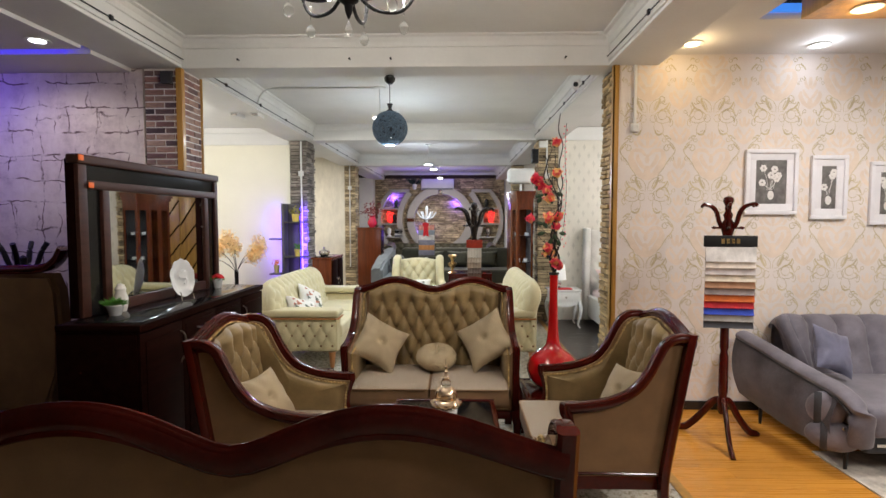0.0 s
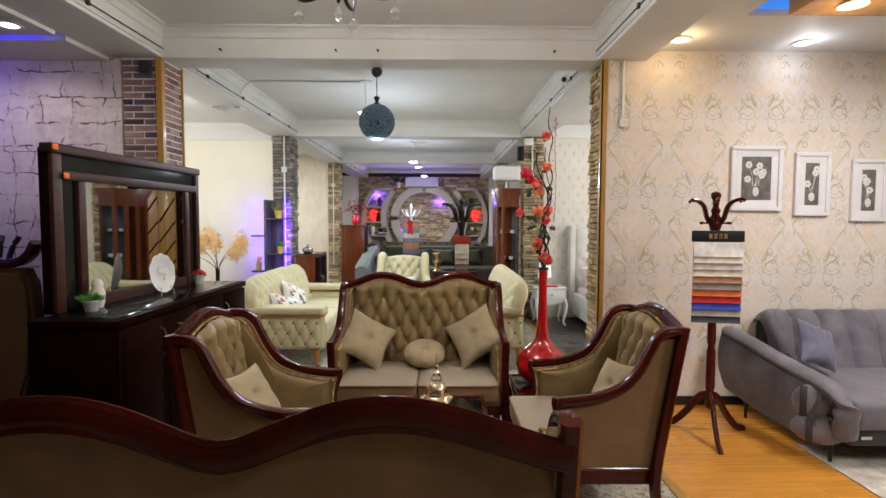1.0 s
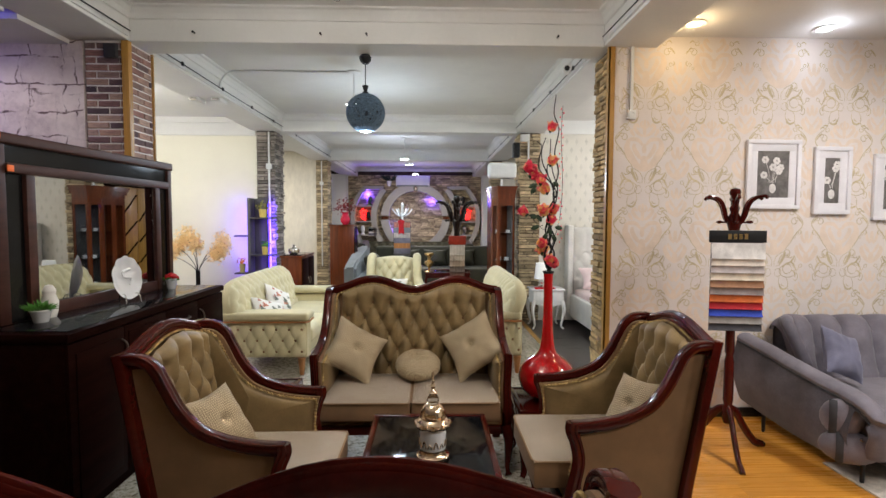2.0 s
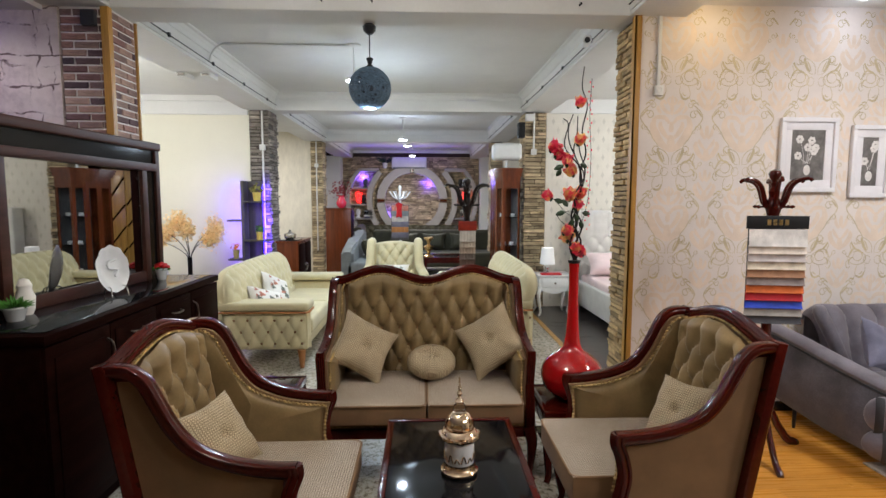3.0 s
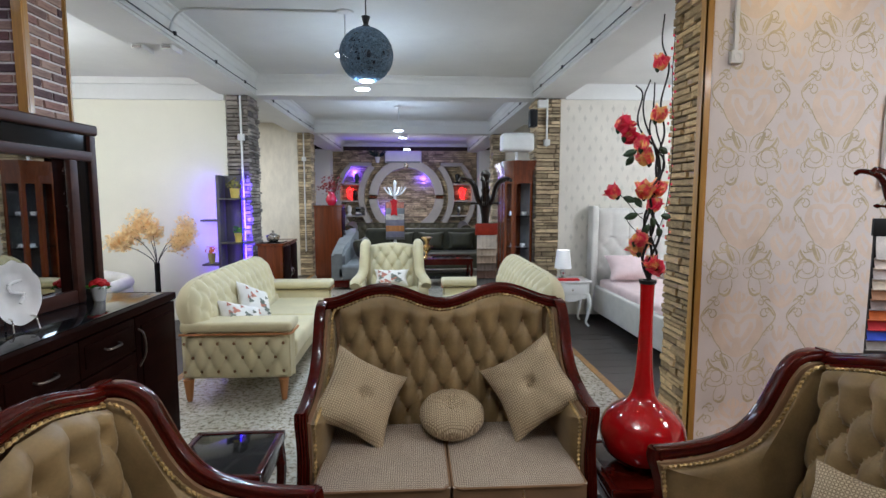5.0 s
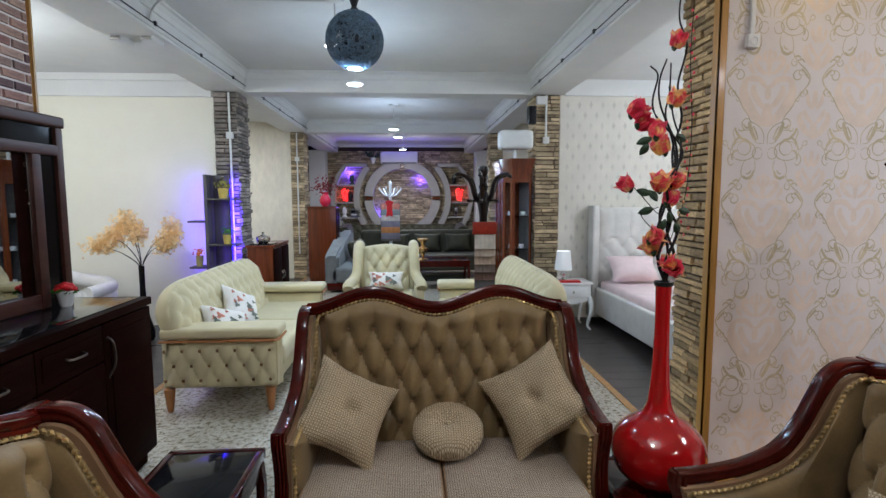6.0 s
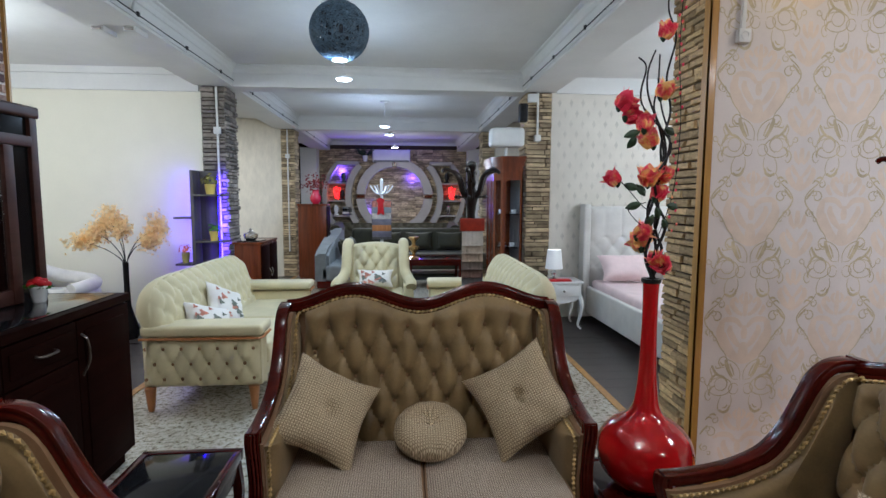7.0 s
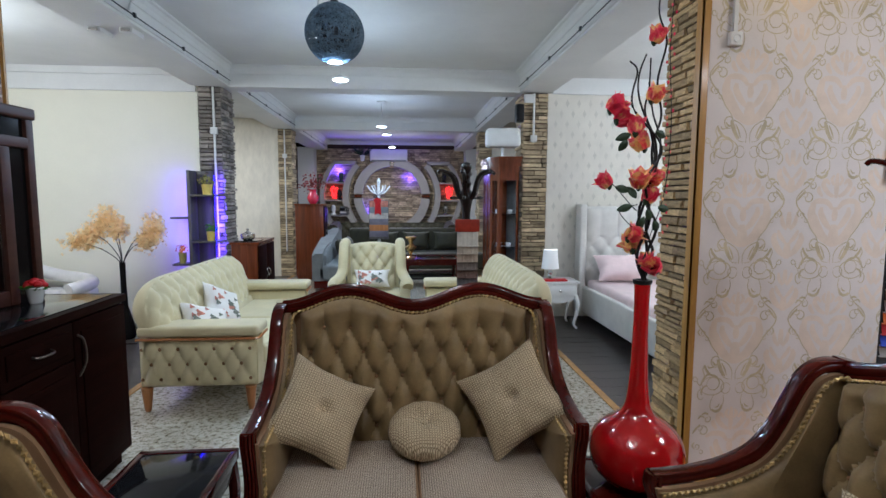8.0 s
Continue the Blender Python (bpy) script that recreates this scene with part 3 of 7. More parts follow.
structure("led_strip_right", boxes((2.30, XR, 4.96, 4.985, 3.0, 3.05), (2.295, 2.32, YB, 4.96, 3.0, 3.05)), LED_BLUE, "soft blue light strip in the ceiling tray")
structure("ceiling_box", box(2.42, 4.6, 3.6, 4.74, 2.86, 2.99, 0.004), TRIM_WOOD, "hanging wooden ceiling panel")

# middle and rear bays
structure("wall_left_middle", box(XL, -2.41, 9.62, 9.85, 0, 3.1), CREAM_PAINT, "plain cream painted wall")
structure("moulding_left_middle", boxes((XL, -2.42, 9.585, 9.62, 2.80, 3.06), (XL, -2.42, 9.55, 9.585, 2.98, 3.06)), PLASTER, "white plaster cornice on the cream wall")
structure("ceiling_left_middle", box(XL, -2.47, 6.0, 9.62, 3.06, 3.14), PLASTER, "white plastered ceiling")
structure("wall_left_rear", box(XL, -2.36, 13.42, 13.65, 0, 3.1), PALE_PAPER, "wall with pale flecked wallpaper")
structure("ceiling_left_rear", box(XL, -2.47, 9.85, YE, 3.06, 3.14), PLASTER, "white plastered ceiling")
structure("wall_right_middle", box(1.88, XR, 9.64, 9.9, 0, 3.1), DIAMOND_PAPER, "wall with pale diamond-figured wallpaper")
structure("ceiling_right_middle", box(1.92, XR, 6.0, YE, 3.06, 3.14), PLASTER, "white plastered ceiling")
structure("cornice_right_middle", boxes((1.93, XR, 9.60, 9.64, 2.86, 3.06)), PLASTER, "white plaster cornice over the diamond wallpaper")
structure("wall_right_rear", box(1.83, XR, 13.42, 13.65, 0, 3.1), PALE_PAPER, "wall with pale flecked wallpaper")
structure("wall_end", box(XL, XR, YE, YE + 0.2, 0, 3.2), JOINT, "end wall faced with ledge stone")
structure("wall_side_left", box(XL - 0.2, XL, YB, YE, 0, 3.2), CREAM_PAINT, "plain cream side wall")
structure("wall_side_right", box(XR, XR + 0.2, YB, YE, 0, 3.2), CREAM_PAINT, "plain cream side wall")
# Unseen wall added to close the room; dark grey limits its bounce.
structure("wall_front", box(XL, XR, YB - 0.2, YB, 0, 3.2), GREY_PAINT, "unseen grey closing wall, kept dark to cut bounce light")
PILLARS = {}
for nm, x0, x1, y0, y1 in (("pillar_left_middle", -2.41, -2.13, 9.62, 10.04), ("pillar_left_rear", -2.36, -2.10, 13.42, 13.82),
                           ("pillar_right_middle", 1.56, 1.88, 9.62, 10.04), ("pillar_right_rear", 1.57, 1.83, 13.42, 13.82)):
    PILLARS[nm] = structure(nm, box(x0 + 0.012, x1 - 0.012, y0 + 0.012, y1, 0, 2.871), JOINT, "pillar clad in stacked ledge stone")
structure("wall_end_left", box(-2.75, -2.33, 17.3, 17.8, 0, 2.9), PLASTER, "pale plastered return wall")
structure("wall_end_right", box(1.78, 2.2, 17.3, 17.8, 0, 2.9), PLASTER, "pale plastered return wall")


# ---- seats ----
HALF = [(0.030, -0.022), (0.035, -0.020), (0.037, -0.015), (0.035, -0.010), (0.029, -0.008), (0.034, -0.002), (0.035, 0.004), (0.032, 0.011), (0.026, 0.013), (0.0225, 0.009), (0.021, 0.017), (0.016, 0.022), (0.011, 0.020), (0.008, 0.014), (0.005, 0.023), (0.0015, 0.026)]
POST = [(-0.030, -0.022), (0.030, -0.022), (0.035, -0.004), (0.033, 0.012), (0.020, 0.022), (-0.020, 0.022), (-0.033, 0.012), (-0.035, -0.004)]
RAIL = HALF + [(-a, b) for a, b in HALF[::-1]]
TOP_RAIL = HALF + [(-a, b) for a, b in HALF[:8:-1]] + [(-0.030, 0.012), (-0.034, 0.004), (-0.035, -0.016), (-0.033, -0.030), (-0.026, -0.036)]


def crest(x, w, humps):
    """Height of the top rail across the back."""
    if humps == 1:
        return 1.045 + 0.072 * max(0.0, math.cos(x / w * math.pi / 2)) ** 1.5
    if w > 0.75:
        u = min(1.0, max(0.0, math.sqrt(x * x + 0.003) - 0.0548) / (w - 0.052)) ** 0.85
        return 1.0 + 0.112 * max(0.0, math.sin(math.pi * u)) ** 1.3
    return 1.06 + 0.075 * math.sin(math.pi * x / w) ** 2 * (1 if abs(x) < w else 0)


SIDE = [(0.285, 1.05), (0.245, 1.056), (0.20, 1.045), (0.162, 1.01), (0.13, 0.945), (0.085, 0.865), (0.02, 0.795), (-0.07, 0.75), (-0.16, 0.728), (-0.25, 0.718), (-0.30, 0.718)]


def wing_seat(name, w, humps, seats, at, turn, label, category, group=""):
    """A winged, tufted seat with a carved red-brown frame; w is half its width; it faces -y before the turn."""
    t = thing(name, at, label, category, group, turn=turn)
    if humps == 1:
        t.scale = (1.0, 1.05, 0.972)
    low = 0.022 if humps == 1 else 0.0
    side = smooth_path([(0, y, z - low * min(1.0, max(0.0, (0.95 - z) / 0.15))) for y, z in SIDE], 5)
    # side panels, rails, posts, cords
    outline = [(p.y, p.z - 0.02) for p in side] + [(-0.285, 0.62), (-0.27, 0.52), (-0.28, 0.40), (-0.28, 0.30), (0.19, 0.30), (0.285, 1.04)]
    under = []
    for i, p in enumerate(side):
        d = (side[min(i + 1, len(side) - 1)] - side[max(i - 1, 0)]).normalized()
        under.append((p, -d.z, d.y))
    for s in (-1, 1):
        part("side_panel", polygon_prism(outline, "x", s * (w - 0.018), s * (w - 0.036), 0.003), TAN_BACK, t, "plain tan fabric outer side")
        inner = [(p.y + a * 0.030, p.z + b * 0.030) for p, a, b in under[:-1]] + [(-0.275, 0.66), (-0.265, 0.58), (-0.255, 0.42), (0.20, 0.42)]
        cy, cz = -0.02, 0.60
        bm, rows = bmesh.new(), []
        for k, (sc, off) in enumerate(((1.0, 0.036), (0.965, 0.046), (0.90, 0.060), (0.78, 0.070), (0.6, 0.076), (0.35, 0.079))):
            rows.append([bm.verts.new((s * (w - off), cy + (a - cy) * sc, cz + (b - cz) * sc)) for a, b in inner])
        for a, b in zip(rows, rows[1:]):
            for i in range(len(inner)):
                j = (i + 1) % len(inner)
                bm.faces.new((a[i], a[j], b[j], b[i]))
        bm.faces.new(rows[-1])
        part("arm_pad", bm, TAN, t, "padded tan inner arm and wing")
        loop = [Vector((s * (w - 0.017), a, b)) for a, b in [(p.y - 0.012, p.z - 0.036) for p in side[1:-2]] + [(-0.262, 0.66), (-0.252, 0.52), (-0.255, 0.34), (0.165, 0.34), (0.262, 1.0)]]
        part("side_piping", tube(loop + loop[:1], 0.008, 6, None, 1), MAHOGANY, t, "dark welt round the side panel")
        part("side_rail", box(min(s * (w - 0.05), s * (w - 0.015)), max(s * (w - 0.05), s * (w - 0.015)), -0.28, 0.19, 0.255, 0.325, 0.003), MAHOGANY, t)
        arm = [Vector((s * w, p.y, p.z)) for p in side]
        bm = sweep(arm, [(a * 0.68, b) for a, b in RAIL], lambda i, tg: Vector((0, -tg.z, tg.y)) if abs(tg.y) > 0.2 else Vector((0, -1, 0)))
        part("arm_rail", bm, MAHOGANY, t, "carved glossy red-brown arm rail")
        front = smooth_path([(s * w, -0.295, 0.735 - low), (s * w, -0.298, 0.70 - low), (s * w, -0.278, 0.62), (s * w, -0.266, 0.54), (s * w, -0.283, 0.44), (s * w, -0.30, 0.36), (s * w, -0.30, 0.27)], 4)
        part("arm_post", sweep(front, [(a * 0.74, b * 1.0) for a, b in RAIL], (0, -1, 0)), MAHOGANY, t, "carved arm post")
        back = smooth_path([(s * w, 0.292, 1.075), (s * w, 0.275, 0.98), (s * w, 0.215, 0.60), (s * w, 0.175, 0.32), (s * w, 0.185, 0.16), (s * w, 0.235, 0.0)], 5)
        part("back_post", sweep(back, [(a * 0.85, b * 0.95) for a, b in POST], (0, 1, 0)), MAHOGANY, t, "raked back post and leg")
        leg = smooth_path([(s * (w - 0.01), -0.30, 0.30), (s * (w + 0.005), -0.325, 0.22), (s * (w + 0.004), -0.318, 0.12), (s * (w + 0.0), -0.312, 0.045), (s * (w + 0.006), -0.335, 0.0)], 5)
        part("front_leg", sweep(leg, circle(0.034, 10), (0, -1, 0), None, lambda k: 1.15 - 0.75 * min(1, k * 1.25) + (0.25 if k > 0.9 else 0)), MAHOGANY, t, "curved front leg")
        cord = [Vector((s * (w - 0.056), p.y + a * 0.024, p.z + b * 0.024)) for p, a, b in under[:-2]]
        cord += [Vector((s * (w - 0.050), -0.288, 0.66 - low)), Vector((s * (w - 0.050), -0.280, 0.60)), Vector((s * (w - 0.050), -0.276, 0.53)), Vector((s * (w - 0.050), -0.290, 0.44))]
        tagged(part("cord", rope(cord, 0.0076, None, 2.4), CORD, t, "twisted gold cord"), kind="stuff")
    n = 36
    top = [Vector((w * (2 * i / n - 1), 0.288, crest(w * (2 * i / n - 1), w, humps))) for i in range(n + 1)]
    part("top_rail", sweep(top, [(a * 0.78, b * 1.0 if b > 0 else b * 1.3) for a, b in TOP_RAIL], (0, 0, 1)), MAHOGANY, t, "waved glossy red-brown top rail")
    tagged(part("cord", rope([p + Vector((0, -0.036, -0.030)) for p in top[2:-2]], 0.0078, None, 2.5), CORD, t, "twisted gold cord"), kind="stuff")
    # outer back
    def backplate(u, v):
        x = (w - 0.03) * (2 * u - 1)
        z = 0.30 + (crest(x, w, humps) - 0.045 - 0.30) * v
        return (x, 0.175 + 0.115 * max(0, (z - 0.32) / 0.74) + 0.012 * math.sin(math.pi * u) * math.sin(math.pi * v), z)
    part("back_panel", sheet(24, 8, backplate, None, True), TAN_BACK, t, "plain tan-brown fabric back")
    edge = [Vector(backplate(u / 30, 1.0)) + Vector((0, 0.014, -0.004)) for u in range(31)]
    part("back_piping", sweep(edge, circle(0.012, 6), (0, 1, 0)), MAHOGANY, t)
    part("back_rail", box(-w, w, 0.15, 0.20, 0.25, 0.32, 0.006), MAHOGANY, t)
    # tufted inner back
    px, pz, row = 0.115 if humps == 2 else 0.122, 0.215, 0.975
    span = w - 0.085
    shift = px / 2

    def tufted(u, v):
        x = span * (2 * u - 1)
        z = 0.44 + (crest(x, w, humps) - 0.034 - 0.44) * v
        edge_in = min(1.0, min(u, 1 - u) * 2 * span / 0.05, min(v, 1 - v) * 0.6 / 0.04) ** 0.5
        edge_in = 0.5 + 0.5 * edge_in
        d = tuft(x + shift, z - row, px, pz)
        if z > row:
            near = (x + shift) / px - round((x + shift) / px)
            k = min(1.0, (z - row) / 0.10)
            c = abs(math.sin(math.pi * (x + shift) / px))
            d = 0.34 * c ** (0.34 - 0.2 * k) + 0.14 * c + 0.52 * (1 - math.exp(-(math.hypot(near * px, z - row) / (0.20 * px)) ** 1.3))
        return (x, 0.165 + 0.105 * max(0, (z - 0.32) / 0.74) - (0.012 + 0.068 * d) * edge_in, z)
    part("tufted_back", sheet(int(span * 2 / 0.0105), 60, tufted), TAN, t, "deep-buttoned tan back upholstery")
    for j in range(0, 5):
        z = row - j * pz / 2
        for i in range(-9, 10):
            x = (i + (0.5 if j % 2 == 0 else 0.0)) * px
            if abs(x) < span - 0.03:
                part("button", blob(bmesh.new(), (x, 0.165 + 0.105 * (z - 0.32) / 0.74 - 0.033, z), 0.0095, 1, 0.6, 1, 7, 3), TAN_BACK, t)
    # seat
    part("seat_base", box(-w + 0.03, w - 0.03, -0.29, 0.19, 0.27, 0.375, 0.012), TAN_BACK, t)
    part("front_rail", box(-w + 0.02, w - 0.02, -0.315, -0.285, 0.245, 0.30, 0.008), MAHOGANY, t)
    tagged(part("cord", rope([Vector((x * 0.01, -0.297, 0.312)) for x in range(int(-(w - 0.04) * 100), int((w - 0.04) * 100) + 1)], 0.0048), CORD, t, "twisted gold cord"), kind="stuff")
    inner_w = w - 0.058
    cw = 2 * inner_w / seats
    for i in range(seats):
        x0 = -inner_w + i * cw
        bm = bmesh.new()
        lift = 0.034 if humps == 1 else 0.018
        fr = -0.438 if humps == 1 else -0.43

        def top_face(u, v):
            a, b = 2 * u - 1, 2 * v - 1
            return (x0 + 0.004 + (cw - 0.008) * u, fr + (0.145 - fr) * v, 0.468 + lift + 0.022 * ((1 - a ** 4) * (1 - b ** 4)) ** 0.5)
        part("seat_cushion", box(x0 + 0.004, x0 + cw - 0.004, fr, 0.145, 0.378, 0.468 + lift, 0.012), TAN_BACK, t, "boxed brown seat cushion")
        part("seat_top", sheet(16, 14, top_face, bm), SEAT_WEAVE, t, "woven beige seat cover")
        rim = [Vector((a, b, 0.466 + lift)) for a, b in ((x0 + 0.008, 0.12), (x0 + 0.006, fr + 0.015), (x0 + 0.03, fr - 0.003), (x0 + cw - 0.03, fr - 0.003), (x0 + cw - 0.006, fr + 0.015), (x0 + cw - 0.008, 0.12))]
        part("piping", tube(rim, 0.0055, 6, None, 1), TAN_BACK, t)
    return t


wing_seat("loveseat", 0.590, 2, 2, (0.082, 5.145, 0), 0, "tan button-tufted two-seat sofa with carved red-brown frame", "sofa", "salon suite")
wing_seat("wing_armchair", 0.335, 1, 1, (-0.68, 4.05, 0), 90, "tan button-tufted wing armchair with carved red-brown frame", "armchair", "salon suite")
wing_seat("wing_armchair", 0.338, 1, 1, (1.115, 4.245, 0), -90, "tan button-tufted wing armchair with carved red-brown frame", "armchair", "salon suite")
wing_seat("three_seat_sofa", 0.862, 2, 3, (-0.318, 2.948, 0), 180, "tan tufted three-seat sofa with waved red-brown back rail, seen from behind", "sofa", "salon suite")


def cushion(at, turn, lean, spin, w, label, material=PILLOW_WEAVE, button=True, name="cushion", figure=None, h=None):
    c = new(name)
    c.matrix_basis = Matrix.Translation(at) @ Euler((0, 0, radians(turn))).to_matrix().to_4x4() @ Euler((radians(lean), 0, 0)).to_matrix().to_4x4() @ Euler((0, radians(spin), 0)).to_matrix().to_4x4()
    tagged(c, label, "cushion")
    part("cover", pillow(w, h or w, w * 0.34, 24, 0.55 if button else 0.0), material, c)
    if button:
        part("button", blob(bmesh.new(), (0, -w * 0.085, 0), w * 0.035, 1, 0.6, 1), PILLOW_WEAVE, c)
    if figure:
        rnd = random.Random(7)
        for mt, nm in ((figure, "flower_print"), (FLORAL_BLUE, "leaf_print")):
            for _ in range(9):
                bm = bmesh.new()
                a, b, r = rnd.uniform(-0.38, 0.38), rnd.uniform(-0.38, 0.38), rnd.uniform(0.045, 0.115) * w
                hh = h or w
                t = ((1 - (2 * a) ** 4) * (1 - (2 * b) ** 4)) ** 0.55
                pts = [bm.verts.new((a * w * 0.93 + r * (0.7 + 0.3 * math.cos(3 * q)) * math.cos(q), -t * w * 0.17 - 0.0025, b * hh * 0.93 + r * 0.8 * (0.7 + 0.3 * math.cos(3 * q)) * math.sin(q))) for q in [k * 2 * math.pi / 10 for k in range(10)]]
                bm.faces.new(pts)
                part(nm, bm, mt, c)
    return c


cushion((-0.300, 5.105, 0.700), 30, -32, 36, 0.395, "beige diamond-woven square cushion leaning on the two-seat sofa")
cushion((0.480, 5.125, 0.725), -28, -30, 52, 0.405, "beige diamond-woven square cushion leaning on the two-seat sofa")
cushion((-0.72, 3.96, 0.675), 70, -34, -2, 0.33, "beige diamond-woven square cushion on the armchair")
cushion((1.165, 4.12, 0.675), -70, -32, 84, 0.33, "beige diamond-woven square cushion on the armchair")
rc = thing("round_cushion", (0.115, 5.15, 0.590), "round beige woven cushion with a gathered button centre", "cushion")


def round_cover():
    bm = bmesh.new()

    def place(u, v):
        q, a = 2 * math.pi * u, math.pi * (v - 0.5)
        r = 0.150 * max(0.0, math.cos(a)) ** 0.5
        pleat = 1 + 0.02 * math.sin(14 * q) * (1 - v) ** 1.5
        y = 0.066 * math.sin(a) * (1.0 - 0.55 * math.exp(-(r / 0.030) ** 2))
        y += 0.009 * (1 - abs(math.sin(7 * q + 0.4 * math.sin(3 * q)))) ** 3 * max(0.0, 1 - r / 0.11) * (1 if v < 0.5 else 0)
        return (r * pleat * math.cos(q), y, r * pleat * math.sin(q))
    sheet(112, 30, place, bm)
    bmesh.ops.remove_doubles(bm, verts=bm.verts, dist=0.0006)
    return bm


part("cover", round_cover(), PILLOW_WEAVE, rc, "", True, pose(0, 0, 0, -74, 0, 0))
part("button", blob(bmesh.new(), (0, -0.038, 0), 0.014, 1, 0.6, 1), PILLOW_WEAVE, rc, "", True, pose(0, 0, 0, -74, 0, 0))


def low_table(name, x0, x1, y0, y1, z, label, glass=True):
    t = thing(name, ((x0 + x1) / 2, (y0 + y1) / 2, 0), label, "table")
    a, b = (x1 - x0) / 2, (y1 - y0) / 2
    for nm, d in (("edge", (-a, a, -b, -b + 0.03)), ("edge", (-a, a, b - 0.03, b)), ("edge", (-a, -a + 0.03, -b + 0.03, b - 0.03)), ("edge", (a - 0.03, a, -b + 0.03, b - 0.03))):
        part(nm, box(*d, z - 0.045, z, 0.006), MAHOGANY, t, "glossy red-brown wooden edge")
    part("glass_top", box(-a + 0.03, a - 0.03, -b + 0.03, b - 0.03, z - 0.02, z - 0.003, 0.002), BLACK_GLASS if glass else MAHOGANY, t, "black glass top" if glass else "")
    for sx in (-1, 1):
        part("apron", box(sx * (a - 0.02) - 0.01, sx * (a - 0.02) + 0.01, -b + 0.05, b - 0.05, z - 0.11, z - 0.045, 0.003), MAHOGANY, t)
        part("apron", box(-a + 0.05, a - 0.05, sx * (b - 0.02) - 0.01, sx * (b - 0.02) + 0.01, z - 0.11, z - 0.045, 0.003), MAHOGANY, t)
        for sy in (-1, 1):
            path = smooth_path([(sx * (a - 0.03), sy * (b - 0.03), z - 0.045), (sx * (a - 0.02), sy * (b - 0.02), z * 0.55), (sx * (a - 0.035), sy * (b - 0.035), 0.05), (sx * (a - 0.02), sy * (b - 0.02), 0)], 4)
            part("leg", sweep(path, circle(0.026, 8), (0, 1, 0), None, lambda k: 1.1 - 0.45 * k), MAHOGANY, t)
    part("lower_shelf", box(-a + 0.04, a - 0.04, -b + 0.04, b - 0.04, 0.14, 0.155, 0.002), BLACK_GLASS, t)
    return t


low_table("coffee_table", -0.112, 0.500, 3.62, 4.56, 0.484, "red-brown coffee table with a black glass top")
low_table("side_table", -1.12, -0.70, 4.92, 5.36, 0.44, "small red-brown side table with a black glass top")
low_table("side_table", 0.735, 1.19, 4.76, 5.22, 0.415, "small red-brown side table under the red vase", False)


# ---- front salon: sideboard, vase, stands ----
def sideboard():
    t = thing("sideboard", (-1.82, 5.22, 0), "dark espresso wooden sideboard with a framed mirror back panel", "sideboard")
    X0, X1, Y0, Y1 = -0.25, 0.25, -0.94, 0.94
    part("body", box(X0, X1 - 0.022, Y0, Y1, 0.07, 0.95, 0.004), ESPRESSO, t)
    part("plinth", box(X0 + 0.02, X1 - 0.05, Y0 + 0.03, Y1 - 0.03, 0, 0.07), ESPRESSO, t)
    part("worktop", box(X0, X1 + 0.008, Y0 - 0.008, Y1 + 0.008, 0.95, 0.996, 0.010), ESPRESSO, t)
    part("glass_top", box(X0 + 0.08, X1 - 0.035, Y0 + 0.05, Y1 - 0.05, 0.994, 1.001, 0.001), BLACK_GLASS, t, "black glass inlay")
    xs = X1 - 0.022
    w = (Y1 - Y0) / 4

    def front(name, y0, y1, z0, z1, handle):
        d = part(name, box(xs, xs + 0.020, y0 + 0.004, y1 - 0.004, z0, z1, 0.003), ESPRESSO, t)
        m = 0.055 if z1 - z0 > 0.3 else 0.035
        part("raised_panel", box(xs + 0.018, xs + 0.027, y0 + m, y1 - m, z0 + m, z1 - m, 0.006), ESPRESSO, d)
        if handle == "drawer":
            c = (y0 + y1) / 2
            zc = (z0 + z1) / 2
            part("handle", tube([(xs + 0.02, c - 0.06, zc + 0.006), (xs + 0.05, c - 0.045, zc), (xs + 0.052, c + 0.045, zc - 0.002), (xs + 0.02, c + 0.06, zc + 0.006)], 0.006, 8), BRONZE, d, "dark bronze bow handle")
        else:
            yc = y0 + 0.03 if handle == "near" else y1 - 0.03
            zc = z1 - 0.17
            part("handle", tube([(xs + 0.02, yc, zc + 0.10), (xs + 0.05, yc, zc + 0.07), (xs + 0.056, yc, zc - 0.03), (xs + 0.02, yc, zc - 0.11)], 0.006, 8), BRONZE, d, "dark bronze bow handle")
    front("door", Y0, Y0 + w, 0.09, 0.94, "far")
    front("door", Y0 + 3 * w, Y1, 0.09, 0.94, "near")
    for k in (1, 2):
        front("drawer", Y0 + k * w, Y0 + (k + 1) * w, 0.76, 0.94, "drawer")
        front("door", Y0 + k * w, Y0 + (k + 1) * w, 0.09, 0.75, "near" if k == 2 else "far")
    # mirror back panel
    a, b = -0.79, 0.81
    p = part("mirror_panel", box(-0.25, -0.19, a, b, 0.998, 1.98, 0.006), ESPRESSO, t, "", True, pose(0.012, 0, 0, 0, 0, -3.6))
    part("top_rail", box(-0.235, -0.150, a - 0.01, b + 0.01, 1.945, 2.005, 0.014, 3), FRAME_WOOD, p)
    for y0, y1 in ((a, a + 0.07), (b - 0.05, b)):
        part("stile", box(-0.19, -0.160, y0, y1, 1.0, 1.945, 0.008), FRAME_WOOD, p)
    part("band", box(-0.19, -0.180, a + 0.07, b - 0.05, 1.85, 1.945), BLACK_GLOSS, p, "black gloss band")
    for y0, y1 in ((a + 0.07, a + 0.19), (b - 0.17, b - 0.05)):
        part("band", box(-0.19, -0.180, y0, y1, 1.0, 1.80), BLACK_GLOSS, p, "black gloss band")
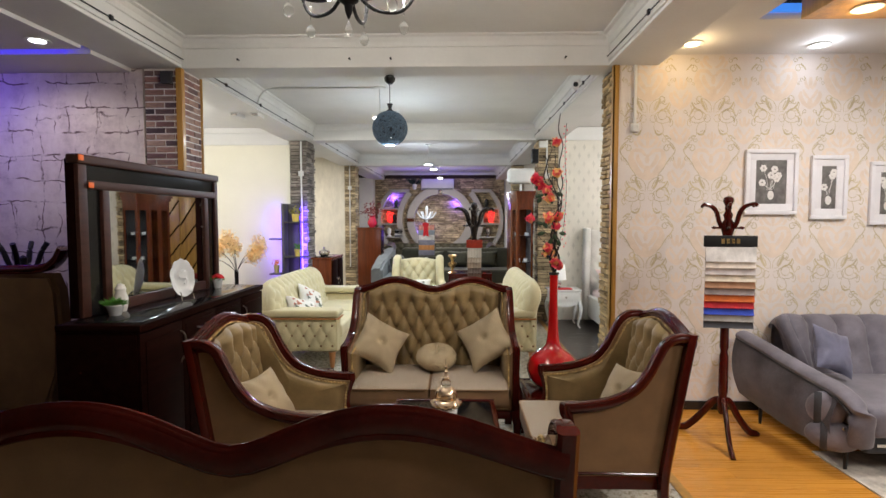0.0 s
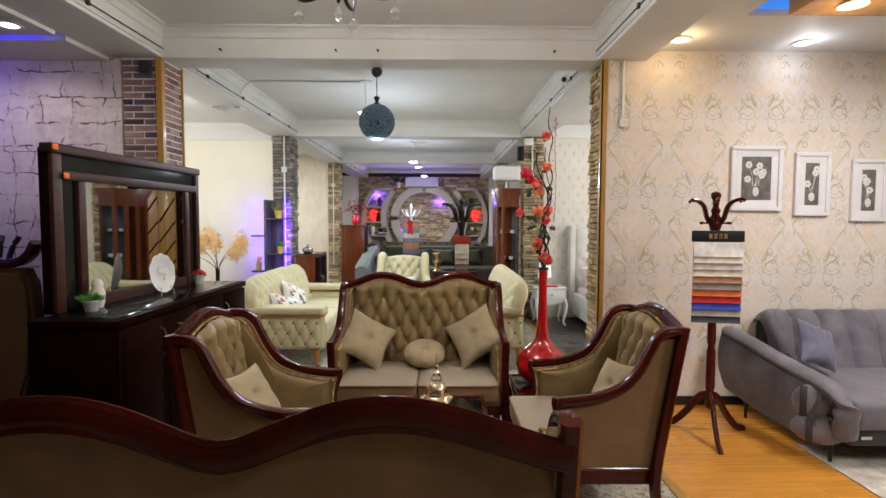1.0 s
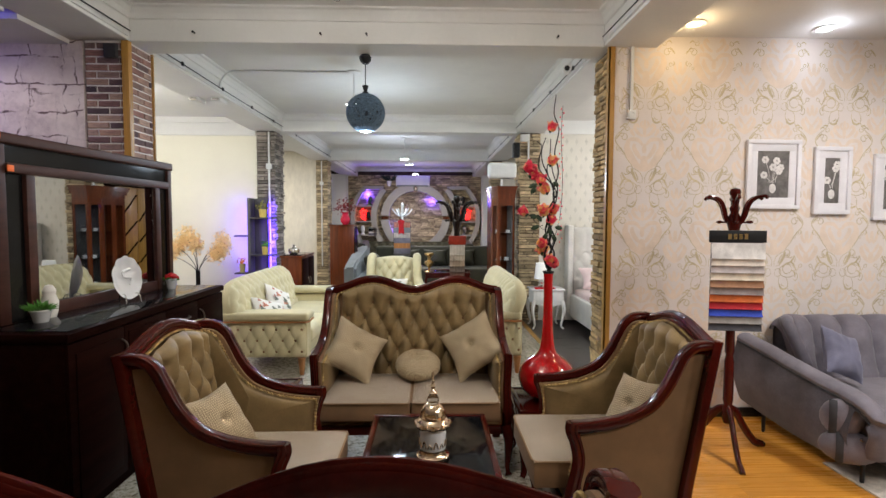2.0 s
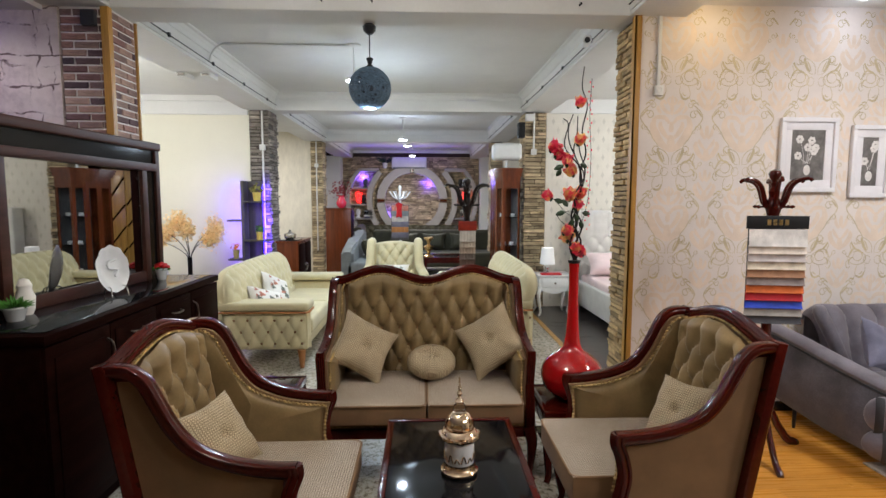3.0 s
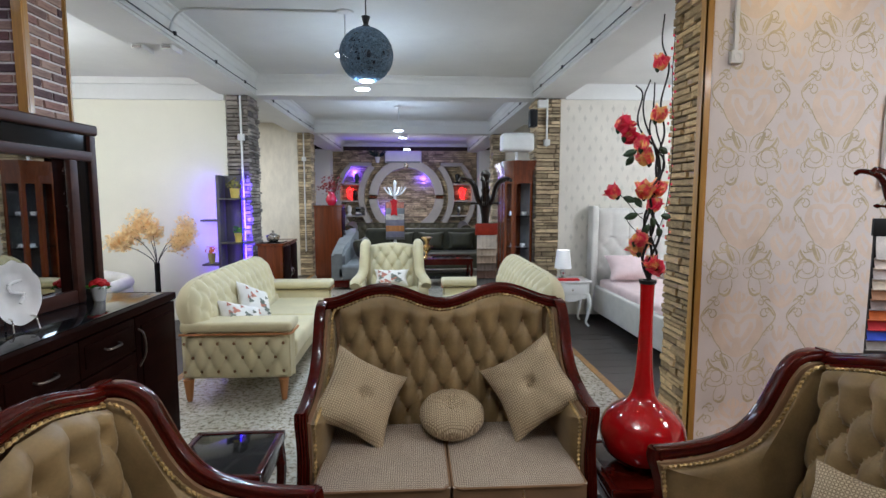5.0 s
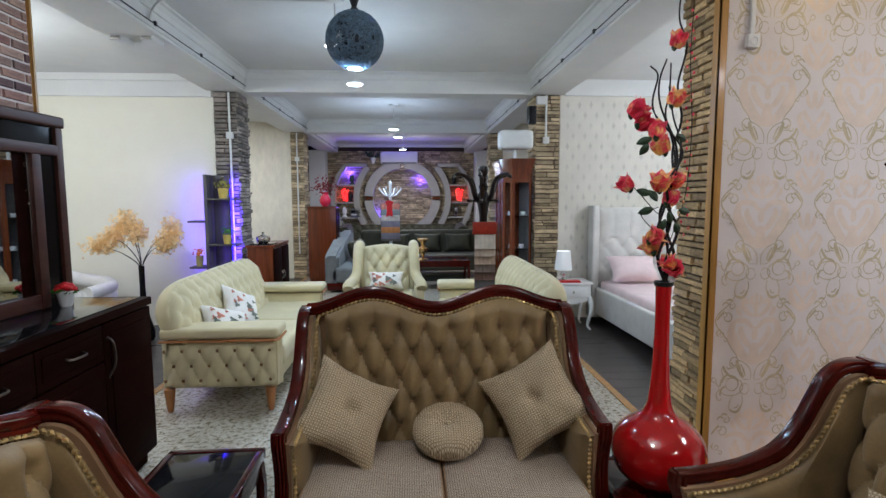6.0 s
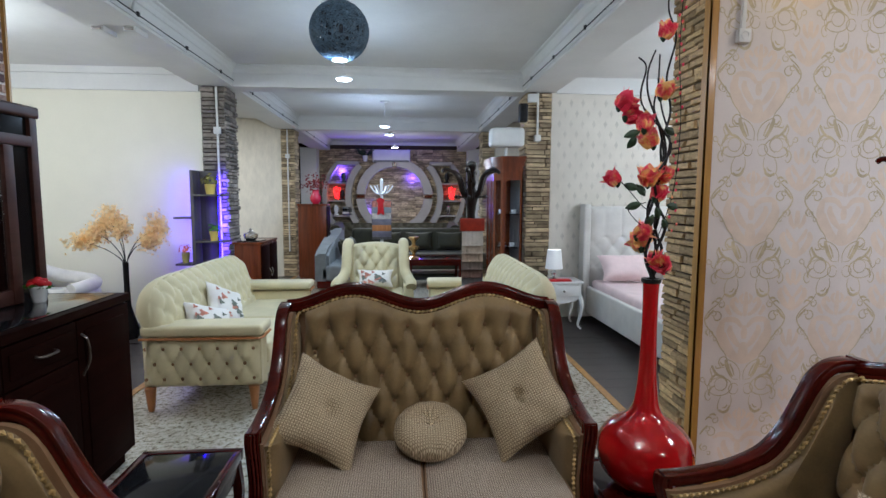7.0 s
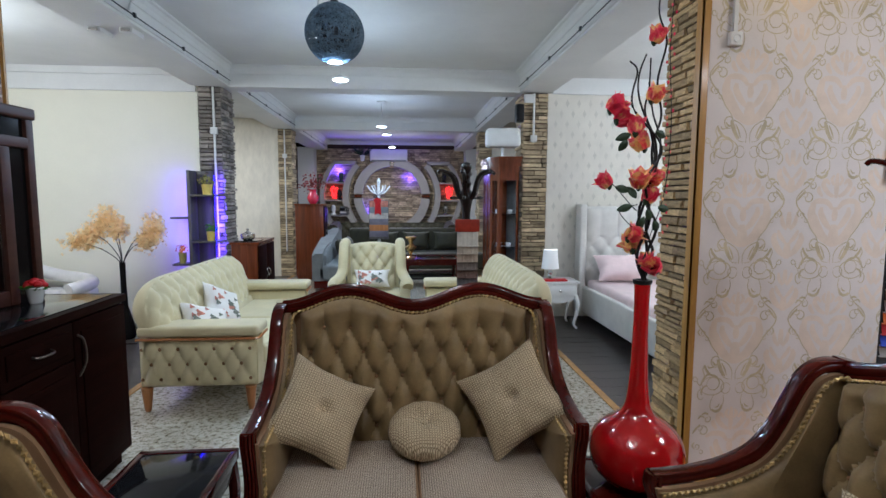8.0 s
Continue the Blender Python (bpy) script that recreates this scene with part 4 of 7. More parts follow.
    part("rail", box(-0.19, -0.150, a + 0.07, b - 0.05, 1.795, 1.85, 0.008), FRAME_WOOD, p)
    part("rail", box(-0.19, -0.160, a + 0.19, b - 0.17, 1.0, 1.075, 0.008), FRAME_WOOD, p)
    for y0, y1 in ((a + 0.19, a + 0.25), (b - 0.23, b - 0.17)):
        part("stile", box(-0.19, -0.155, y0, y1, 1.0, 1.795, 0.008), FRAME_WOOD, p)
    for y0 in (a + 0.25, b - 0.242):
        part("bevel", box(-0.19, -0.176, y0, y0 + 0.012, 1.075, 1.795), CHROME, p)
    part("mirror", box(-0.19, -0.180, a + 0.262, b - 0.242, 1.075, 1.795), MIRROR, p, "clear mirror glass", False, Matrix.Translation((-0.18, 0.02, 0)) @ Matrix.Rotation(radians(1.2), 4, "Z") @ Matrix.Translation((0.18, -0.02, 0)))
    for y, z in ((a - 0.012, 1.965), (a + 0.062, 1.803)):
        part("corner_guard", box(-0.148, -0.142, y, y + 0.042, z, z + 0.034, 0.004), ORANGE_PLASTIC, p, "orange corner guard")
    return t


sideboard()


def plate_on_stand():
    t = thing("decorative_plate", (-1.80, 5.20, 1.0), "white porcelain apple-shaped plate on a wire stand", "plate", turn=62)

    def rim(q):
        r = 0.145 * (1 + 0.05 * math.cos(2 * q)) + 0.012 * abs(math.sin(5 * q)) * (1 if math.sin(q) > 0 else 0.3)
        return r * 0.62 * math.cos(q), r * 1.0 * math.sin(q)
    bm = bmesh.new()
    rings = []
    for k, d in ((0.0, 0.012), (0.35, 0.012), (0.55, 0.010), (0.72, 0.0), (0.88, -0.014), (1.0, -0.018), (0.97, -0.008), (0.7, 0.010), (0.4, 0.022), (0.0, 0.022)):
        rings.append([bm.verts.new((rim(2 * math.pi * i / 48)[0] * max(k, 0.01), d, 0.165 + rim(2 * math.pi * i / 48)[1] * max(k, 0.01))) for i in range(48)])
    for a, b in zip(rings, rings[1:]):
        for i in range(48):
            bm.faces.new((a[i], a[(i + 1) % 48], b[(i + 1) % 48], b[i]))
    part("plate", bm, PORCELAIN, t, "", True, pose(0, 0, 0, -9, 0, 0))
    part("relief", tube([(0.03, -0.004, 0.225), (-0.02, -0.012, 0.21), (-0.02, -0.012, 0.175), (0.03, -0.01, 0.16), (0.01, -0.012, 0.12)], 0.008, 8), PORCELAIN, t, "", True, pose(0, 0, 0, -9, 0, 0))
    for s in (-1, 1):
        part("wire_leg", tube([(s * 0.05, -0.05, 0.005), (s * 0.045, -0.03, 0.06), (s * 0.04, 0.03, 0.05), (s * 0.03, 0.06, 0.006)], 0.004, 6), CHROME, t, "chrome wire")


plate_on_stand()


def potted(at, kind, label, r=0.042, h=0.085):
    t = thing("potted_flower" if kind == "rose" else "potted_plant", at, label, "plant")
    part("pot", lathe([(r * 0.62, 0), (r * 0.7, 0.004), (r * 0.98, h - 0.012), (r * 1.08, h - 0.008), (r * 1.08, h), (r * 0.9, h), (r * 0.85, h - 0.02)], 20), WHITE_LACQUER, t, "white fluted pot")
    rnd = random.Random(int(at[1] * 100))
    bm = bmesh.new()
    for _ in range(130 if kind == "grass" else 26):
        q, l = rnd.uniform(0, 6.28), rnd.uniform(0.035, 0.07) if kind == "grass" else rnd.uniform(0.03, 0.05)
        el = rnd.uniform(0.1, 1.3) if kind == "grass" else rnd.uniform(-0.1, 0.5)
        d = Vector((math.cos(q) * math.cos(el), math.sin(q) * math.cos(el), math.sin(el)))
        o = Vector((0, 0, h - 0.005)) + Vector((math.cos(q), math.sin(q), 0)) * r * rnd.uniform(0.1, 0.8)
        s = d.orthogonal().normalized() * (0.005 if kind == "grass" else 0.014)
        vs = [bm.verts.new(o), bm.verts.new(o + d * l * 0.5 + s), bm.verts.new(o + d * l + Vector((0, 0, -0.008))), bm.verts.new(o + d * l * 0.5 - s)]
        bm.faces.new(vs)
    tagged(part("leaves", bm, GRASS, t, "", False), kind="stuff")
    if kind == "rose":
        bm = bmesh.new()
        for k in range(9):
            q = k * 2.4
            blob(bm, (0.022 * math.sqrt(k / 3) * math.cos(q), 0.022 * math.sqrt(k / 3) * math.sin(q), h + 0.03 - 0.003 * k), 0.022, 1, 1, 0.75, 9, 5)
        part("rose", bm, ROSE_RED, t, "red fabric rose")


potted((-1.90, 4.56, 1.0), "grass", "green artificial grass in a small white pot on the sideboard", 0.05, 0.07)
potted((-1.86, 5.88, 1.0), "rose", "red fabric rose in a small white pot on the sideboard")
ornament = thing("ornament", (-1.955, 4.70, 1.0), "small white and pink ceramic ornament on the sideboard", "ornament")
part("figure", lathe([(0.03, 0), (0.04, 0.03), (0.045, 0.09), (0.03, 0.13), (0.035, 0.15), (0.02, 0.18), (0.004, 0.185)], 16), FLORAL, ornament)


def coat_stand(name, x, y, label, dark, swatches, header, words, fs=1.0, turn=0, card=(0.0, -0.045, 1.495, 0.34)):
    """A turned stand with curved hooks, three feet and a hanging fan of cloth samples."""
    t = thing(name, (x, y, 0), label, "coat stand", turn=turn)
    wood_m = dark
    prof = [(0.022, 0.20), (0.034, 0.23), (0.036, 0.30), (0.026, 0.33), (0.032, 0.36), (0.030, 0.62), (0.022, 0.66), (0.030, 0.69), (0.028, 0.9), (0.026, 1.45), (0.034, 1.50), (0.044, 1.54), (0.040, 1.58), (0.024, 1.61), (0.032, 1.64), (0.018, 1.67), (0.024, 1.69), (0.016, 1.70), (0.030, 1.725), (0.036, 1.745), (0.028, 1.765), (0.004, 1.775)]
    part("post", lathe(prof, 18), wood_m, t, "turned post")
    for k in range(3):
        q = radians(90 + 120 * k + 55)
        c, s = math.cos(q), math.sin(q)
        part("foot", sweep(smooth_path([(0.02 * c, 0.02 * s, 0.30), (0.07 * c, 0.07 * s, 0.27), (0.15 * c, 0.15 * s, 0.15), (0.24 * c, 0.24 * s, 0.045), (0.30 * c, 0.30 * s, 0.018), (0.325 * c, 0.325 * s, 0.0)], 5), [(a * 0.65, b * 1.0) for a, b in circle(0.026, 10)], (0, 0, 1)), wood_m, t, "curved foot")
    for k in range(6):
        q = radians(15 + 60 * k)
        c, s = math.cos(q), math.sin(q)
        part("hook", sweep(smooth_path([(0.02 * c, 0.02 * s, 1.53), (0.06 * c, 0.06 * s, 1.58), (0.085 * c, 0.085 * s, 1.66), (0.12 * c, 0.12 * s, 1.70), (0.175 * c, 0.175 * s, 1.715), (0.195 * c, 0.195 * s, 1.70)], 5), circle(0.0165, 8), (-s, c, 0), None, lambda k: 1 - 0.35 * k), wood_m, t, "curved hook")
        part("peg", lathe([(0.006, 0), (0.006, 0.07), (0.012, 0.08), (0.004, 0.095)], 8), wood_m, t, "", True, Matrix.Translation((0.02 * c, 0.02 * s, 1.545)) @ Vector((c, s, 0.05)).to_track_quat("Z", "Y").to_matrix().to_4x4())
    cx, cy, ct, cw = card
    b = part("sample_board", box(cx - cw / 2 + 0.014, cx + cw / 2 - 0.014, cy - 0.012, cy + 0.004, 0.84, ct, 0.002), BLACK, t, "black sample board")
    part("header", box(cx - cw / 2 - 0.004, cx + cw / 2 + 0.004, cy - 0.022, cy - 0.010, ct - 0.078, ct, 0.002), BLACK if header is None else header, b, "sample header card")
    for k in range(words):
        part("lettering_bar", box(cx - 0.060 + 0.033 * k, cx - 0.060 + 0.033 * k + 0.021, cy - 0.0235, cy - 0.0215, ct - 0.056, ct - 0.022), GOLD, b, "plain gold lettering bar")
    n = len(swatches)
    z = ct - 0.08
    first = (ct - 0.08 - 0.845) * 0.17
    step = (ct - 0.08 - 0.845 - first) / (n - 1)
    for i, (nm, col) in enumerate(swatches):
        hgt = first if i == 0 else step
        m = mat("sample_" + nm.replace(" ", "_"), col, 0.75, 0, 0.22, 14, 160, 0.12, 0, (1, 1, 1), 0.3)
        y0 = cy - 0.018 - 0.016 * (1 - i / n)

        def flap(u, v, z=z, hgt=hgt, y0=y0, i=i):
            a = 2 * math.pi * u
            return (cx + (cw / 2 - 0.006) * (2 * u - 1), y0 + 0.004 - 0.012 * (1 - v) ** 2 + 0.002 * math.sin(5 * a + i), z - hgt * 1.06 * (1 - v) + 0.0035 * math.sin(3 * a + 1.7 * i) * (1 - v))
        part("cloth_sample", sheet(14, 5, flap), m, b, nm + " cloth sample")
        part("sample_edge", box(cx - cw / 2 + 0.006, cx + cw / 2 - 0.006, y0 - 0.010, y0 + 0.006, z - hgt * 1.06 - 0.002, z - hgt * 1.06 + 0.003, 0.001), m, b)
        z -= hgt
    return t


coat_stand("coat_stand", 2.195, 5.10, "red-brown turned coat stand hung with coloured upholstery samples", MAHOGANY,
           [("white", (0.72, 0.70, 0.68)), ("ivory", (0.68, 0.60, 0.52)), ("silver", (0.52, 0.47, 0.46)), ("cream", (0.68, 0.60, 0.48)), ("caramel", (0.38, 0.20, 0.11)), ("taupe", (0.26, 0.21, 0.20)), ("orange", (0.60, 0.13, 0.02)), ("red", (0.42, 0.01, 0.02)), ("blue", (0.03, 0.07, 0.50)), ("grey", (0.32, 0.30, 0.28)), ("charcoal", (0.05, 0.05, 0.06))], None, 4, 1.0, -9)


def flower_mesh(seed):
    rnd = random.Random(seed)
    bm = bmesh.new()
    for ring, (n, tilt, length, wide) in enumerate(((3, 0.16, 0.060, 0.046), (4, 0.30, 0.068, 0.056), (5, 0.50, 0.066, 0.058))):
        for k in range(n):
            q = 2 * math.pi * (k + ring * 0.4) / n + rnd.uniform(-0.2, 0.2)
            tl = tilt + rnd.uniform(-0.15, 0.15)

            def petal(u, v, q=q, tl=tl, length=length, wide=wide):
                s = (u - 0.5) * wide * math.sin(math.pi * min(1, 0.18 + v * 0.9)) ** 0.6
                bend = tl * (0.35 + 0.9 * v)
                out, up = length * v * math.sin(bend), length * v * math.cos(bend)
                out -= 6.0 * s * s
                return (math.cos(q) * (out + 0.006) - math.sin(q) * s, math.sin(q) * (out + 0.006) + math.cos(q) * s, up)
            sheet(4, 5, petal, bm)
    me = bpy.data.meshes.new("blossom")
    bm.to_mesh(me)
    bm.free()
    me.materials.append(PETAL)
    me.polygons.foreach_set("use_smooth", [True] * len(me.polygons))
    return me


def floor_vase():
    x, y = 0.945, 4.99
    t = thing("floor_vase", (x, y, 0.415), "glossy red long-necked vase on a small side table", "vase")
    prof = [(0.06, 0.0), (0.10, 0.012), (0.155, 0.06), (0.178, 0.115), (0.180, 0.155), (0.165, 0.205), (0.125, 0.25), (0.075, 0.285), (0.052, 0.32), (0.042, 0.37), (0.034, 0.46), (0.029, 0.60), (0.028, 0.72), (0.030, 0.80), (0.031, 0.812)]
    path = smooth_path([(r, 0, z) for r, z in prof], 4)
    part("body", lathe([(max(0.004, p.x), p.z) for p in path], 48), RED_LACQUER, t, "glossy red lacquer body")
    part("rim", lathe([(0.033, 0.806), (0.036, 0.812), (0.036, 0.822), (0.022, 0.822), (0.022, 0.80)], 24), BLACK, t, "black rim")
    f = thing("artificial_flowers", (x, y, 1.22), "pink and yellow artificial magnolias on twisted black branches", "flowers")
    stems = ([(0.0, 0), (-0.03, 0.12), (0.012, 0.27), (-0.02, 0.42), (0.03, 0.56), (-0.075, 0.72), (-0.055, 0.86), (-0.085, 0.90)],
             [(0.01, 0), (-0.012, 0.10), (0.03, 0.24), (-0.012, 0.36), (0.03, 0.50), (0.01, 0.62), (-0.05, 0.75), (-0.06, 0.84), (-0.036, 0.92)],
             [(-0.008, 0), (0.02, 0.15), (-0.02, 0.30), (0.022, 0.46), (0.018, 0.58), (-0.02, 0.70), (0.0, 0.80), (0.006, 0.92)],
             [(0.008, 0), (0.035, 0.12), (0.0, 0.22), (0.03, 0.38), (0.03, 0.52), (0.06, 0.64), (0.03, 0.76), (0.05, 0.90), (0.02, 1.0), (0.035, 1.12)],
             [(0.012, 0), (-0.02, 0.18), (0.01, 0.33), (0.035, 0.45), (0.05, 0.58), (0.02, 0.70), (0.01, 0.83)])
    for i, st in enumerate(stems):
        path = [(a, 0.02 * math.sin(3 * i + 9 * b) + 0.012 * (i - 2), b * (1.0 if i == 3 else 0.92)) for a, b in st]
        part("branch", tube(path, 0.0062, 7, None, 7, lambda k: 1 - 0.55 * k), TWIG, f, "twisted black branch")
    for a, b, ez in ((-0.147, 0.412, 0.37), (-0.047, 0.335, 0.30)):
        part("tendril", tube([(0, 0, ez - 0.05), (-0.04, -0.02, ez - 0.09), (-0.115, -0.03, ez - 0.02), (a, -0.03, b - 0.03)], 0.0018, 5), TWIG, f)
    part("tendril", tube([(0.01, 0, 0.15), (0.06, -0.02, 0.35), (0.075, -0.02, 0.6), (0.065, -0.01, 0.85), (0.075, 0, 1.05)], 0.0016, 5), TWIG, f)
    bm = bmesh.new()
    for k in range(34):
        z = 0.2 + 0.025 * k
        blob(bm, (0.064 + 0.012 * math.sin(2.2 * k), -0.02 + 0.008 * math.cos(3 * k), z), 0.0048, 1, 1, 1.3, 6, 3)
    tagged(part("berries", bm, PETAL, f, "small pink buds"), kind="stuff")
    meshes = [flower_mesh(s) for s in (3, 5, 8)]
    spots = ((-0.009, 0.919, 20), (-0.004, 0.712, 10), (-0.154, 0.675, -30), (-0.123, 0.64, -55), (-0.066, 0.592, -15), (-0.022, 0.538, 8), (-0.147, 0.402, -25), (0.02, 0.414, 25), (-0.045, 0.397, -12), (-0.01, 0.346, 30), (-0.068, 0.203, -30), (-0.041, 0.157, 10), (0.018, 0.103, 40), (0.044, 0.083, 55))
    for i, (a, b, lean) in enumerate(spots):
        link_mesh("blossom", meshes[i % 3], None, f, "", False, Matrix.Translation((a, -0.03 + 0.012 * (i % 4), b - 0.03)) @ Euler((radians(18 + 9 * (i % 4)), radians(lean), radians(47 * i))).to_matrix().to_4x4() @ Matrix.Scale(0.98 + 0.1 * (i % 3), 4))
        part("calyx", lathe([(0.003, -0.014), (0.010, -0.004), (0.012, 0.008), (0.006, 0.012)], 8, (a, -0.03 + 0.012 * (i % 4), b - 0.03)), LEAF, f)
    for a, b, q, l in ((-0.086, 0.56, 200, 0.055), (0.007, 0.57, -20, 0.05), (-0.085, 0.353, 160, 0.05), (-0.071, 0.301, 200, 0.055), (0.026, 0.295, -10, 0.055), (-0.024, 0.26, 250, 0.06), (0.013, 0.245, -60, 0.05), (-0.058, 0.328, 120, 0.05), (-0.1, 0.539, 240, 0.045), (-0.015, 0.287, 300, 0.05)):
        c, s = math.cos(radians(q)), math.sin(radians(q))

        def leaf(u, v):
            wv = (u - 0.5) * 0.030 * math.sin(math.pi * min(1, v * 0.96 + 0.03)) ** 0.8
            return (a + c * l * v - s * wv, -0.045 + 0.35 * abs(u - 0.5) * 0.03 + 0.02 * v * v, b + s * l * v + c * wv)
        part("leaf", sheet(4, 6, leaf), LEAF, f, "dark green leaf")


floor_vase()


def lidded_jar():
    t = thing("lidded_jar", (0.208, 4.04, 0.483), "rose-gold lidded glass jar with a tall finial", "jar")
    t.scale = (1.26, 1.26, 1.215)
    part("base", lathe([(0.052, 0), (0.060, 0.006), (0.060, 0.014), (0.050, 0.022), (0.046, 0.034), (0.047, 0.044), (0.02, 0.045)], 28), ROSE_GOLD, t)
    part("glass", lathe([(0.045, 0.036), (0.047, 0.04), (0.048, 0.125), (0.045, 0.13)], 28), PORCELAIN, t, "frosted white glass")
    bm = bmesh.new()
    for k in range(14):
        q = 2 * math.pi * k / 14
        c, s = math.cos(q), math.sin(q)
        tube([(0.0485 * math.cos(q - 0.16), 0.0485 * math.sin(q - 0.16), 0.05), (0.0490 * c, 0.0490 * s, 0.076 if k % 2 else 0.066), (0.0485 * math.cos(q + 0.16), 0.0485 * math.sin(q + 0.16), 0.05)], 0.0022, 5, bm, 4)
    part("filigree", bm, ROSE_GOLD, t, "metal filigree band")
    ring = []
    for k in range(56):
        q = 2 * math.pi * k / 56
        r = 0.058 + 0.004 * math.sin(9 * q)
        ring.append((r * math.cos(q), r * math.sin(q), 0.128 + 0.004 * math.sin(9 * q)))
    part("lid_rim", tube(ring + ring[:2], 0.008, 8, None, 1), ROSE_GOLD, t)
    part("lid", lathe([(0.056, 0.128), (0.058, 0.138), (0.050, 0.150), (0.046, 0.152), (0.047, 0.160), (0.044, 0.178), (0.034, 0.196), (0.024, 0.204), (0.020, 0.206)], 32), ROSE_GOLD, t)
    part("finial_crystal", lathe([(0.015, 0.204), (0.021, 0.214), (0.021, 0.226), (0.012, 0.238)], 8), GLASS, t, "cut glass knob")
    part("finial", lathe([(0.012, 0.236), (0.016, 0.244), (0.007, 0.254), (0.005, 0.262), (0.010, 0.270), (0.005, 0.278), (0.004, 0.284), (0.007, 0.290), (0.003, 0.297), (0.002, 0.322), (0.0006, 0.326)], 16), ROSE_GOLD, t)


lidded_jar()

# ---- right front room ----
def picture(x0, x1, z0, z1, n, seed):
    t = thing("framed_picture", ((x0 + x1) / 2, 5.715, (z0 + z1) / 2), "white-framed grey photograph of white flowers in a vase", "picture", "pictures on the damask wall")
    a, b = (x1 - x0) / 2, (z1 - z0) / 2
    fw = 0.032
    for d in ((-a, a, b - fw, b), (-a, a, -b, -b + fw), (-a, -a + fw, -b + fw, b - fw), (a - fw, a, -b + fw, b - fw)):
        part("frame_bar", box(d[0], d[1], -0.028, 0.0, d[2], d[3], 0.004), FRAME_WHITE, t)
    mw = 0.055
    for d in ((-a + fw, a - fw, b - fw - mw, b - fw), (-a + fw, a - fw, -b + fw, -b + fw + mw), (-a + fw, -a + fw + mw, -b + fw + mw, b - fw - mw), (a - fw - mw, a - fw, -b + fw + mw, b - fw - mw)):
        part("mount_bar", box(d[0], d[1], -0.014, -0.004, d[2], d[3], 0.002), FRAME_WHITE, t)
    ph = part("print", box(-a + fw + mw, a - fw - mw, -0.009, -0.004, -b + fw + mw, b - fw - mw), PAPER_GREY, t, "grey print")
    rnd = random.Random(seed)
    bm = bmesh.new()
    iw, ih = a - fw - mw, b - fw - mw
    for k in range(n):
        cx, cz = rnd.uniform(-0.7, 0.7) * iw, rnd.uniform(-0.05, 0.75) * ih
        for j in range(6):
            q = j * math.pi / 3 + k
            blob(bm, (cx + 0.018 * math.cos(q), -0.0095, cz + 0.018 * math.sin(q)), 0.013, 1, 0.06, 1, 7, 3)
        tube([(cx, -0.0098, cz), (cx * 0.5, -0.0098, cz * 0.4 - 0.2 * ih), (0.01 * (k - n / 2), -0.0098, -0.35 * ih)], 0.0018, 4, bm, 4)
    blob(bm, (0, -0.0095, -0.6 * ih), 0.03, 0.9, 0.05, 1.25, 9, 5)
    part("flower_print", bm, PAPER_WHITE, ph)


picture(2.637, 3.060, 1.650, 2.182, 6, 1)
picture(3.170, 3.462, 1.610, 2.132, 3, 2)
picture(3.645, 3.937, 1.565, 2.080, 4, 3)

sock = thing("wall_socket", (1.728, 5.716, 2.362), "white surface-mounted socket with conduit", "socket")
part("plate", box(-0.032, 0.032, -0.032, 0, -0.034, 0.034, 0.006), WHITE_PLASTIC, sock)
part("face", lathe([(0.021, 0), (0.021, 0.004), (0.017, 0.004), (0.015, 0.001)], 18), WHITE_PLASTIC, sock, "", True, pose(0, -0.032, 0, 90, 0, 0))
part("conduit", box(-0.012, 0.012, -0.018, 0, 0.034, 0.53, 0.003), WHITE_PLASTIC, sock, "white plastic cable duct")


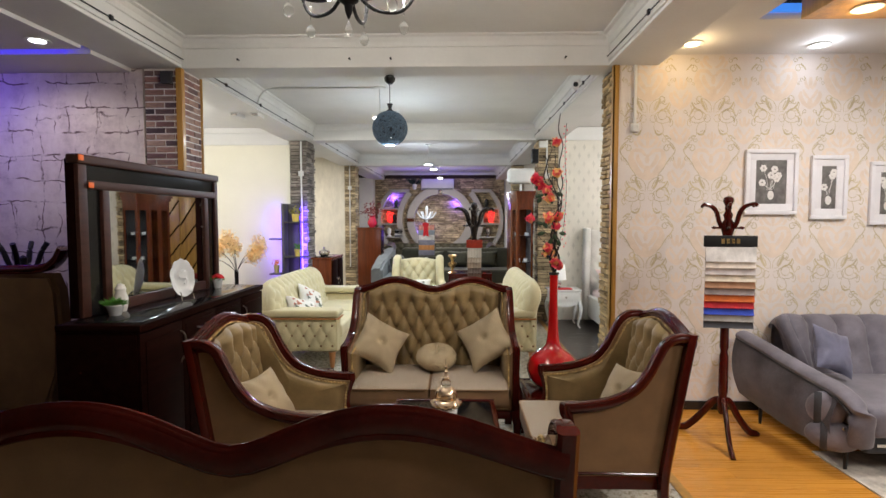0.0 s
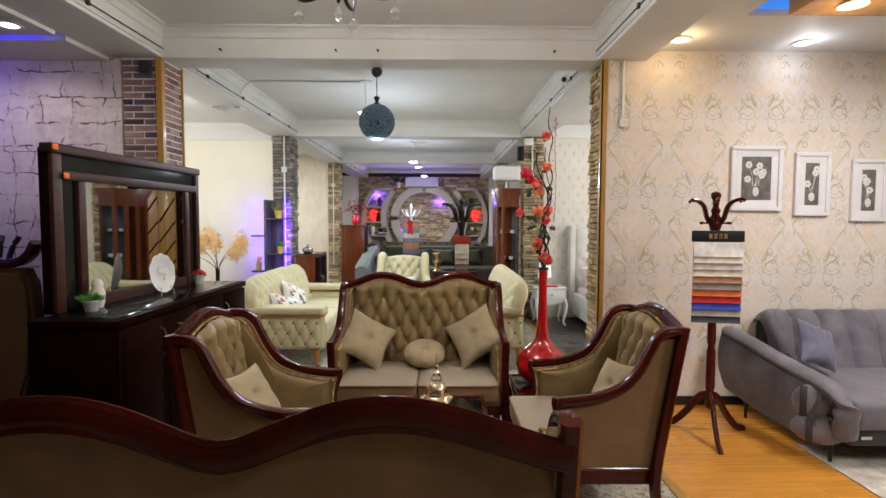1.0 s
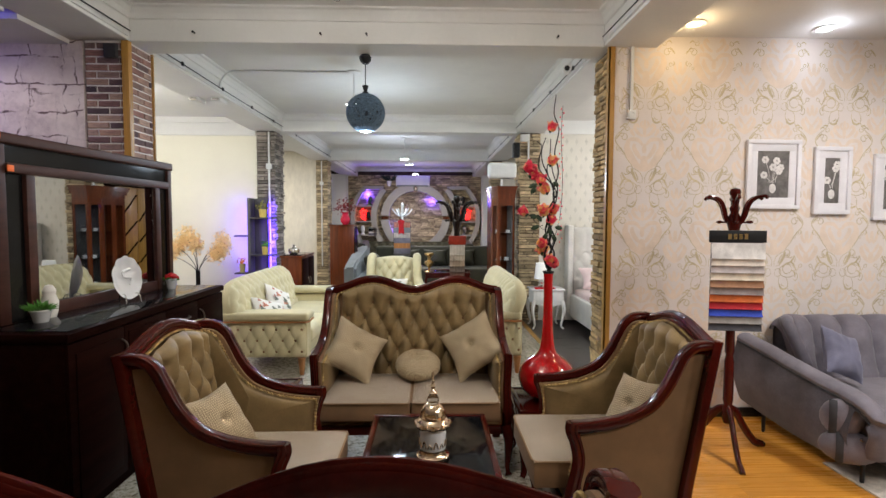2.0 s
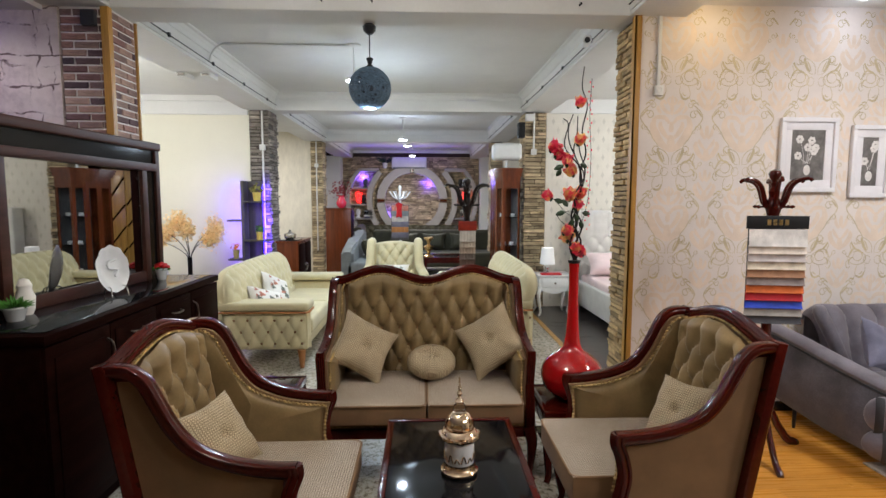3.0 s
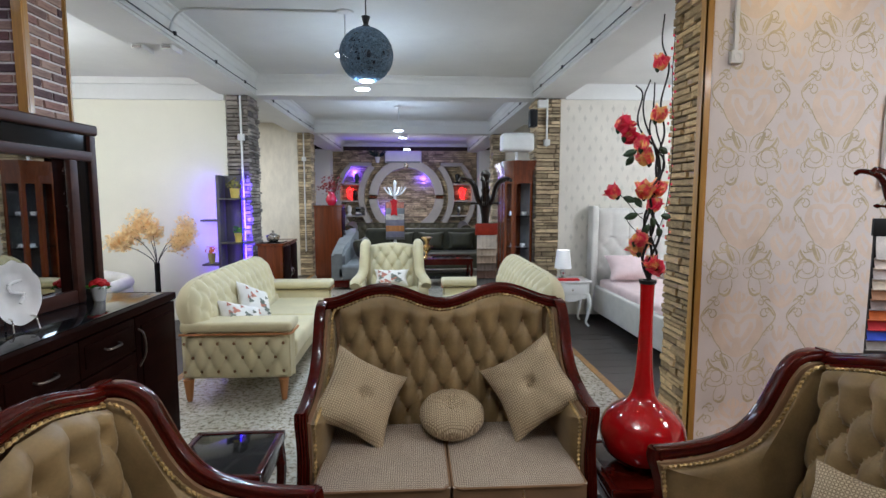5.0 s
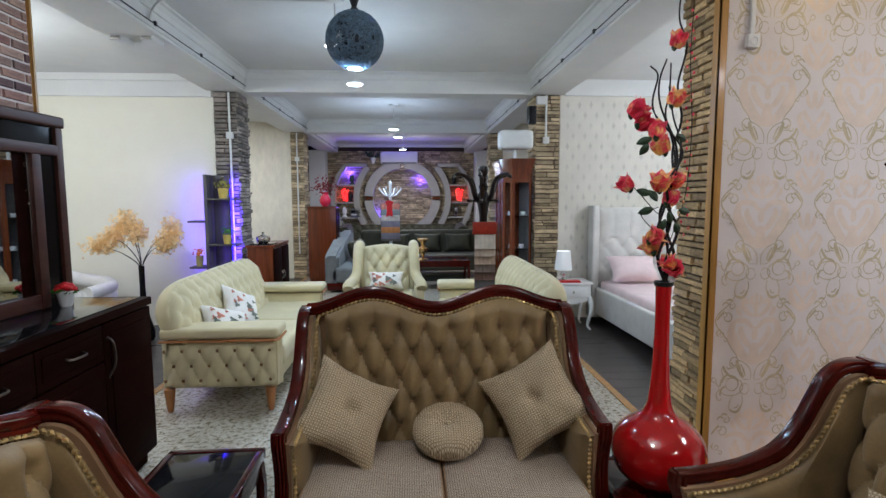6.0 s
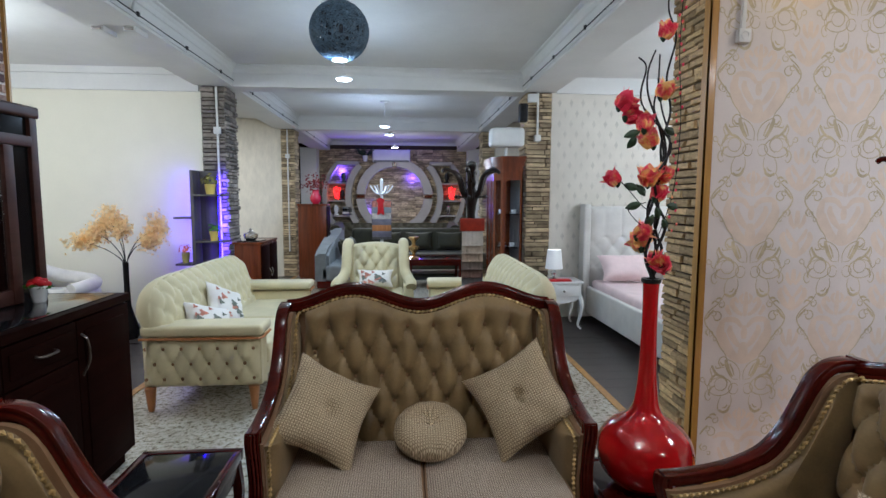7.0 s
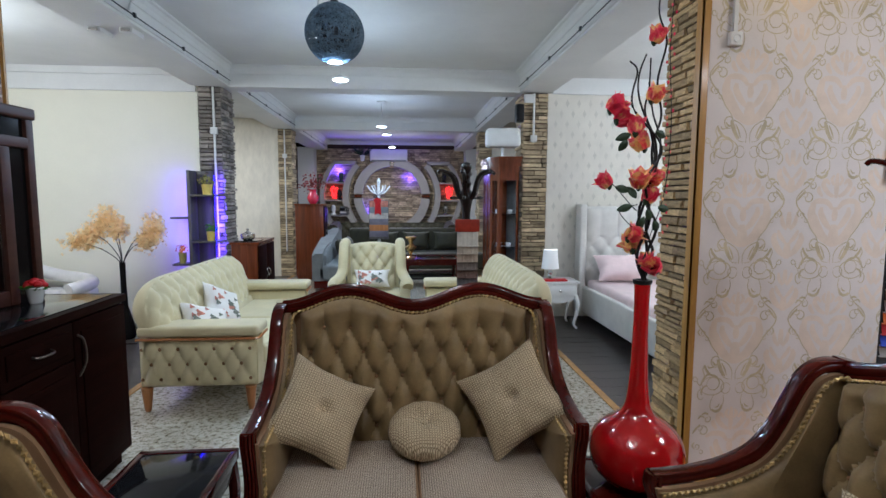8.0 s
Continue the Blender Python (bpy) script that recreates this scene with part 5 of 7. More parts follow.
def grey_sofa():
    t = thing("grey_sofa", (2.5, 4.5, 0), "grey velvet channel-back sofa with a swept rolled arm", "sofa")
    R = 2.3
    # channelled back that rolls over at the top
    prof = smooth_path([(0, 0.82, 0.40), (0, 0.90, 0.58), (0, 0.96, 0.74), (0, 1.02, 0.82), (0, 1.10, 0.845), (0, 1.17, 0.80), (0, 1.18, 0.62), (0, 1.16, 0.2)], 6)

    def back(u, v):
        k = v * (len(prof) - 1)
        i = min(int(k), len(prof) - 2)
        p = prof[i].lerp(prof[i + 1], k - i)
        x = 0.36 + (R - 0.36) * u
        fan = x + 0.10 * (0.85 - p.z)
        rib = abs(math.sin(math.pi * (fan - 0.36) / 0.225)) ** 0.5 if v < 0.75 else 1.0
        e = min(1.0, u / 0.04) ** 0.5
        c = Vector((0, 1.06, 0.60))
        q = c + (Vector((0, p.y, p.z)) - c) * (0.72 + 0.28 * e)
        return (x, q.y + 0.07 * (1 - rib), q.z - 0.03 * (1 - rib))
    part("backrest", sheet(130, 42, back), GREY_VELVET, t, "channelled grey velvet back")
    part("wing", sweep(smooth_path([(0.42, 1.08, 0.80), (0.36, 1.0, 0.80), (0.36, 0.93, 0.72), (0.40, 0.88, 0.58), (0.44, 0.84, 0.44)], 6), circle(0.045, 10), (1, 0, 0)), GREY_VELVET, t, "rounded back end")
    part("seat_base", box(0.30, R, 0.06, 1.05, 0.15, 0.28, 0.03, 3), GREY_DARK, t)
    for k in range(2):
        x0 = 0.305 + k * 0.95
        part("seat_cushion", box(x0, x0 + 0.94, 0.02, 0.84, 0.26, 0.44, 0.05, 4), GREY_VELVET, t, "grey velvet seat cushion")
    roll = smooth_path([(0.085, 1.06, 0.675), (0.125, 0.84, 0.632), (0.165, 0.60, 0.580), (0.20, 0.38, 0.540), (0.225, 0.20, 0.512), (0.25, 0.09, 0.455), (0.262, 0.05, 0.37), (0.268, 0.06, 0.28), (0.285, 0.09, 0.20)], 8)
    part("arm_roll", sweep(roll, circle(0.05, 16, 1.45, 0.8), (0.0, 0.35, 1)), GREY_VELVET, t, "padded arm roll")
    part("piping", sweep([p + Vector((-0.066, -0.012, -0.026)) for p in roll[:44]], circle(0.006, 6), (0, 0, 1)), GREY_DARK, t)
    low = smooth_path([(0.10, 1.06, 0.20), (0.13, 0.80, 0.16), (0.16, 0.52, 0.13), (0.19, 0.26, 0.125), (0.21, 0.14, 0.13)], 9)
    top = [roll[int(i * 36 / (len(low) - 1))] for i in range(len(low))]

    def shell(u, v):
        k = u * (len(low) - 1)
        i = min(int(k), len(low) - 2)
        a, b = low[i].lerp(low[i + 1], k - i), top[i].lerp(top[i + 1], k - i)
        p = a.lerp(b, v)
        out = 0.075 * math.sin(math.pi * (0.12 + 0.80 * v)) ** 0.8
        return (p.x - out - 0.035 * v, p.y - 0.02 * out, p.z - 0.015 * v)
    part("arm_shell", sheet(40, 14, shell), VELVET_NAP, t, "dark grey velvet arm shell, mottled sheen put in its colour")

    # stacked padded lobes on the arm's rounded front, with a dark strap and a button
    swing = Matrix.Rotation(radians(-35), 4, "Z")
    lobes = ((Vector((0.185, 0.185, 0.215)), 0.150, 0.46, 0.66), (Vector((0.160, 0.215, 0.385)), 0.110, 0.52, 1.02))
    for c, r, deep, tall in lobes:
        part("arm_front", blob(bmesh.new(), (0, 0, 0), r, 1.0, deep, tall, 28, 16), GREY_VELVET, t, "padded grey velvet lobe", True, Matrix.Translation(c) @ swing)
        strip_path = []
        for k in range(13):
            q = math.pi * (0.12 + 0.76 * k / 12)
            strip_path.append(c + swing @ Vector((-0.045, -r * deep * math.sin(q) * 0.95 - 0.001, -r * tall * math.cos(q))))
        part("arm_band", sweep(strip_path, [(a, b * 0.25) for a, b in circle(0.020, 8)], swing @ Vector((0, -1, 0))), GREY_DARK, t, "dark velvet strap")
    part("button", blob(bmesh.new(), tuple(lobes[0][0] + swing @ Vector((0.055, -0.052, 0.075))), 0.011, 1, 0.6, 1), CHROME, t, "silver button")
    part("badge", box(0.36, 0.43, 0.050, 0.060, 0.20, 0.222, 0.003), CHROME, t, "small metal badge")
    for x, y in ((0.255, 0.16), (0.16, 0.92), (R - 0.2, 0.15), (R - 0.2, 1.0)):
        part("leg", lathe([(0.009, 0), (0.012, 0.02), (0.014, 0.17)], 10, (x, y, 0)), BLACK_METAL, t, "thin dark metal leg")
    return t


grey_sofa()
cushion((2.985, 5.13, 0.655), 22, -24, 22, 0.36, "blue-grey velvet cushion on the grey sofa", BLUE_VELVET, False)
rug = tagged(part("rug", box(2.72, 5.6, 2.6, 4.92, 0.0, 0.012, 0.004), RUG, None), "pale grey mottled rug under the grey sofa", "rug")


def downlight(x, y, z, face, label):
    t = thing("downlight", (x, y, z), label, "ceiling light", "recessed downlights")
    part("ring", lathe([(0.052, 0.0), (0.075, -0.004), (0.082, -0.010), (0.078, -0.014), (0.055, -0.012)], 28), WHITE_PLASTIC, t)
    part("lens", lathe([(0.054, -0.004), (0.05, -0.013), (0.02, -0.017)], 24), face, t, "glowing lens")


downlight(2.06, 5.44, 2.955, BULB_WARM, "lit warm recessed downlight")
downlight(3.05, 5.50, 2.955, BULB_COOL, "lit white recessed downlight")
downlight(2.68, 4.55, 2.86, BULB_WARM, "lit warm downlight in the ceiling panel")
downlight(-2.62, 4.92, 2.845, BULB_COOL, "lit white recessed downlight")


def ceiling_lamp(x, y, drop):
    t = thing("ceiling_lamp", (x, y, 3.115), "lit white disc lamp on a thin ceiling stem", "ceiling lamp", "aisle lamps")
    part("rose", lathe([(0.075, 0), (0.07, -0.014), (0.012, -0.024)], 18), WHITE_PLASTIC, t)
    part("stem", lathe([(0.006, -0.02), (0.006, 0.05 - drop)], 8), WHITE_PLASTIC, t)
    part("housing", lathe([(0.02, 0.05 - drop), (0.035, 0.035 - drop), (0.085, 0.02 - drop), (0.09, -drop), (0.085, -0.003 - drop)], 24), WHITE_PLASTIC, t)
    part("lens", lathe([(0.082, -0.002 - drop), (0.07, -0.013 - drop), (0.02, -0.018 - drop)], 24), BULB_COOL, t, "glowing lens")


ceiling_lamp(-0.615, 7.32, 0.345)
ceiling_lamp(-0.600, 8.62, 0.355)
ceiling_lamp(-0.298, 11.75, 0.40)
ceiling_lamp(-0.258, 13.15, 0.36)
ceiling_lamp(-0.20, 15.6, 0.36)

# ---- left front room: dark high-backed sofa ----
bs = thing("brown_sofa", (-3.55, 5.0, 0), "brown high-backed sofa with a carved red-brown top rail", "sofa")
part("back", polygon_prism([(-1.0, 0.22), (0.86, 0.22), (0.93, 0.5), (0.985, 0.85), (0.97, 1.10), (0.92, 1.22), (-1.0, 1.22)], "y", -0.06, 0.08, 0.03), TAN_BACK, bs, "plain brown fabric back")
part("top_rail", sweep(smooth_path([(-1.0, 0, 1.245), (0.5, 0, 1.245), (0.82, 0, 1.255), (0.93, 0, 1.31), (0.985, 0, 1.40)], 5), [(a * 1.4, b * 1.3) for a, b in RAIL], (0, 0, 1)), MAHOGANY, bs)
part("seat", box(-1.0, 0.9, 0.06, 0.5, 0.22, 0.48, 0.04), TAN_BACK, bs)
for x in (-0.95, 0.84):
    part("leg", lathe([(0.02, 0), (0.035, 0.22)], 10, (x, 0.0, 0)), MAHOGANY, bs)
st = thing("coat_stand", (-3.25, 5.45, 0), "dark coat stand behind the brown sofa", "coat stand")
part("post", lathe([(0.025, 0.0), (0.03, 0.05), (0.025, 1.2), (0.03, 1.3), (0.004, 1.32)], 12), BLACK, st)
for k in range(4):
    q = radians(20 + 90 * k)
    part("hook", tube([(0, 0, 1.2), (0.08 * math.cos(q), 0.08 * math.sin(q), 1.22), (0.13 * math.cos(q), 0.13 * math.sin(q), 1.35), (0.17 * math.cos(q), 0.17 * math.sin(q), 1.42)], 0.02, 8), BLACK, st)

# ---- lamps over the aisle ----
pend = thing("pendant_lamp", (-0.325, 5.96, 2.41), "dark blue woven ball pendant lamp", "pendant lamp")
part("ball", lathe([(max(0.06, 0.15 * math.sin(math.pi * (0.16 + 0.74 * k / 20))) if k < 20 else 0.06, 0.15 * -math.cos(math.pi * (0.16 + 0.74 * k / 20))) for k in range(1, 20)], 40), mat("pendant_core", (0.016, 0.026, 0.042), 0.35, 0, 0.3, 40, 120, 0.3), pend, "dark shell")
_n = bpy.data.materials["pendant_core"].node_tree
link(_n, ramp(_n, noise_tex(_n, coords(_n), 38, 3, 0.7), ((0.50, (1, 1, 1)), (0.56, (0.12,) * 3))), _n.nodes["Principled BSDF"].inputs["Alpha"])
bm = bmesh.new()
rnd = random.Random(4)
for _ in range(230):
    ax = Vector((rnd.gauss(0, 1), rnd.gauss(0, 1), rnd.gauss(0, 1))).normalized()
    s = ax.orthogonal().normalized()
    w_ = ax.cross(s)
    off = rnd.uniform(-0.6, 0.6)
    rr = 0.154 * math.sqrt(1 - off * off)
    a0 = rnd.uniform(0, 6.28)
    pts = [ax * off * 0.154 + (s * math.cos(a0 + k * 0.26) + w_ * math.sin(a0 + k * 0.26)) * rr for k in range(18)]
    pts = [p for p in pts if p.z > -0.138 and p.z < 0.146]
    if len(pts) > 3:
        tube(pts, 0.0017, 4, bm, 1)
tagged(part("woven_shell", bm, mat("blue_grey_strand", (0.12, 0.185, 0.26), 0.4, 0, 0.3, 30, 120, 0.1), pend, "blue-grey woven strands"), kind="stuff")
part("neck", lathe([(0.058, 0.128), (0.036, 0.150), (0.014, 0.172), (0.015, 0.178), (0.026, 0.212), (0.024, 0.216), (0.006, 0.214)], 20), BLACK, pend)
part("cable", lathe([(0.0035, 0.21), (0.0035, 0.40)], 8), BLACK, pend)
part("canopy", lathe([(0.02, 0.385), (0.045, 0.41), (0.05, 0.44), (0.03, 0.46)], 20), BLACK, pend)
part("opening", lathe([(0.040, -0.148), (0.036, -0.145), (0.01, -0.144)], 20), BULB_COOL, pend, "glowing lower opening")


def chandelier():
    t = thing("chandelier", (-0.22, 3.72, 2.56), "black ring chandelier with glass drops", "chandelier")
    part("rod", lathe([(0.008, 0.1), (0.008, 0.46)], 8), BLACK_METAL, t)
    part("canopy", lathe([(0.02, 0.45), (0.06, 0.52), (0.065, 0.556)], 20), BLACK_METAL, t)
    part("hub", lathe([(0.004, -0.06), (0.016, -0.03), (0.02, 0.0), (0.045, 0.02), (0.04, 0.06), (0.06, 0.09), (0.03, 0.14)], 16), BLACK_METAL, t)
    for k in range(6):
        q = radians(60 * k + 25)
        c, s = math.cos(q), math.sin(q)
        part("arm", tube([(0.03 * c, 0.03 * s, 0.06), (0.12 * c, 0.12 * s, 0.0), (0.24 * c, 0.24 * s, 0.01), (0.31 * c, 0.31 * s, 0.09), (0.30 * c, 0.30 * s, 0.16)], 0.009, 8), BLACK_METAL, t, "curved black arm")
        part("candle", lathe([(0.03, 0.15), (0.034, 0.16), (0.012, 0.17), (0.012, 0.25)], 12, (0.30 * c, 0.30 * s, 0)), WHITE_PLASTIC, t)
        part("bulb", blob(bmesh.new(), (0.30 * c, 0.30 * s, 0.275), 0.028), BULB_COOL, t, "glowing bulb")
        part("drop", lathe([(0.002, 0.06), (0.003, 0.026), (0.012, 0.020), (0.020, 0.008), (0.023, -0.006), (0.020, -0.020), (0.012, -0.031), (0.003, -0.035)], 12, (0.26 * c, 0.26 * s, -0.055)), GLASS, t, "clear glass drop")
        part("drop_wire", lathe([(0.0015, 0.0), (0.0015, 0.08)], 5, (0.26 * c, 0.26 * s, -0.005)), CHROME, t)
    part("drop", lathe([(0.002, 0.05), (0.003, 0.03), (0.010, 0.015), (0.018, -0.005), (0.019, -0.015), (0.003, -0.034)], 12, (0, 0, -0.10)), GLASS, t, "clear glass drop")


chandelier()


# ---- middle bay: cream suite ----
def cream_sofa(at, turn, label):
    """A long cream sofa with a rolled tufted back; it faces -y before the turn."""
    t = thing("cream_sofa", at, label, "sofa", "cream suite", turn=turn)
    H = 1.08
    prof = smooth_path([(0, 0.13, 0.42), (0, 0.17, 0.58), (0, 0.22, 0.76), (0, 0.28, 0.89), (0, 0.37, 0.945), (0, 0.46, 0.90), (0, 0.50, 0.78), (0, 0.45, 0.6), (0, 0.42, 0.20)], 7)

    def back(u, v):
        a = 2 * u - 1
        a = math.copysign(1 - (1 - abs(a)) ** 1.35, a)
        e = (1 - abs(a) ** 9) ** 0.5
        k = v * (len(prof) - 1)
        i = min(int(k), len(prof) - 2)
        p = prof[i].lerp(prof[i + 1], k - i)
        x = a * H
        d = tuft(x, p.z - 0.9, 0.15, 0.26) if v < 0.48 and 0.5 < p.z else 1.0
        c = Vector((0, 0.33, 0.60))
        q = c + (Vector((0, p.y, p.z)) - c) * (0.08 + 0.92 * e)
        return (x, q.y + (1 - d) * 0.055 * e, q.z - (1 - d) * 0.02)
    part("backrest", sheet(150, 52, back), CREAM, t, "rolled cream back with button tufting")
    part("seat_base", box(-H + 0.1, H - 0.1, -0.40, 0.40, 0.17, 0.30, 0.03, 3), CREAM, t)
    for s in (-1, 0):
        part("seat_cushion", box(s * 0.91 + 0.004, s * 0.91 + 0.906, -0.44, 0.16, 0.29, 0.45, 0.05, 4), CREAM, t, "plump cream seat cushion")
    for s in (-1, 1):
        def panel(u, v):
            y, z = -0.43 + 0.86 * u, 0.17 + 0.37 * v
            e = ((1 - (2 * u - 1) ** 8) * (1 - (2 * v - 1) ** 8)) ** 0.5
            d = tuft(y + 0.06, z - 0.355, 0.125, 0.22)
            return (s * (H - 0.16 + (0.12 + 0.055 * d) * e), y, z)
        part("arm_panel", sheet(64, 30, panel, None, True), CREAM, t, "tufted cream arm panel")
        part("arm_core", box(min(s * (H - 0.22), s * (H - 0.06)), max(s * (H - 0.22), s * (H - 0.06)), -0.42, 0.42, 0.17, 0.54, 0.03), CREAM, t)
        part("arm_top", box(min(s * (H - 0.26), s * (H + 0.01)), max(s * (H - 0.26), s * (H + 0.01)), -0.445, 0.40, 0.555, 0.635, 0.036, 4), CREAM, t, "padded cream arm top")
        part("arm_piping", tube([(s * (H - 0.24), -0.44, 0.545), (s * (H - 0.02), -0.442, 0.545), (s * (H + 0.008), -0.42, 0.545), (s * (H + 0.008), 0.40, 0.545)], 0.010, 6, None, 1), LEG_WOOD, t, "golden brown piping")
        for y in (-0.36, 0.37):
            part("leg", lathe([(0.019, 0), (0.024, 0.02), (0.040, 0.17), (0.040, 0.175)], 12, (s * (H - 0.06), y, 0)), LEG_WOOD, t, "tapered honey wooden leg")
        for i in range(-3, 4):
            for j in (-1, 0, 1):
                y = (i + (0.5 if j else 0.0)) * 0.125 - 0.06
                if -0.40 < y < 0.40:
                    part("button", blob(bmesh.new(), (s * (H - 0.021), y, 0.355 + j * 0.11), 0.013, 0.6, 1, 1, 7, 3), TAN_BACK, t, "brown button")
    return t


cream_sofa((-1.445, 7.885, 0), 90, "long cream velvet sofa with tufted rolled back and wooden legs")
cream_sofa((0.715, 7.93, 0), -90, "long cream velvet sofa with tufted rolled back and wooden legs")
cushion((-1.50, 7.16, 0.575), 62, -38, 24, 0.43, "white floral cushion on the cream sofa", FLORAL, False, figure=FLORAL_RED, h=0.34)
cushion((-1.52, 7.60, 0.61), 74, -30, 30, 0.42, "white floral cushion on the cream sofa", FLORAL, False, figure=FLORAL_RED)

ch = thing("cream_armchair", (-0.33, 9.30, 0), "cream tufted wing armchair with rolled arms", "armchair", "cream suite")


def chair_back(u, v):
    x, z = 0.27 * (2 * u - 1), 0.42 + 0.56 * v
    e = ((1 - (2 * u - 1) ** 8) * (1 - (2 * v - 1) ** 8)) ** 0.5
    return (x, 0.06 + 0.14 * v - (0.02 + 0.07 * tuft(x, z - 0.9, 0.15, 0.2)) * e, z + 0.03 * math.sin(math.pi * u) * v)


part("backrest", sheet(48, 44, chair_back), CREAM, ch, "tufted cream back")
part("back_shell", box(-0.33, 0.33, 0.14, 0.24, 0.2, 0.98, 0.04, 3), CREAM, ch)
for s in (-1, 1):
    part("wing", sweep(smooth_path([(s * 0.33, 0.16, 1.0), (s * 0.335, 0.06, 0.98), (s * 0.34, 0.0, 0.85), (s * 0.35, -0.04, 0.68), (s * 0.39, -0.14, 0.60), (s * 0.42, -0.34, 0.58), (s * 0.42, -0.40, 0.54)], 6), circle(0.062, 10), (1, 0, 0)), CREAM, ch, "rolled cream wing and arm")
    part("arm_side", box(min(s * 0.33, s * 0.45), max(s * 0.33, s * 0.45), -0.38, 0.2, 0.15, 0.56, 0.03), CREAM, ch)
    for y in (-0.32, 0.18):
        part("leg", lathe([(0.018, 0), (0.034, 0.15)], 10, (s * 0.38, y, 0)), LEG_WOOD, ch)
part("seat", box(-0.33, 0.33, -0.40, 0.12, 0.16, 0.46, 0.05, 4), CREAM, ch)
cushion((-0.33, 9.17, 0.60), 0, -25, 0, 0.46, "long white floral cushion on the cream armchair", FLORAL, False, figure=FLORAL_RED, h=0.24)

lt = low_table("coffee_table", -0.75, 0.30, 8.2, 8.75, 0.42, "low red-brown table between the cream sofas")


# ---- right bay: bed and bedside table ----
def bed():
    t = thing("bed", (3.22, 8.5, 0), "pale grey upholstered bed with a tall tufted headboard", "bed")

    def head(u, v):
        x, z = -0.86 + 1.72 * u, 0.35 + 1.10 * v
        e = ((1 - (2 * u - 1) ** 10) * (1 - (2 * v - 1) ** 10)) ** 0.5
        d = tuft(x, z - 1.08, 0.22, 0.26) if z < 1.08 else 0.4 + 0.6 * abs(math.sin(math.pi * x / 0.22)) ** 0.4
        return (x, 1.03 - (0.02 + 0.055 * d) * e, z)
    part("headboard", sheet(90, 60, head, None, True), BED_FABRIC, t, "tufted headboard")
    part("headboard_frame", box(-0.93, 0.93, 1.03, 1.12, 0.05, 1.43, 0.02), BED_FABRIC, t)
    for s in (-1, 1):
        part("headboard_wing", box(min(s * 0.87, s * 0.96), max(s * 0.87, s * 0.96), 0.90, 1.10, 0.05, 1.48, 0.03, 3), BED_FABRIC, t, "headboard side wing")
        part("side_rail", box(min(s * 0.84, s * 0.91), max(s * 0.84, s * 0.91), -1.06, 0.95, 0.10, 0.44, 0.025, 3), BED_FABRIC, t, "padded side rail")
        part("foot", lathe([(0.03, 0), (0.035, 0.1)], 10, (s * 0.85, -1.0, 0)), CHROME, t)
    part("foot_rail", box(-0.91, 0.91, -1.10, -1.03, 0.10, 0.44, 0.025, 3), BED_FABRIC, t)
    part("mattress", box(-0.84, 0.84, -1.02, 0.95, 0.2, 0.52, 0.06, 4), PINK_SHEET, t, "pale pink sheet over the mattress")


bed()
cushion((2.70, 9.20, 0.70), 0, -38, 0, 0.66, "pale pink bed pillow", PINK_SHEET, False, "pillow", h=0.40)
cushion((3.55, 9.20, 0.70), 0, -38, 0, 0.66, "pale pink bed pillow", PINK_SHEET, False, "pillow", h=0.40)

ns = thing("nightstand", (1.885, 9.17, 0), "white lacquered nightstand with curved legs", "nightstand")
part("top", box(-0.24, 0.24, -0.20, 0.20, 0.545, 0.57, 0.008), WHITE_LACQUER, ns)
part("body", polygon_prism([(-0.215, 0.545), (-0.215, 0.36), (-0.12, 0.335), (-0.04, 0.31), (0.04, 0.31), (0.12, 0.335), (0.215, 0.36), (0.215, 0.545)], "y", -0.18, 0.18, 0.004), WHITE_LACQUER, ns)
dr = part("drawer", box(-0.18, 0.18, -0.192, -0.178, 0.40, 0.525, 0.004), WHITE_LACQUER, ns)
part("knob", blob(bmesh.new(), (0, -0.205, 0.46), 0.016), CHROME, dr, "small metal knob")
for sx in (-1, 1):
    for sy in (-1, 1):
        part("leg", sweep(smooth_path([(sx * 0.20, sy * 0.165, 0.40), (sx * 0.225, sy * 0.185, 0.28), (sx * 0.205, sy * 0.17, 0.14), (sx * 0.19, sy * 0.16, 0.05), (sx * 0.22, sy * 0.185, 0.0)], 5), circle(0.028, 8), (0, 1, 0), None, lambda k: 1.1 - 0.6 * min(1, k * 1.2)), WHITE_LACQUER, ns, "curved white leg")
tl = thing("table_lamp", (1.825, 9.20, 0.57), "small glass table lamp with a white shade", "table lamp")
part("base", lathe([(0.05, 0), (0.05, 0.012), (0.015, 0.02), (0.03, 0.05), (0.035, 0.08), (0.012, 0.11), (0.012, 0.15)], 18), CHROME, tl)
part("shade", lathe([(0.105, 0.13), (0.082, 0.36), (0.078, 0.36), (0.10, 0.13)], 24), SHADE, tl, "white fabric shade")
tray = tagged(part("tray", box(1.70, 1.98, 8.99, 9.10, 0.57, 0.59, 0.004), ROSE_RED, None), "flat red patterned box on the nightstand", "box")


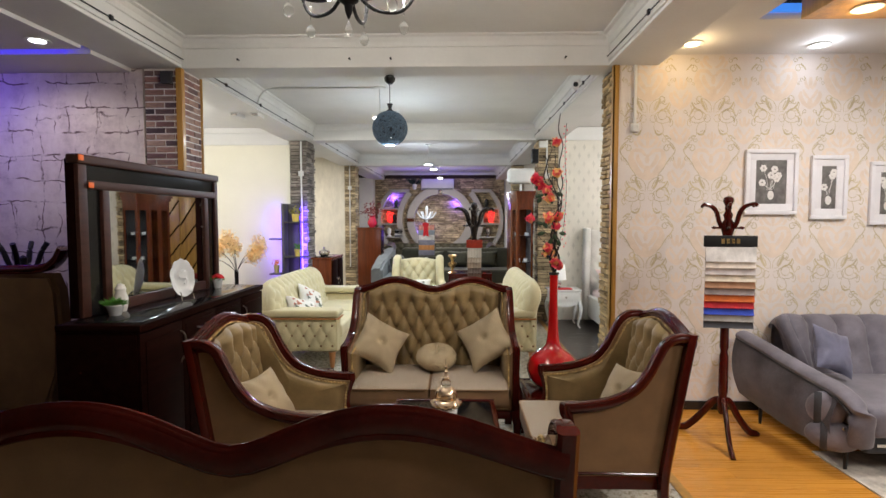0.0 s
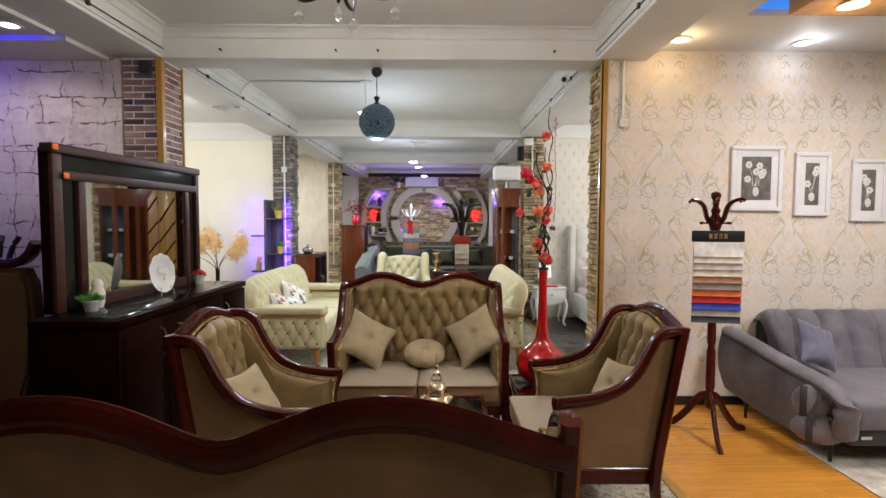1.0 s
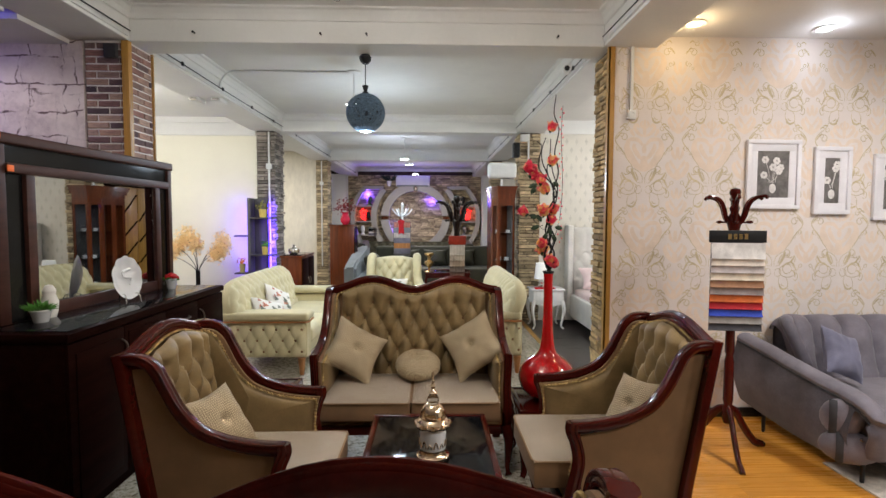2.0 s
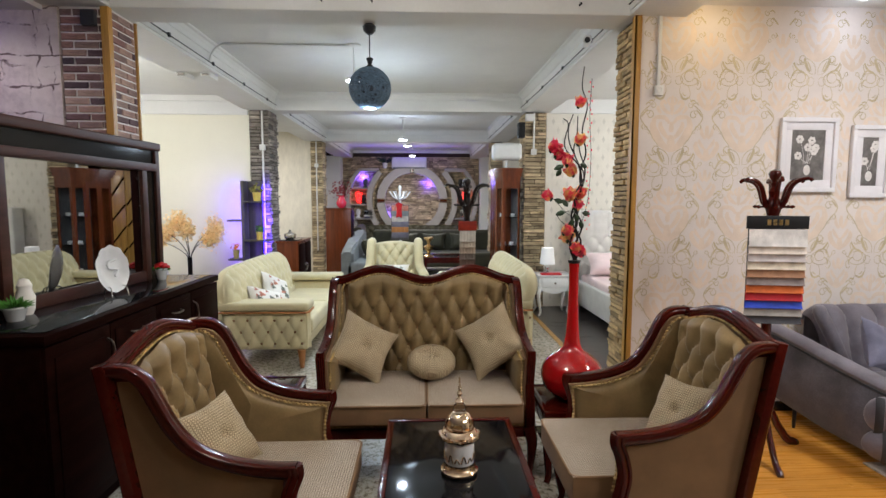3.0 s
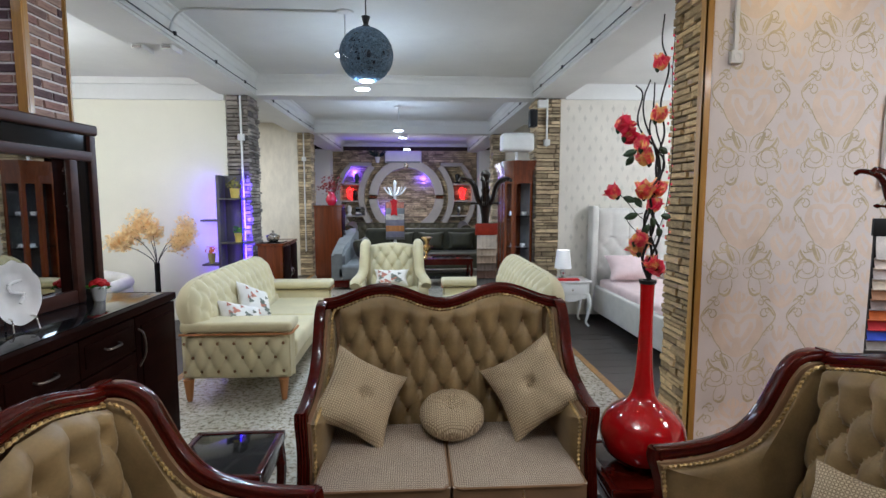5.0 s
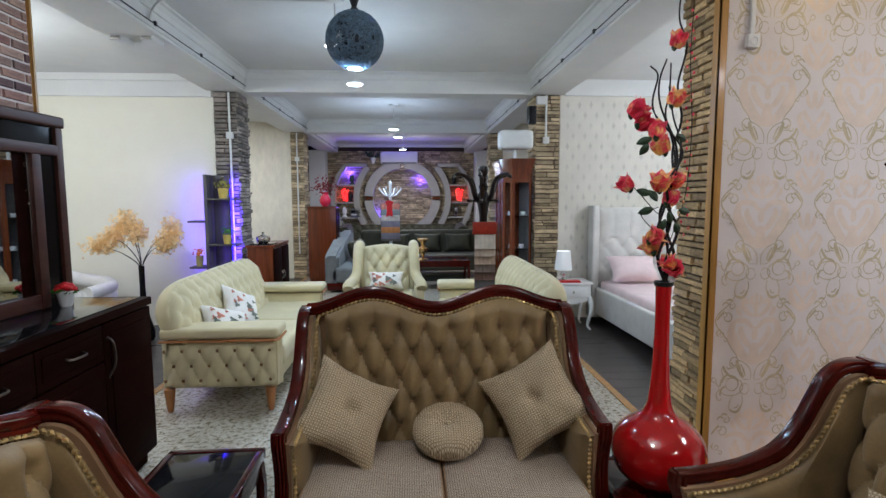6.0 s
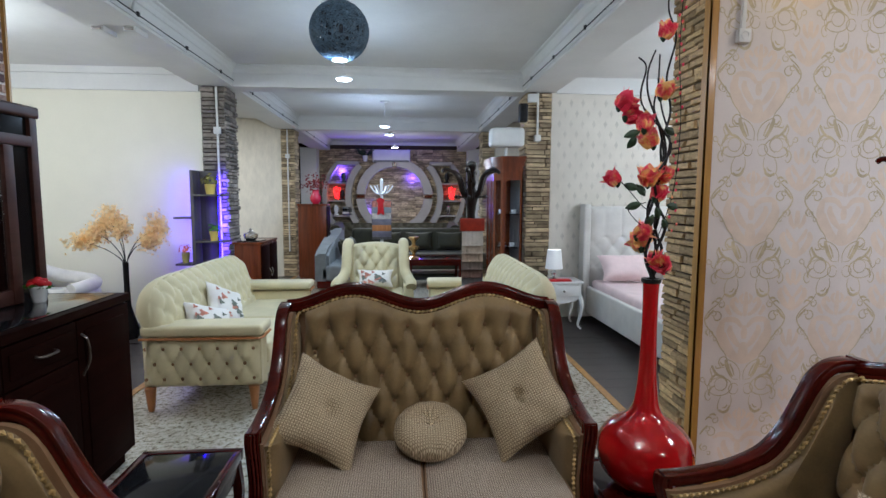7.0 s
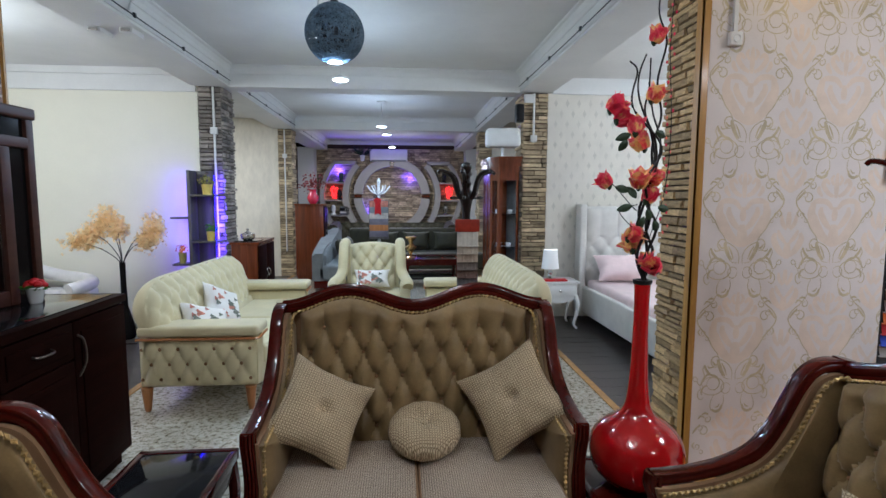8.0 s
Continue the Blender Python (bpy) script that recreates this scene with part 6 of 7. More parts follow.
# ---- display cabinet on the stone pillar ----
def vitrine():
    t = thing("display_cabinet", (1.265, 9.38, 0), "brown wooden display cabinet with glass doors and cups", "cabinet")
    t.scale = (0.66, 1.0, 1.0)
    plan = [(-0.26, 0.52), (-0.26, 0.25), (-0.26, -0.02), (-0.13, -0.20), (0.25, -0.20), (0.25, 0.52)]
    for z0, z1, k in ((0.0, 0.08, 1.0), (0.08, 0.14, 0.96), (1.86, 1.92, 0.97), (1.92, 1.97, 1.04), (1.97, 2.01, 1.10), (2.01, 2.04, 1.14)):
        part("cornice" if z0 > 1 else "plinth", polygon_prism([(a * k, b * k) for a, b in plan], "z", z0, z1, 0.005), BROWN_WOOD, t)
    part("back", box(-0.25, 0.24, 0.475, 0.498, 0.14, 1.86), BROWN_WOOD, t)
    part("mirror_back", box(0.215, 0.222, -0.16, 0.46, 0.2, 1.8), GREY_DARK, t, "dark lining")
    for (a, b), (c, d) in zip(plan[:-1], plan[1:]):
        L = math.hypot(c - a, d - b)
        m = Matrix.Translation((a * 0.96, b * 0.96, 0)) @ Matrix.Rotation(math.atan2(d - b, c - a), 4, "Z")
        L *= 0.96
        door = part("door", boxes((0, 0.05, -0.0, 0.022, 0.14, 1.86), (L - 0.05, L, 0.0, 0.022, 0.14, 1.86), (0.05, L - 0.05, 0, 0.022, 0.14, 0.24), (0.05, L - 0.05, 0, 0.022, 1.76, 1.86)), BROWN_WOOD, t, "", False, m)
        g = part("pane", box(0.05, L - 0.05, 0.008, 0.012, 0.24, 1.76), GLASS, door, "clear glass pane", False)
        g.visible_shadow = False
    for z in (0.55, 0.95, 1.35):
        part("shelf", polygon_prism([(a * 0.9, b * 0.9) for a, b in plan], "z", z, z + 0.008), GLASS, t, "glass shelf", False)
    return t


vitrine()
for i, (x, y, z) in enumerate(((1.32, 9.28, 0.96), (1.21, 9.32, 0.96), (1.34, 9.30, 1.36), (1.20, 9.36, 1.36), (1.32, 9.28, 0.56), (1.21, 9.30, 0.56))):
    c = thing("cup", (x, y, z), "white porcelain cup on a saucer in the display cabinet", "cup", "cups in the cabinet")
    part("bowl", lathe([(0.02, 0.008), (0.03, 0.02), (0.036, 0.05), (0.033, 0.05), (0.026, 0.02), (0.004, 0.012)], 14), PORCELAIN, c)
    part("saucer", lathe([(0.02, 0), (0.05, 0.008), (0.05, 0.011), (0.02, 0.006)], 16), PORCELAIN, c)
ll = thing("table_lamp", (1.26, 9.42, 2.04), "white table lamp with a rounded drum shade on the cabinet", "table lamp")
part("base", lathe([(0.06, 0), (0.06, 0.012), (0.018, 0.02), (0.018, 0.14)], 16), WHITE_LACQUER, ll)
part("shade", box(-0.205, 0.205, -0.12, 0.12, 0.125, 0.355, 0.055, 4), WHITE_PLASTIC, ll, "white rounded shade")
sp = thing("loudspeaker", (1.49, 9.585, 2.60), "small black wall loudspeaker", "loudspeaker")
part("case", box(-0.05, 0.05, -0.10, 0.02, -0.11, 0.11, 0.012), BLACK, sp)
part("grille", box(-0.042, 0.042, -0.106, -0.10, -0.10, 0.10, 0.004), BLACK_METAL, sp)

wd = thing("wardrobe", (2.35, 11.9, 0), "dark wardrobe with golden doors and a crossed lattice", "wardrobe")
part("body", box(-0.28, 0.3, -0.9, 0.9, 0, 2.2, 0.01), ESPRESSO, wd)
for k in range(3):
    y0 = -0.88 + 0.59 * k
    d = part("door", box(-0.30, -0.28, y0, y0 + 0.57, 0.06, 2.14, 0.004), TRIM_WOOD, wd)
    for z0, z1 in ((0.2, 0.7), (0.7, 1.1), (1.1, 1.5), (1.5, 2.0)):
        part("lattice_bar", tube([(-0.305, y0 + 0.02, z0), (-0.305, y0 + 0.55, z1)], 0.02, 4, None, 1), ESPRESSO, d)

coat_stand("coat_stand", 0.435, 6.37, "dark coat stand hung with grey, brown and red upholstery samples", mat("near_black_wood", (0.012, 0.007, 0.006), 0.3, 0, 0.3, 8, 60, 0.05, 0.4),
           [("pale grey", (0.52, 0.49, 0.42)), ("beige", (0.42, 0.36, 0.28)), ("tan", (0.34, 0.27, 0.20)), ("dark taupe", (0.14, 0.11, 0.09)), ("brown", (0.12, 0.07, 0.05)), ("slate", (0.10, 0.10, 0.10)), ("crimson", (0.30, 0.015, 0.02)), ("dark red", (0.20, 0.01, 0.015)), ("ash", (0.25, 0.24, 0.23))], mat("orange_red_card", (0.30, 0.025, 0.008), 0.5, 0, 0.3, 20, 90, 0.03), 0, 1.0, 0, (0.0, -0.045, 1.415, 0.145))

# ---- left bay: shelf, dried flowers, bench ----
sh = thing("corner_shelf", (-2.30, 9.45, 0), "tall grey wooden shelf with offset boards and violet light", "shelf")
part("side", box(-0.165, -0.13, -0.12, 0.12, 0.05, 1.86, 0.003), GREY_WOOD, sh)
part("back", box(-0.13, 0.06, 0.09, 0.115, 0.05, 1.86, 0.002), GREY_WOOD, sh)
part("foot", box(-0.18, 0.08, -0.12, 0.12, 0.0, 0.05, 0.003), GREY_WOOD, sh)
for z in (1.58, 1.035, 0.45):
    part("board", box(-0.13, 0.21, -0.12, 0.09, z - 0.022, z, 0.003), GREY_WOOD, sh)
for z in (1.315, 0.765):
    part("board", box(-0.37, -0.165, -0.11, 0.10, z - 0.022, z, 0.003), GREY_WOOD, sh)
part("light_strip", box(0.085, 0.10, 0.06, 0.075, 0.3, 1.80), LED_VIOLET, sh, "glowing violet light strip")


def shelf_plant(at, color, flower, r, label, height):
    t = thing("potted_plant", at, label, "plant")
    part("pot", lathe([(r * 0.75, 0), (r, height), (r * 0.9, height), (r * 0.8, height - 0.01)], 16), mat("yellow_pot", color, 0.45, 0, 0.15, 9, 60, 0.03), t)
    rnd = random.Random(int(at[2] * 100))
    bm = bmesh.new()
    for _ in range(46):
        q, el, l = rnd.uniform(0, 6.28), rnd.uniform(-0.2, 1.4), rnd.uniform(0.6, 1.9) * r
        d = Vector((math.cos(q) * math.cos(el), math.sin(q) * math.cos(el), math.sin(el)))
        o = Vector((0, 0, height + r * 0.4)) + d * l
        s = d.orthogonal().normalized() * r * 0.35
        e = d.cross(s).normalized() * r * 0.3
        bm.faces.new([bm.verts.new(o + s), bm.verts.new(o + e), bm.verts.new(o - s), bm.verts.new(o - e)])
    tagged(part("foliage", bm, flower, t, "", False), kind="stuff")


MOSS = mat("dried_yellow_bloom", (0.28, 0.26, 0.06), 0.8, 0, 0.4, 20, 90, 0.1)
ORANGE_BLOOM = mat("orange_bloom", (0.75, 0.22, 0.02), 0.7, 0, 0.3, 20, 90, 0.1)
shelf_plant((-2.26, 9.40, 1.58), (0.62, 0.47, 0.12), MOSS, 0.062, "dried yellow flowers in a yellow pot on the shelf", 0.12)
shelf_plant((-2.23, 9.38, 1.035), (0.62, 0.47, 0.12), GRASS, 0.05, "green plant in a yellow pot on the shelf", 0.11)
shelf_plant((-2.58, 9.42, 0.765), (0.45, 0.40, 0.12), ORANGE_BLOOM, 0.045, "small orange flowers in a patterned vase on the shelf", 0.13)


def dried_flowers():
    t = thing("floor_vase", (-3.0, 8.9, 0), "tall slim black floor vase", "vase")
    part("body", lathe([(0.08, 0), (0.10, 0.03), (0.10, 0.12), (0.06, 0.26), (0.035, 0.36), (0.028, 0.6), (0.030, 0.84), (0.022, 0.84)], 24), BLACK_GLOSS, t)
    f = thing("dried_flowers", (-3.0, 8.9, 0.80), "peach-coloured dried blossom sprays on dark twigs", "flowers")
    rnd = random.Random(11)
    for k, (dx, dz, rx, rz) in enumerate(((-0.42, 0.26, 0.17, 0.10), (-0.14, 0.50, 0.16, 0.17), (0.34, 0.40, 0.13, 0.19), (-0.28, 0.36, 0.13, 0.12), (0.26, 0.28, 0.12, 0.12), (-0.02, 0.40, 0.10, 0.12))):
        part("twig", tube([(0, 0, 0), (dx * 0.15, 0, dz * 0.35), (dx * 0.5, -0.02, dz * 0.75), (dx, 0, dz)], 0.006, 6, None, 5, lambda q: 1 - 0.5 * q), TWIG, f)
        bm = bmesh.new()
        for _ in range(340):
            a = Vector((rnd.gauss(0, 0.42) * rx, rnd.gauss(0, 0.4) * 0.12, rnd.gauss(0, 0.42) * rz))
            o = Vector((dx, 0, dz)) + a
            q = rnd.uniform(0, 6.28)
            n = Vector((rnd.gauss(0, 1), rnd.gauss(0, 1), rnd.gauss(0, 1))).normalized()
            s, e = n.orthogonal().normalized() * 0.024, n.cross(n.orthogonal().normalized()) * 0.019
            bm.faces.new([bm.verts.new(o + s), bm.verts.new(o + e), bm.verts.new(o - s * 0.8 + n * 0.006), bm.verts.new(o - e)])
        tagged(part("blossom_spray", bm, PEACH, f, "peach blossom spray", False), kind="stuff")


dried_flowers()
WHITE_SATIN = mat("white_satin", (0.72, 0.70, 0.68), 0.5, 0, 0.1, 6, 90, 0.05)
bn = thing("white_bench", (-4.15, 9.1, 0), "white tufted chaise with rolled ends against the cream wall", "bench")
part("seat", box(-0.8, 0.62, -0.30, 0.30, 0.28, 0.50, 0.05, 4), WHITE_SATIN, bn)
part("back", sweep(smooth_path([(-0.85, 0.26, 0.92), (-0.5, 0.27, 0.86), (-0.15, 0.27, 0.74), (0.2, 0.26, 0.64), (0.5, 0.22, 0.60), (0.66, 0.08, 0.58), (0.68, -0.12, 0.57), (0.62, -0.28, 0.55)], 6), circle(0.072, 12), (0, 0, 1)), WHITE_SATIN, bn, "swept rolled white back rail")


def bench_side(u, v):
    x = -0.82 + 1.48 * u
    z = 0.20 + (0.36 + 0.30 * max(0.0, 0.42 - u)) * v
    rib = abs(math.sin(math.pi * x / 0.09)) ** 0.5
    return (x, -0.30 - 0.045 * rib * math.sin(math.pi * (0.1 + 0.8 * v)) + 0.30 * max(0.0, u - 0.82) ** 1.5 * 4, z)


part("ribbed_front", sheet(96, 8, bench_side, None, True), WHITE_SATIN, bn, "ribbed white satin front")
for x in (-0.7, 0.5):
    for y in (-0.22, 0.22):
        part("leg", lathe([(0.02, 0), (0.035, 0.28)], 10, (x, y, 0)), CHROME, bn)
cushion((-4.22, 9.02, 0.68), 12, -38, 20, 0.46, "white satin cushion on the white bench", WHITE_SATIN, False)
cushion((-4.62, 9.06, 0.74), -8, -30, 34, 0.46, "white satin cushion on the white bench", WHITE_SATIN, False)


def brown_cabinet(name, x0, x1, y0, y1, h, label):
    t = thing(name, ((x0 + x1) / 2, (y0 + y1) / 2, 0), label, "cabinet")
    a, b = (x1 - x0) / 2, (y1 - y0) / 2
    part("body", box(-a + 0.015, a - 0.015, -b + 0.02, b - 0.015, 0.06, h - 0.03, 0.004), BROWN_WOOD, t)
    part("plinth", box(-a + 0.03, a - 0.03, -b + 0.04, b - 0.03, 0, 0.06), BROWN_WOOD, t)
    part("top", box(-a, a, -b, b, h - 0.03, h, 0.006), BROWN_WOOD, t)
    for s in (-1, 1):
        y = min(s * 0.01, s * (b - 0.03))
        d = part("door", box(a - 0.017, a, y, y + b - 0.04, 0.08, h - 0.05, 0.004), ESPRESSO, t)
        part("handle", tube([(a, -s * -0.05, h * 0.55), (a + 0.025, s * 0.05, h * 0.6), (a, s * 0.05, h * 0.66)], 0.006, 6), CHROME, d)
    return t


brown_cabinet("low_cabinet", -2.0, -1.67, 9.3, 10.1, 1.02, "red-brown low cabinet with dark doors beside the stone pillar")
dish = thing("sugar_bowl", (-1.84, 9.5, 1.02), "dark lidded metal bowl on a tray on the low cabinet", "bowl")
part("tray", box(-0.12, 0.14, -0.15, 0.15, 0, 0.012, 0.004), BLACK_GLASS, dish)
part("bowl", lathe([(0.05, 0.012), (0.075, 0.03), (0.085, 0.07), (0.08, 0.09), (0.05, 0.10), (0.02, 0.115), (0.012, 0.13), (0.018, 0.145), (0.003, 0.155)], 20), CHROME, dish)
brown_cabinet("tall_cabinet", -1.98, -1.43, 12.9, 13.38, 1.435, "tall red-brown cabinet beside the rear pillar")
rv = thing("red_vase", (-1.66, 13.1, 1.435), "pink-red vase with dried red flowers on the tall cabinet", "vase")
part("body", lathe([(0.05, 0), (0.10, 0.06), (0.11, 0.12), (0.07, 0.20), (0.06, 0.24), (0.08, 0.27), (0.06, 0.27)], 20), RED_CERAMIC, rv)
bm = bmesh.new()
rnd = random.Random(3)
for _ in range(140):
    o = Vector((rnd.gauss(0, 0.12), rnd.gauss(0, 0.08), 0.38 + rnd.gauss(0, 0.08)))
    n = Vector((rnd.gauss(0, 1), rnd.gauss(0, 1), rnd.gauss(0, 1))).normalized()
    s, e = n.orthogonal().normalized() * 0.03, n.cross(n.orthogonal().normalized()) * 0.02
    bm.faces.new([bm.verts.new(o + s), bm.verts.new(o + e), bm.verts.new(o - s), bm.verts.new(o - e)])
tagged(part("dried_blooms", bm, mat("dusty_red_bloom", (0.28, 0.05, 0.05), 0.8, 0, 0.4, 20, 90, 0.1), rv, "", False), kind="stuff")

# ---- end bay: round shelf wall, dark sofas ----
wu = thing("wall_shelf_unit", (-0.245, 17.66, 0), "grey wall unit with a large round niche and curved side shelves", "shelf unit")
GREY_LAC = mat("warm_grey_lacquer", (0.40, 0.37, 0.34), 0.4, 0, 0.06, 6, 60, 0.03)


def arc_band(cx, cz, r0, r1, a0, a1, depth, n=28):
    bm = bmesh.new()
    ring = []
    for k in range(n + 1):
        q = radians(a0 + (a1 - a0) * k / n)
        c, s = math.cos(q), math.sin(q)
        ring.append([bm.verts.new((cx + r * c, y, cz + r * s)) for r, y in ((r0, 0.13), (r1, 0.13), (r1, 0.13 - depth), (r0, 0.13 - depth))])
    for a, b in zip(ring, ring[1:]):
        for i in range(4):
            bm.faces.new((a[i], a[(i + 1) % 4], b[(i + 1) % 4], b[i]))
    bm.faces.new(ring[0])
    bm.faces.new(ring[-1][::-1])
    return bm


for a0, a1 in ((4, 86), (94, 176), (184, 240), (300, 356)):
    part("round_band", arc_band(0, 1.60, 0.82, 1.06, a0, a1, 0.22), GREY_LAC, wu, "grey curved band")
for a0 in (88, 178, -2):
    part("band_joint", arc_band(0, 1.60, 0.84, 1.04, a0, a0 + 4, 0.20, 3), BROWN_WOOD, wu, "dark joint piece")
for s in (-1, 1):
    a0, a1 = (-35, 42) if s > 0 else (138, 215)
    part("inner_arc", arc_band(0, 1.60, 1.20, 1.36, a0, a1, 0.26), GREY_LAC, wu, "curved grey shelf side")
    part("outer_arc", arc_band(s * 0.62, 1.60, 1.24, 1.36, a0 * (1.08 if s > 0 else 1.0), a1, 0.26), GREY_LAC, wu, "curved grey shelf side")
    part("top_board", box(min(s * 0.98, s * 1.60), max(s * 0.98, s * 1.60), -0.13, 0.13, 2.46, 2.56, 0.004), GREY_LAC, wu)
    for z in (1.98, 1.50, 1.08):
        part("shelf_board", box(min(s * 1.25, s * 1.92), max(s * 1.25, s * 1.92), -0.10, 0.13, z - 0.045, z, 0.004), GREY_LAC, wu)
    v = thing("red_lamp", (-0.245 + s * 1.60, 17.66, 1.50), "glowing red bead lamp in the shelf niche", "lamp")
    bm = bmesh.new()
    for k in range(16):
        blob(bm, (0.09 * math.cos(k * 2.4) * (0.4 + 0.04 * k), 0.04 * math.sin(k * 2.4), 0.05 + 0.02 * k), 0.03, 1, 1, 1, 7, 4)
    part("beads", bm, LED_RED, v)
for sx, z, m in ((-1.62, 1.08, PORCELAIN), (-1.4, 1.98, LEAF), (1.45, 1.98, BLACK), (-1.45, 1.50, BLACK), (1.5, 1.08, CHROME)):
    o = thing("ornament", (-0.245 + sx, 17.62, z), "small ornament on the wall unit", "ornament", "ornaments on the wall unit")
    part("figure", lathe([(0.07, 0), (0.08, 0.02), (0.04, 0.06), (0.07, 0.15), (0.06, 0.24), (0.02, 0.28)], 14), m, o)
for k in range(5):
    bmk = box(-0.13, 0.13, -0.09, 0.05, 0, 0.045, 0.004)
    tagged(part("book", bmk, (BLUE_VELVET, PAPER_WHITE, GREY_DARK, BLACK_GLOSS, PALE_GREY)[k], None, "", True, pose(-1.55, 17.62, 1.081 + k * 0.047)), "thick sample book stacked on the wall unit", "book", "stack of sample books")
ac = thing("air_conditioner", (-0.33, 17.68, 2.72), "white wall-mounted air conditioner", "air conditioner")
part("case", box(-0.52, 0.52, -0.12, 0.11, -0.17, 0.17, 0.04, 3), WHITE_PLASTIC, ac)
part("flap", box(-0.48, 0.48, -0.125, -0.10, -0.165, -0.12, 0.005), PALE_GREY, ac)
pl = thing("potted_plant", (-1.05, 17.6, 2.56), "dark plant in a white pot on top of the wall unit", "plant")
part("pot", lathe([(0.05, 0), (0.08, 0.16), (0.07, 0.16)], 14), WHITE_LACQUER, pl)
bm = bmesh.new()
for k in range(24):
    q, el = k * 2.4, 0.4 + 0.05 * (k % 9)
    d = Vector((math.cos(q) * math.cos(el), math.sin(q) * math.cos(el), math.sin(el)))
    s = d.orthogonal().normalized() * 0.02
    o = Vector((0, 0, 0.14))
    bm.faces.new([bm.verts.new(o), bm.verts.new(o + d * 0.2 + s), bm.verts.new(o + d * 0.4), bm.verts.new(o + d * 0.2 - s)])
tagged(part("leaves", bm, LEAF, pl, "", False), kind="stuff")

ds = thing("green_sofa", (0.22, 13.5, 0), "dark green velvet corner sofa with loose back cushions", "sofa")
part("seat", box(-1.3, 1.45, -0.35, 0.55, 0.15, 0.46, 0.06, 4), GREEN_VELVET, ds)
part("back", box(-1.3, 1.45, 0.45, 0.70, 0.15, 0.92, 0.08, 4), GREEN_VELVET, ds)
for x in (-0.55, 0.1, 0.75):
    part("back_cushion", pillow(0.62, 0.44, 0.24, 12), GREEN_VELVET, ds, "ribbed dark green cushion", True, pose(x, 0.36, 0.66, -14, 0, 0))
part("chaise", box(-1.62, -0.95, -1.75, 0.5, 0.15, 0.42, 0.06, 4), PALE_GREY, ds, "pale grey chaise")
part("chaise_arm", polygon_prism([(-1.75, 0.1), (0.6, 0.1), (0.6, 0.92), (0.2, 0.90), (-0.7, 0.80), (-1.5, 0.70), (-1.75, 0.62)], "x", -1.70, -1.46, 0.05), PALE_GREY, ds, "pale grey sloping arm")
part("chaise_cushion", pillow(0.8, 0.42, 0.26, 12), GREEN_VELVET, ds, "dark cushion", True, pose(-1.26, -0.6, 0.62, -18, 0, 80))
part("chaise_plinth", box(-1.66, -0.9, -1.78, 0.5, 0.04, 0.16, 0.01), MAHOGANY, ds)
for x in (-1.6, 1.38):
    part("leg", lathe([(0.03, 0), (0.03, 0.16)], 8, (x, 0.5, 0)), BLACK, ds)
ft = low_table("coffee_table", 0.1, 1.0, 11.9, 12.6, 0.50, "red-brown coffee table before the green sofa")
fg = thing("gold_figurine", (0.18, 12.1, 0.50), "gold ornamental stand on the coffee table", "ornament")
part("figure", lathe([(0.10, 0), (0.10, 0.015), (0.02, 0.04), (0.03, 0.10), (0.09, 0.16), (0.10, 0.20), (0.03, 0.24), (0.04, 0.30), (0.10, 0.36), (0.09, 0.38), (0.01, 0.36)], 18), GOLD, fg)
g2 = thing("tufted_sofa", (-0.2, 16.6, 0), "dark green tufted sofa before the wall unit", "sofa")


def gback(u, v):
    x, z = -1.5 + 3.0 * u, 0.35 + 0.55 * v
    return (x, 0.2 + 0.1 * v - 0.08 * tuft(x, z - 0.8, 0.22, 0.25) + 0.2 * max(0, v - 0.8), z)


part("backrest", sheet(110, 24, gback, None, True), GREEN_VELVET, g2, "tufted green back")
part("seat", box(-1.5, 1.5, -0.5, 0.3, 0.12, 0.45, 0.06, 3), GREEN_VELVET, g2)
for s in (-1, 1):
    part("arm", sweep([Vector((s * 1.5, -0.5, 0.72)), Vector((s * 1.5, 0.4, 0.78))], circle(0.16, 14), (0, 0, 1)), GREEN_VELVET, g2)
    part("arm_base", box(min(s * 1.38, s * 1.60), max(s * 1.38, s * 1.60), -0.45, 0.35, 0.0, 0.66, 0.03), GREEN_VELVET, g2)
ws = thing("white_coat_stand", (-0.42, 13.2, 0), "white coat stand hung with cloth samples and a red bow", "coat stand")
part("post", lathe([(0.16, 0), (0.16, 0.02), (0.03, 0.05), (0.03, 1.6), (0.035, 1.66), (0.028, 1.82), (0.038, 1.87), (0.022, 1.91), (0.004, 1.93)], 14), WHITE_LACQUER, ws)
for k in range(6):
    q = radians(60 * k + 10)
    c, s = math.cos(q), math.sin(q)
    part("hook", tube([(0.02 * c, 0.02 * s, 1.62), (0.12 * c, 0.12 * s, 1.66), (0.19 * c, 0.19 * s, 1.74), (0.22 * c, 0.22 * s, 1.79)], 0.015, 8), WHITE_LACQUER, ws, "white curved hook")
sb = part("sample_board", box(-0.19, 0.19, -0.07, -0.05, 0.75, 1.50, 0.003), GREY_WOOD, ws, "grey sample board")
for k, m in enumerate((FLORAL_RED, PALE_GREY, RUG, GREY_VELVET, LEG_WOOD, GREY_VELVET)):
    part("cloth_sample", box(-0.18, 0.18, -0.086 + 0.002 * k, -0.070, 1.375 - 0.115 * k, 1.49 - 0.115 * k, 0.004), m, sb)
part("bow", polygon_prism([(-0.10, 1.52), (-0.02, 1.56), (0.06, 1.52), (0.03, 1.44), (0.05, 1.22), (-0.02, 1.26), (-0.08, 1.22), (-0.06, 1.44)], "y", -0.105, -0.090, 0.004), ROSE_RED, ws, "red ribbon bow")

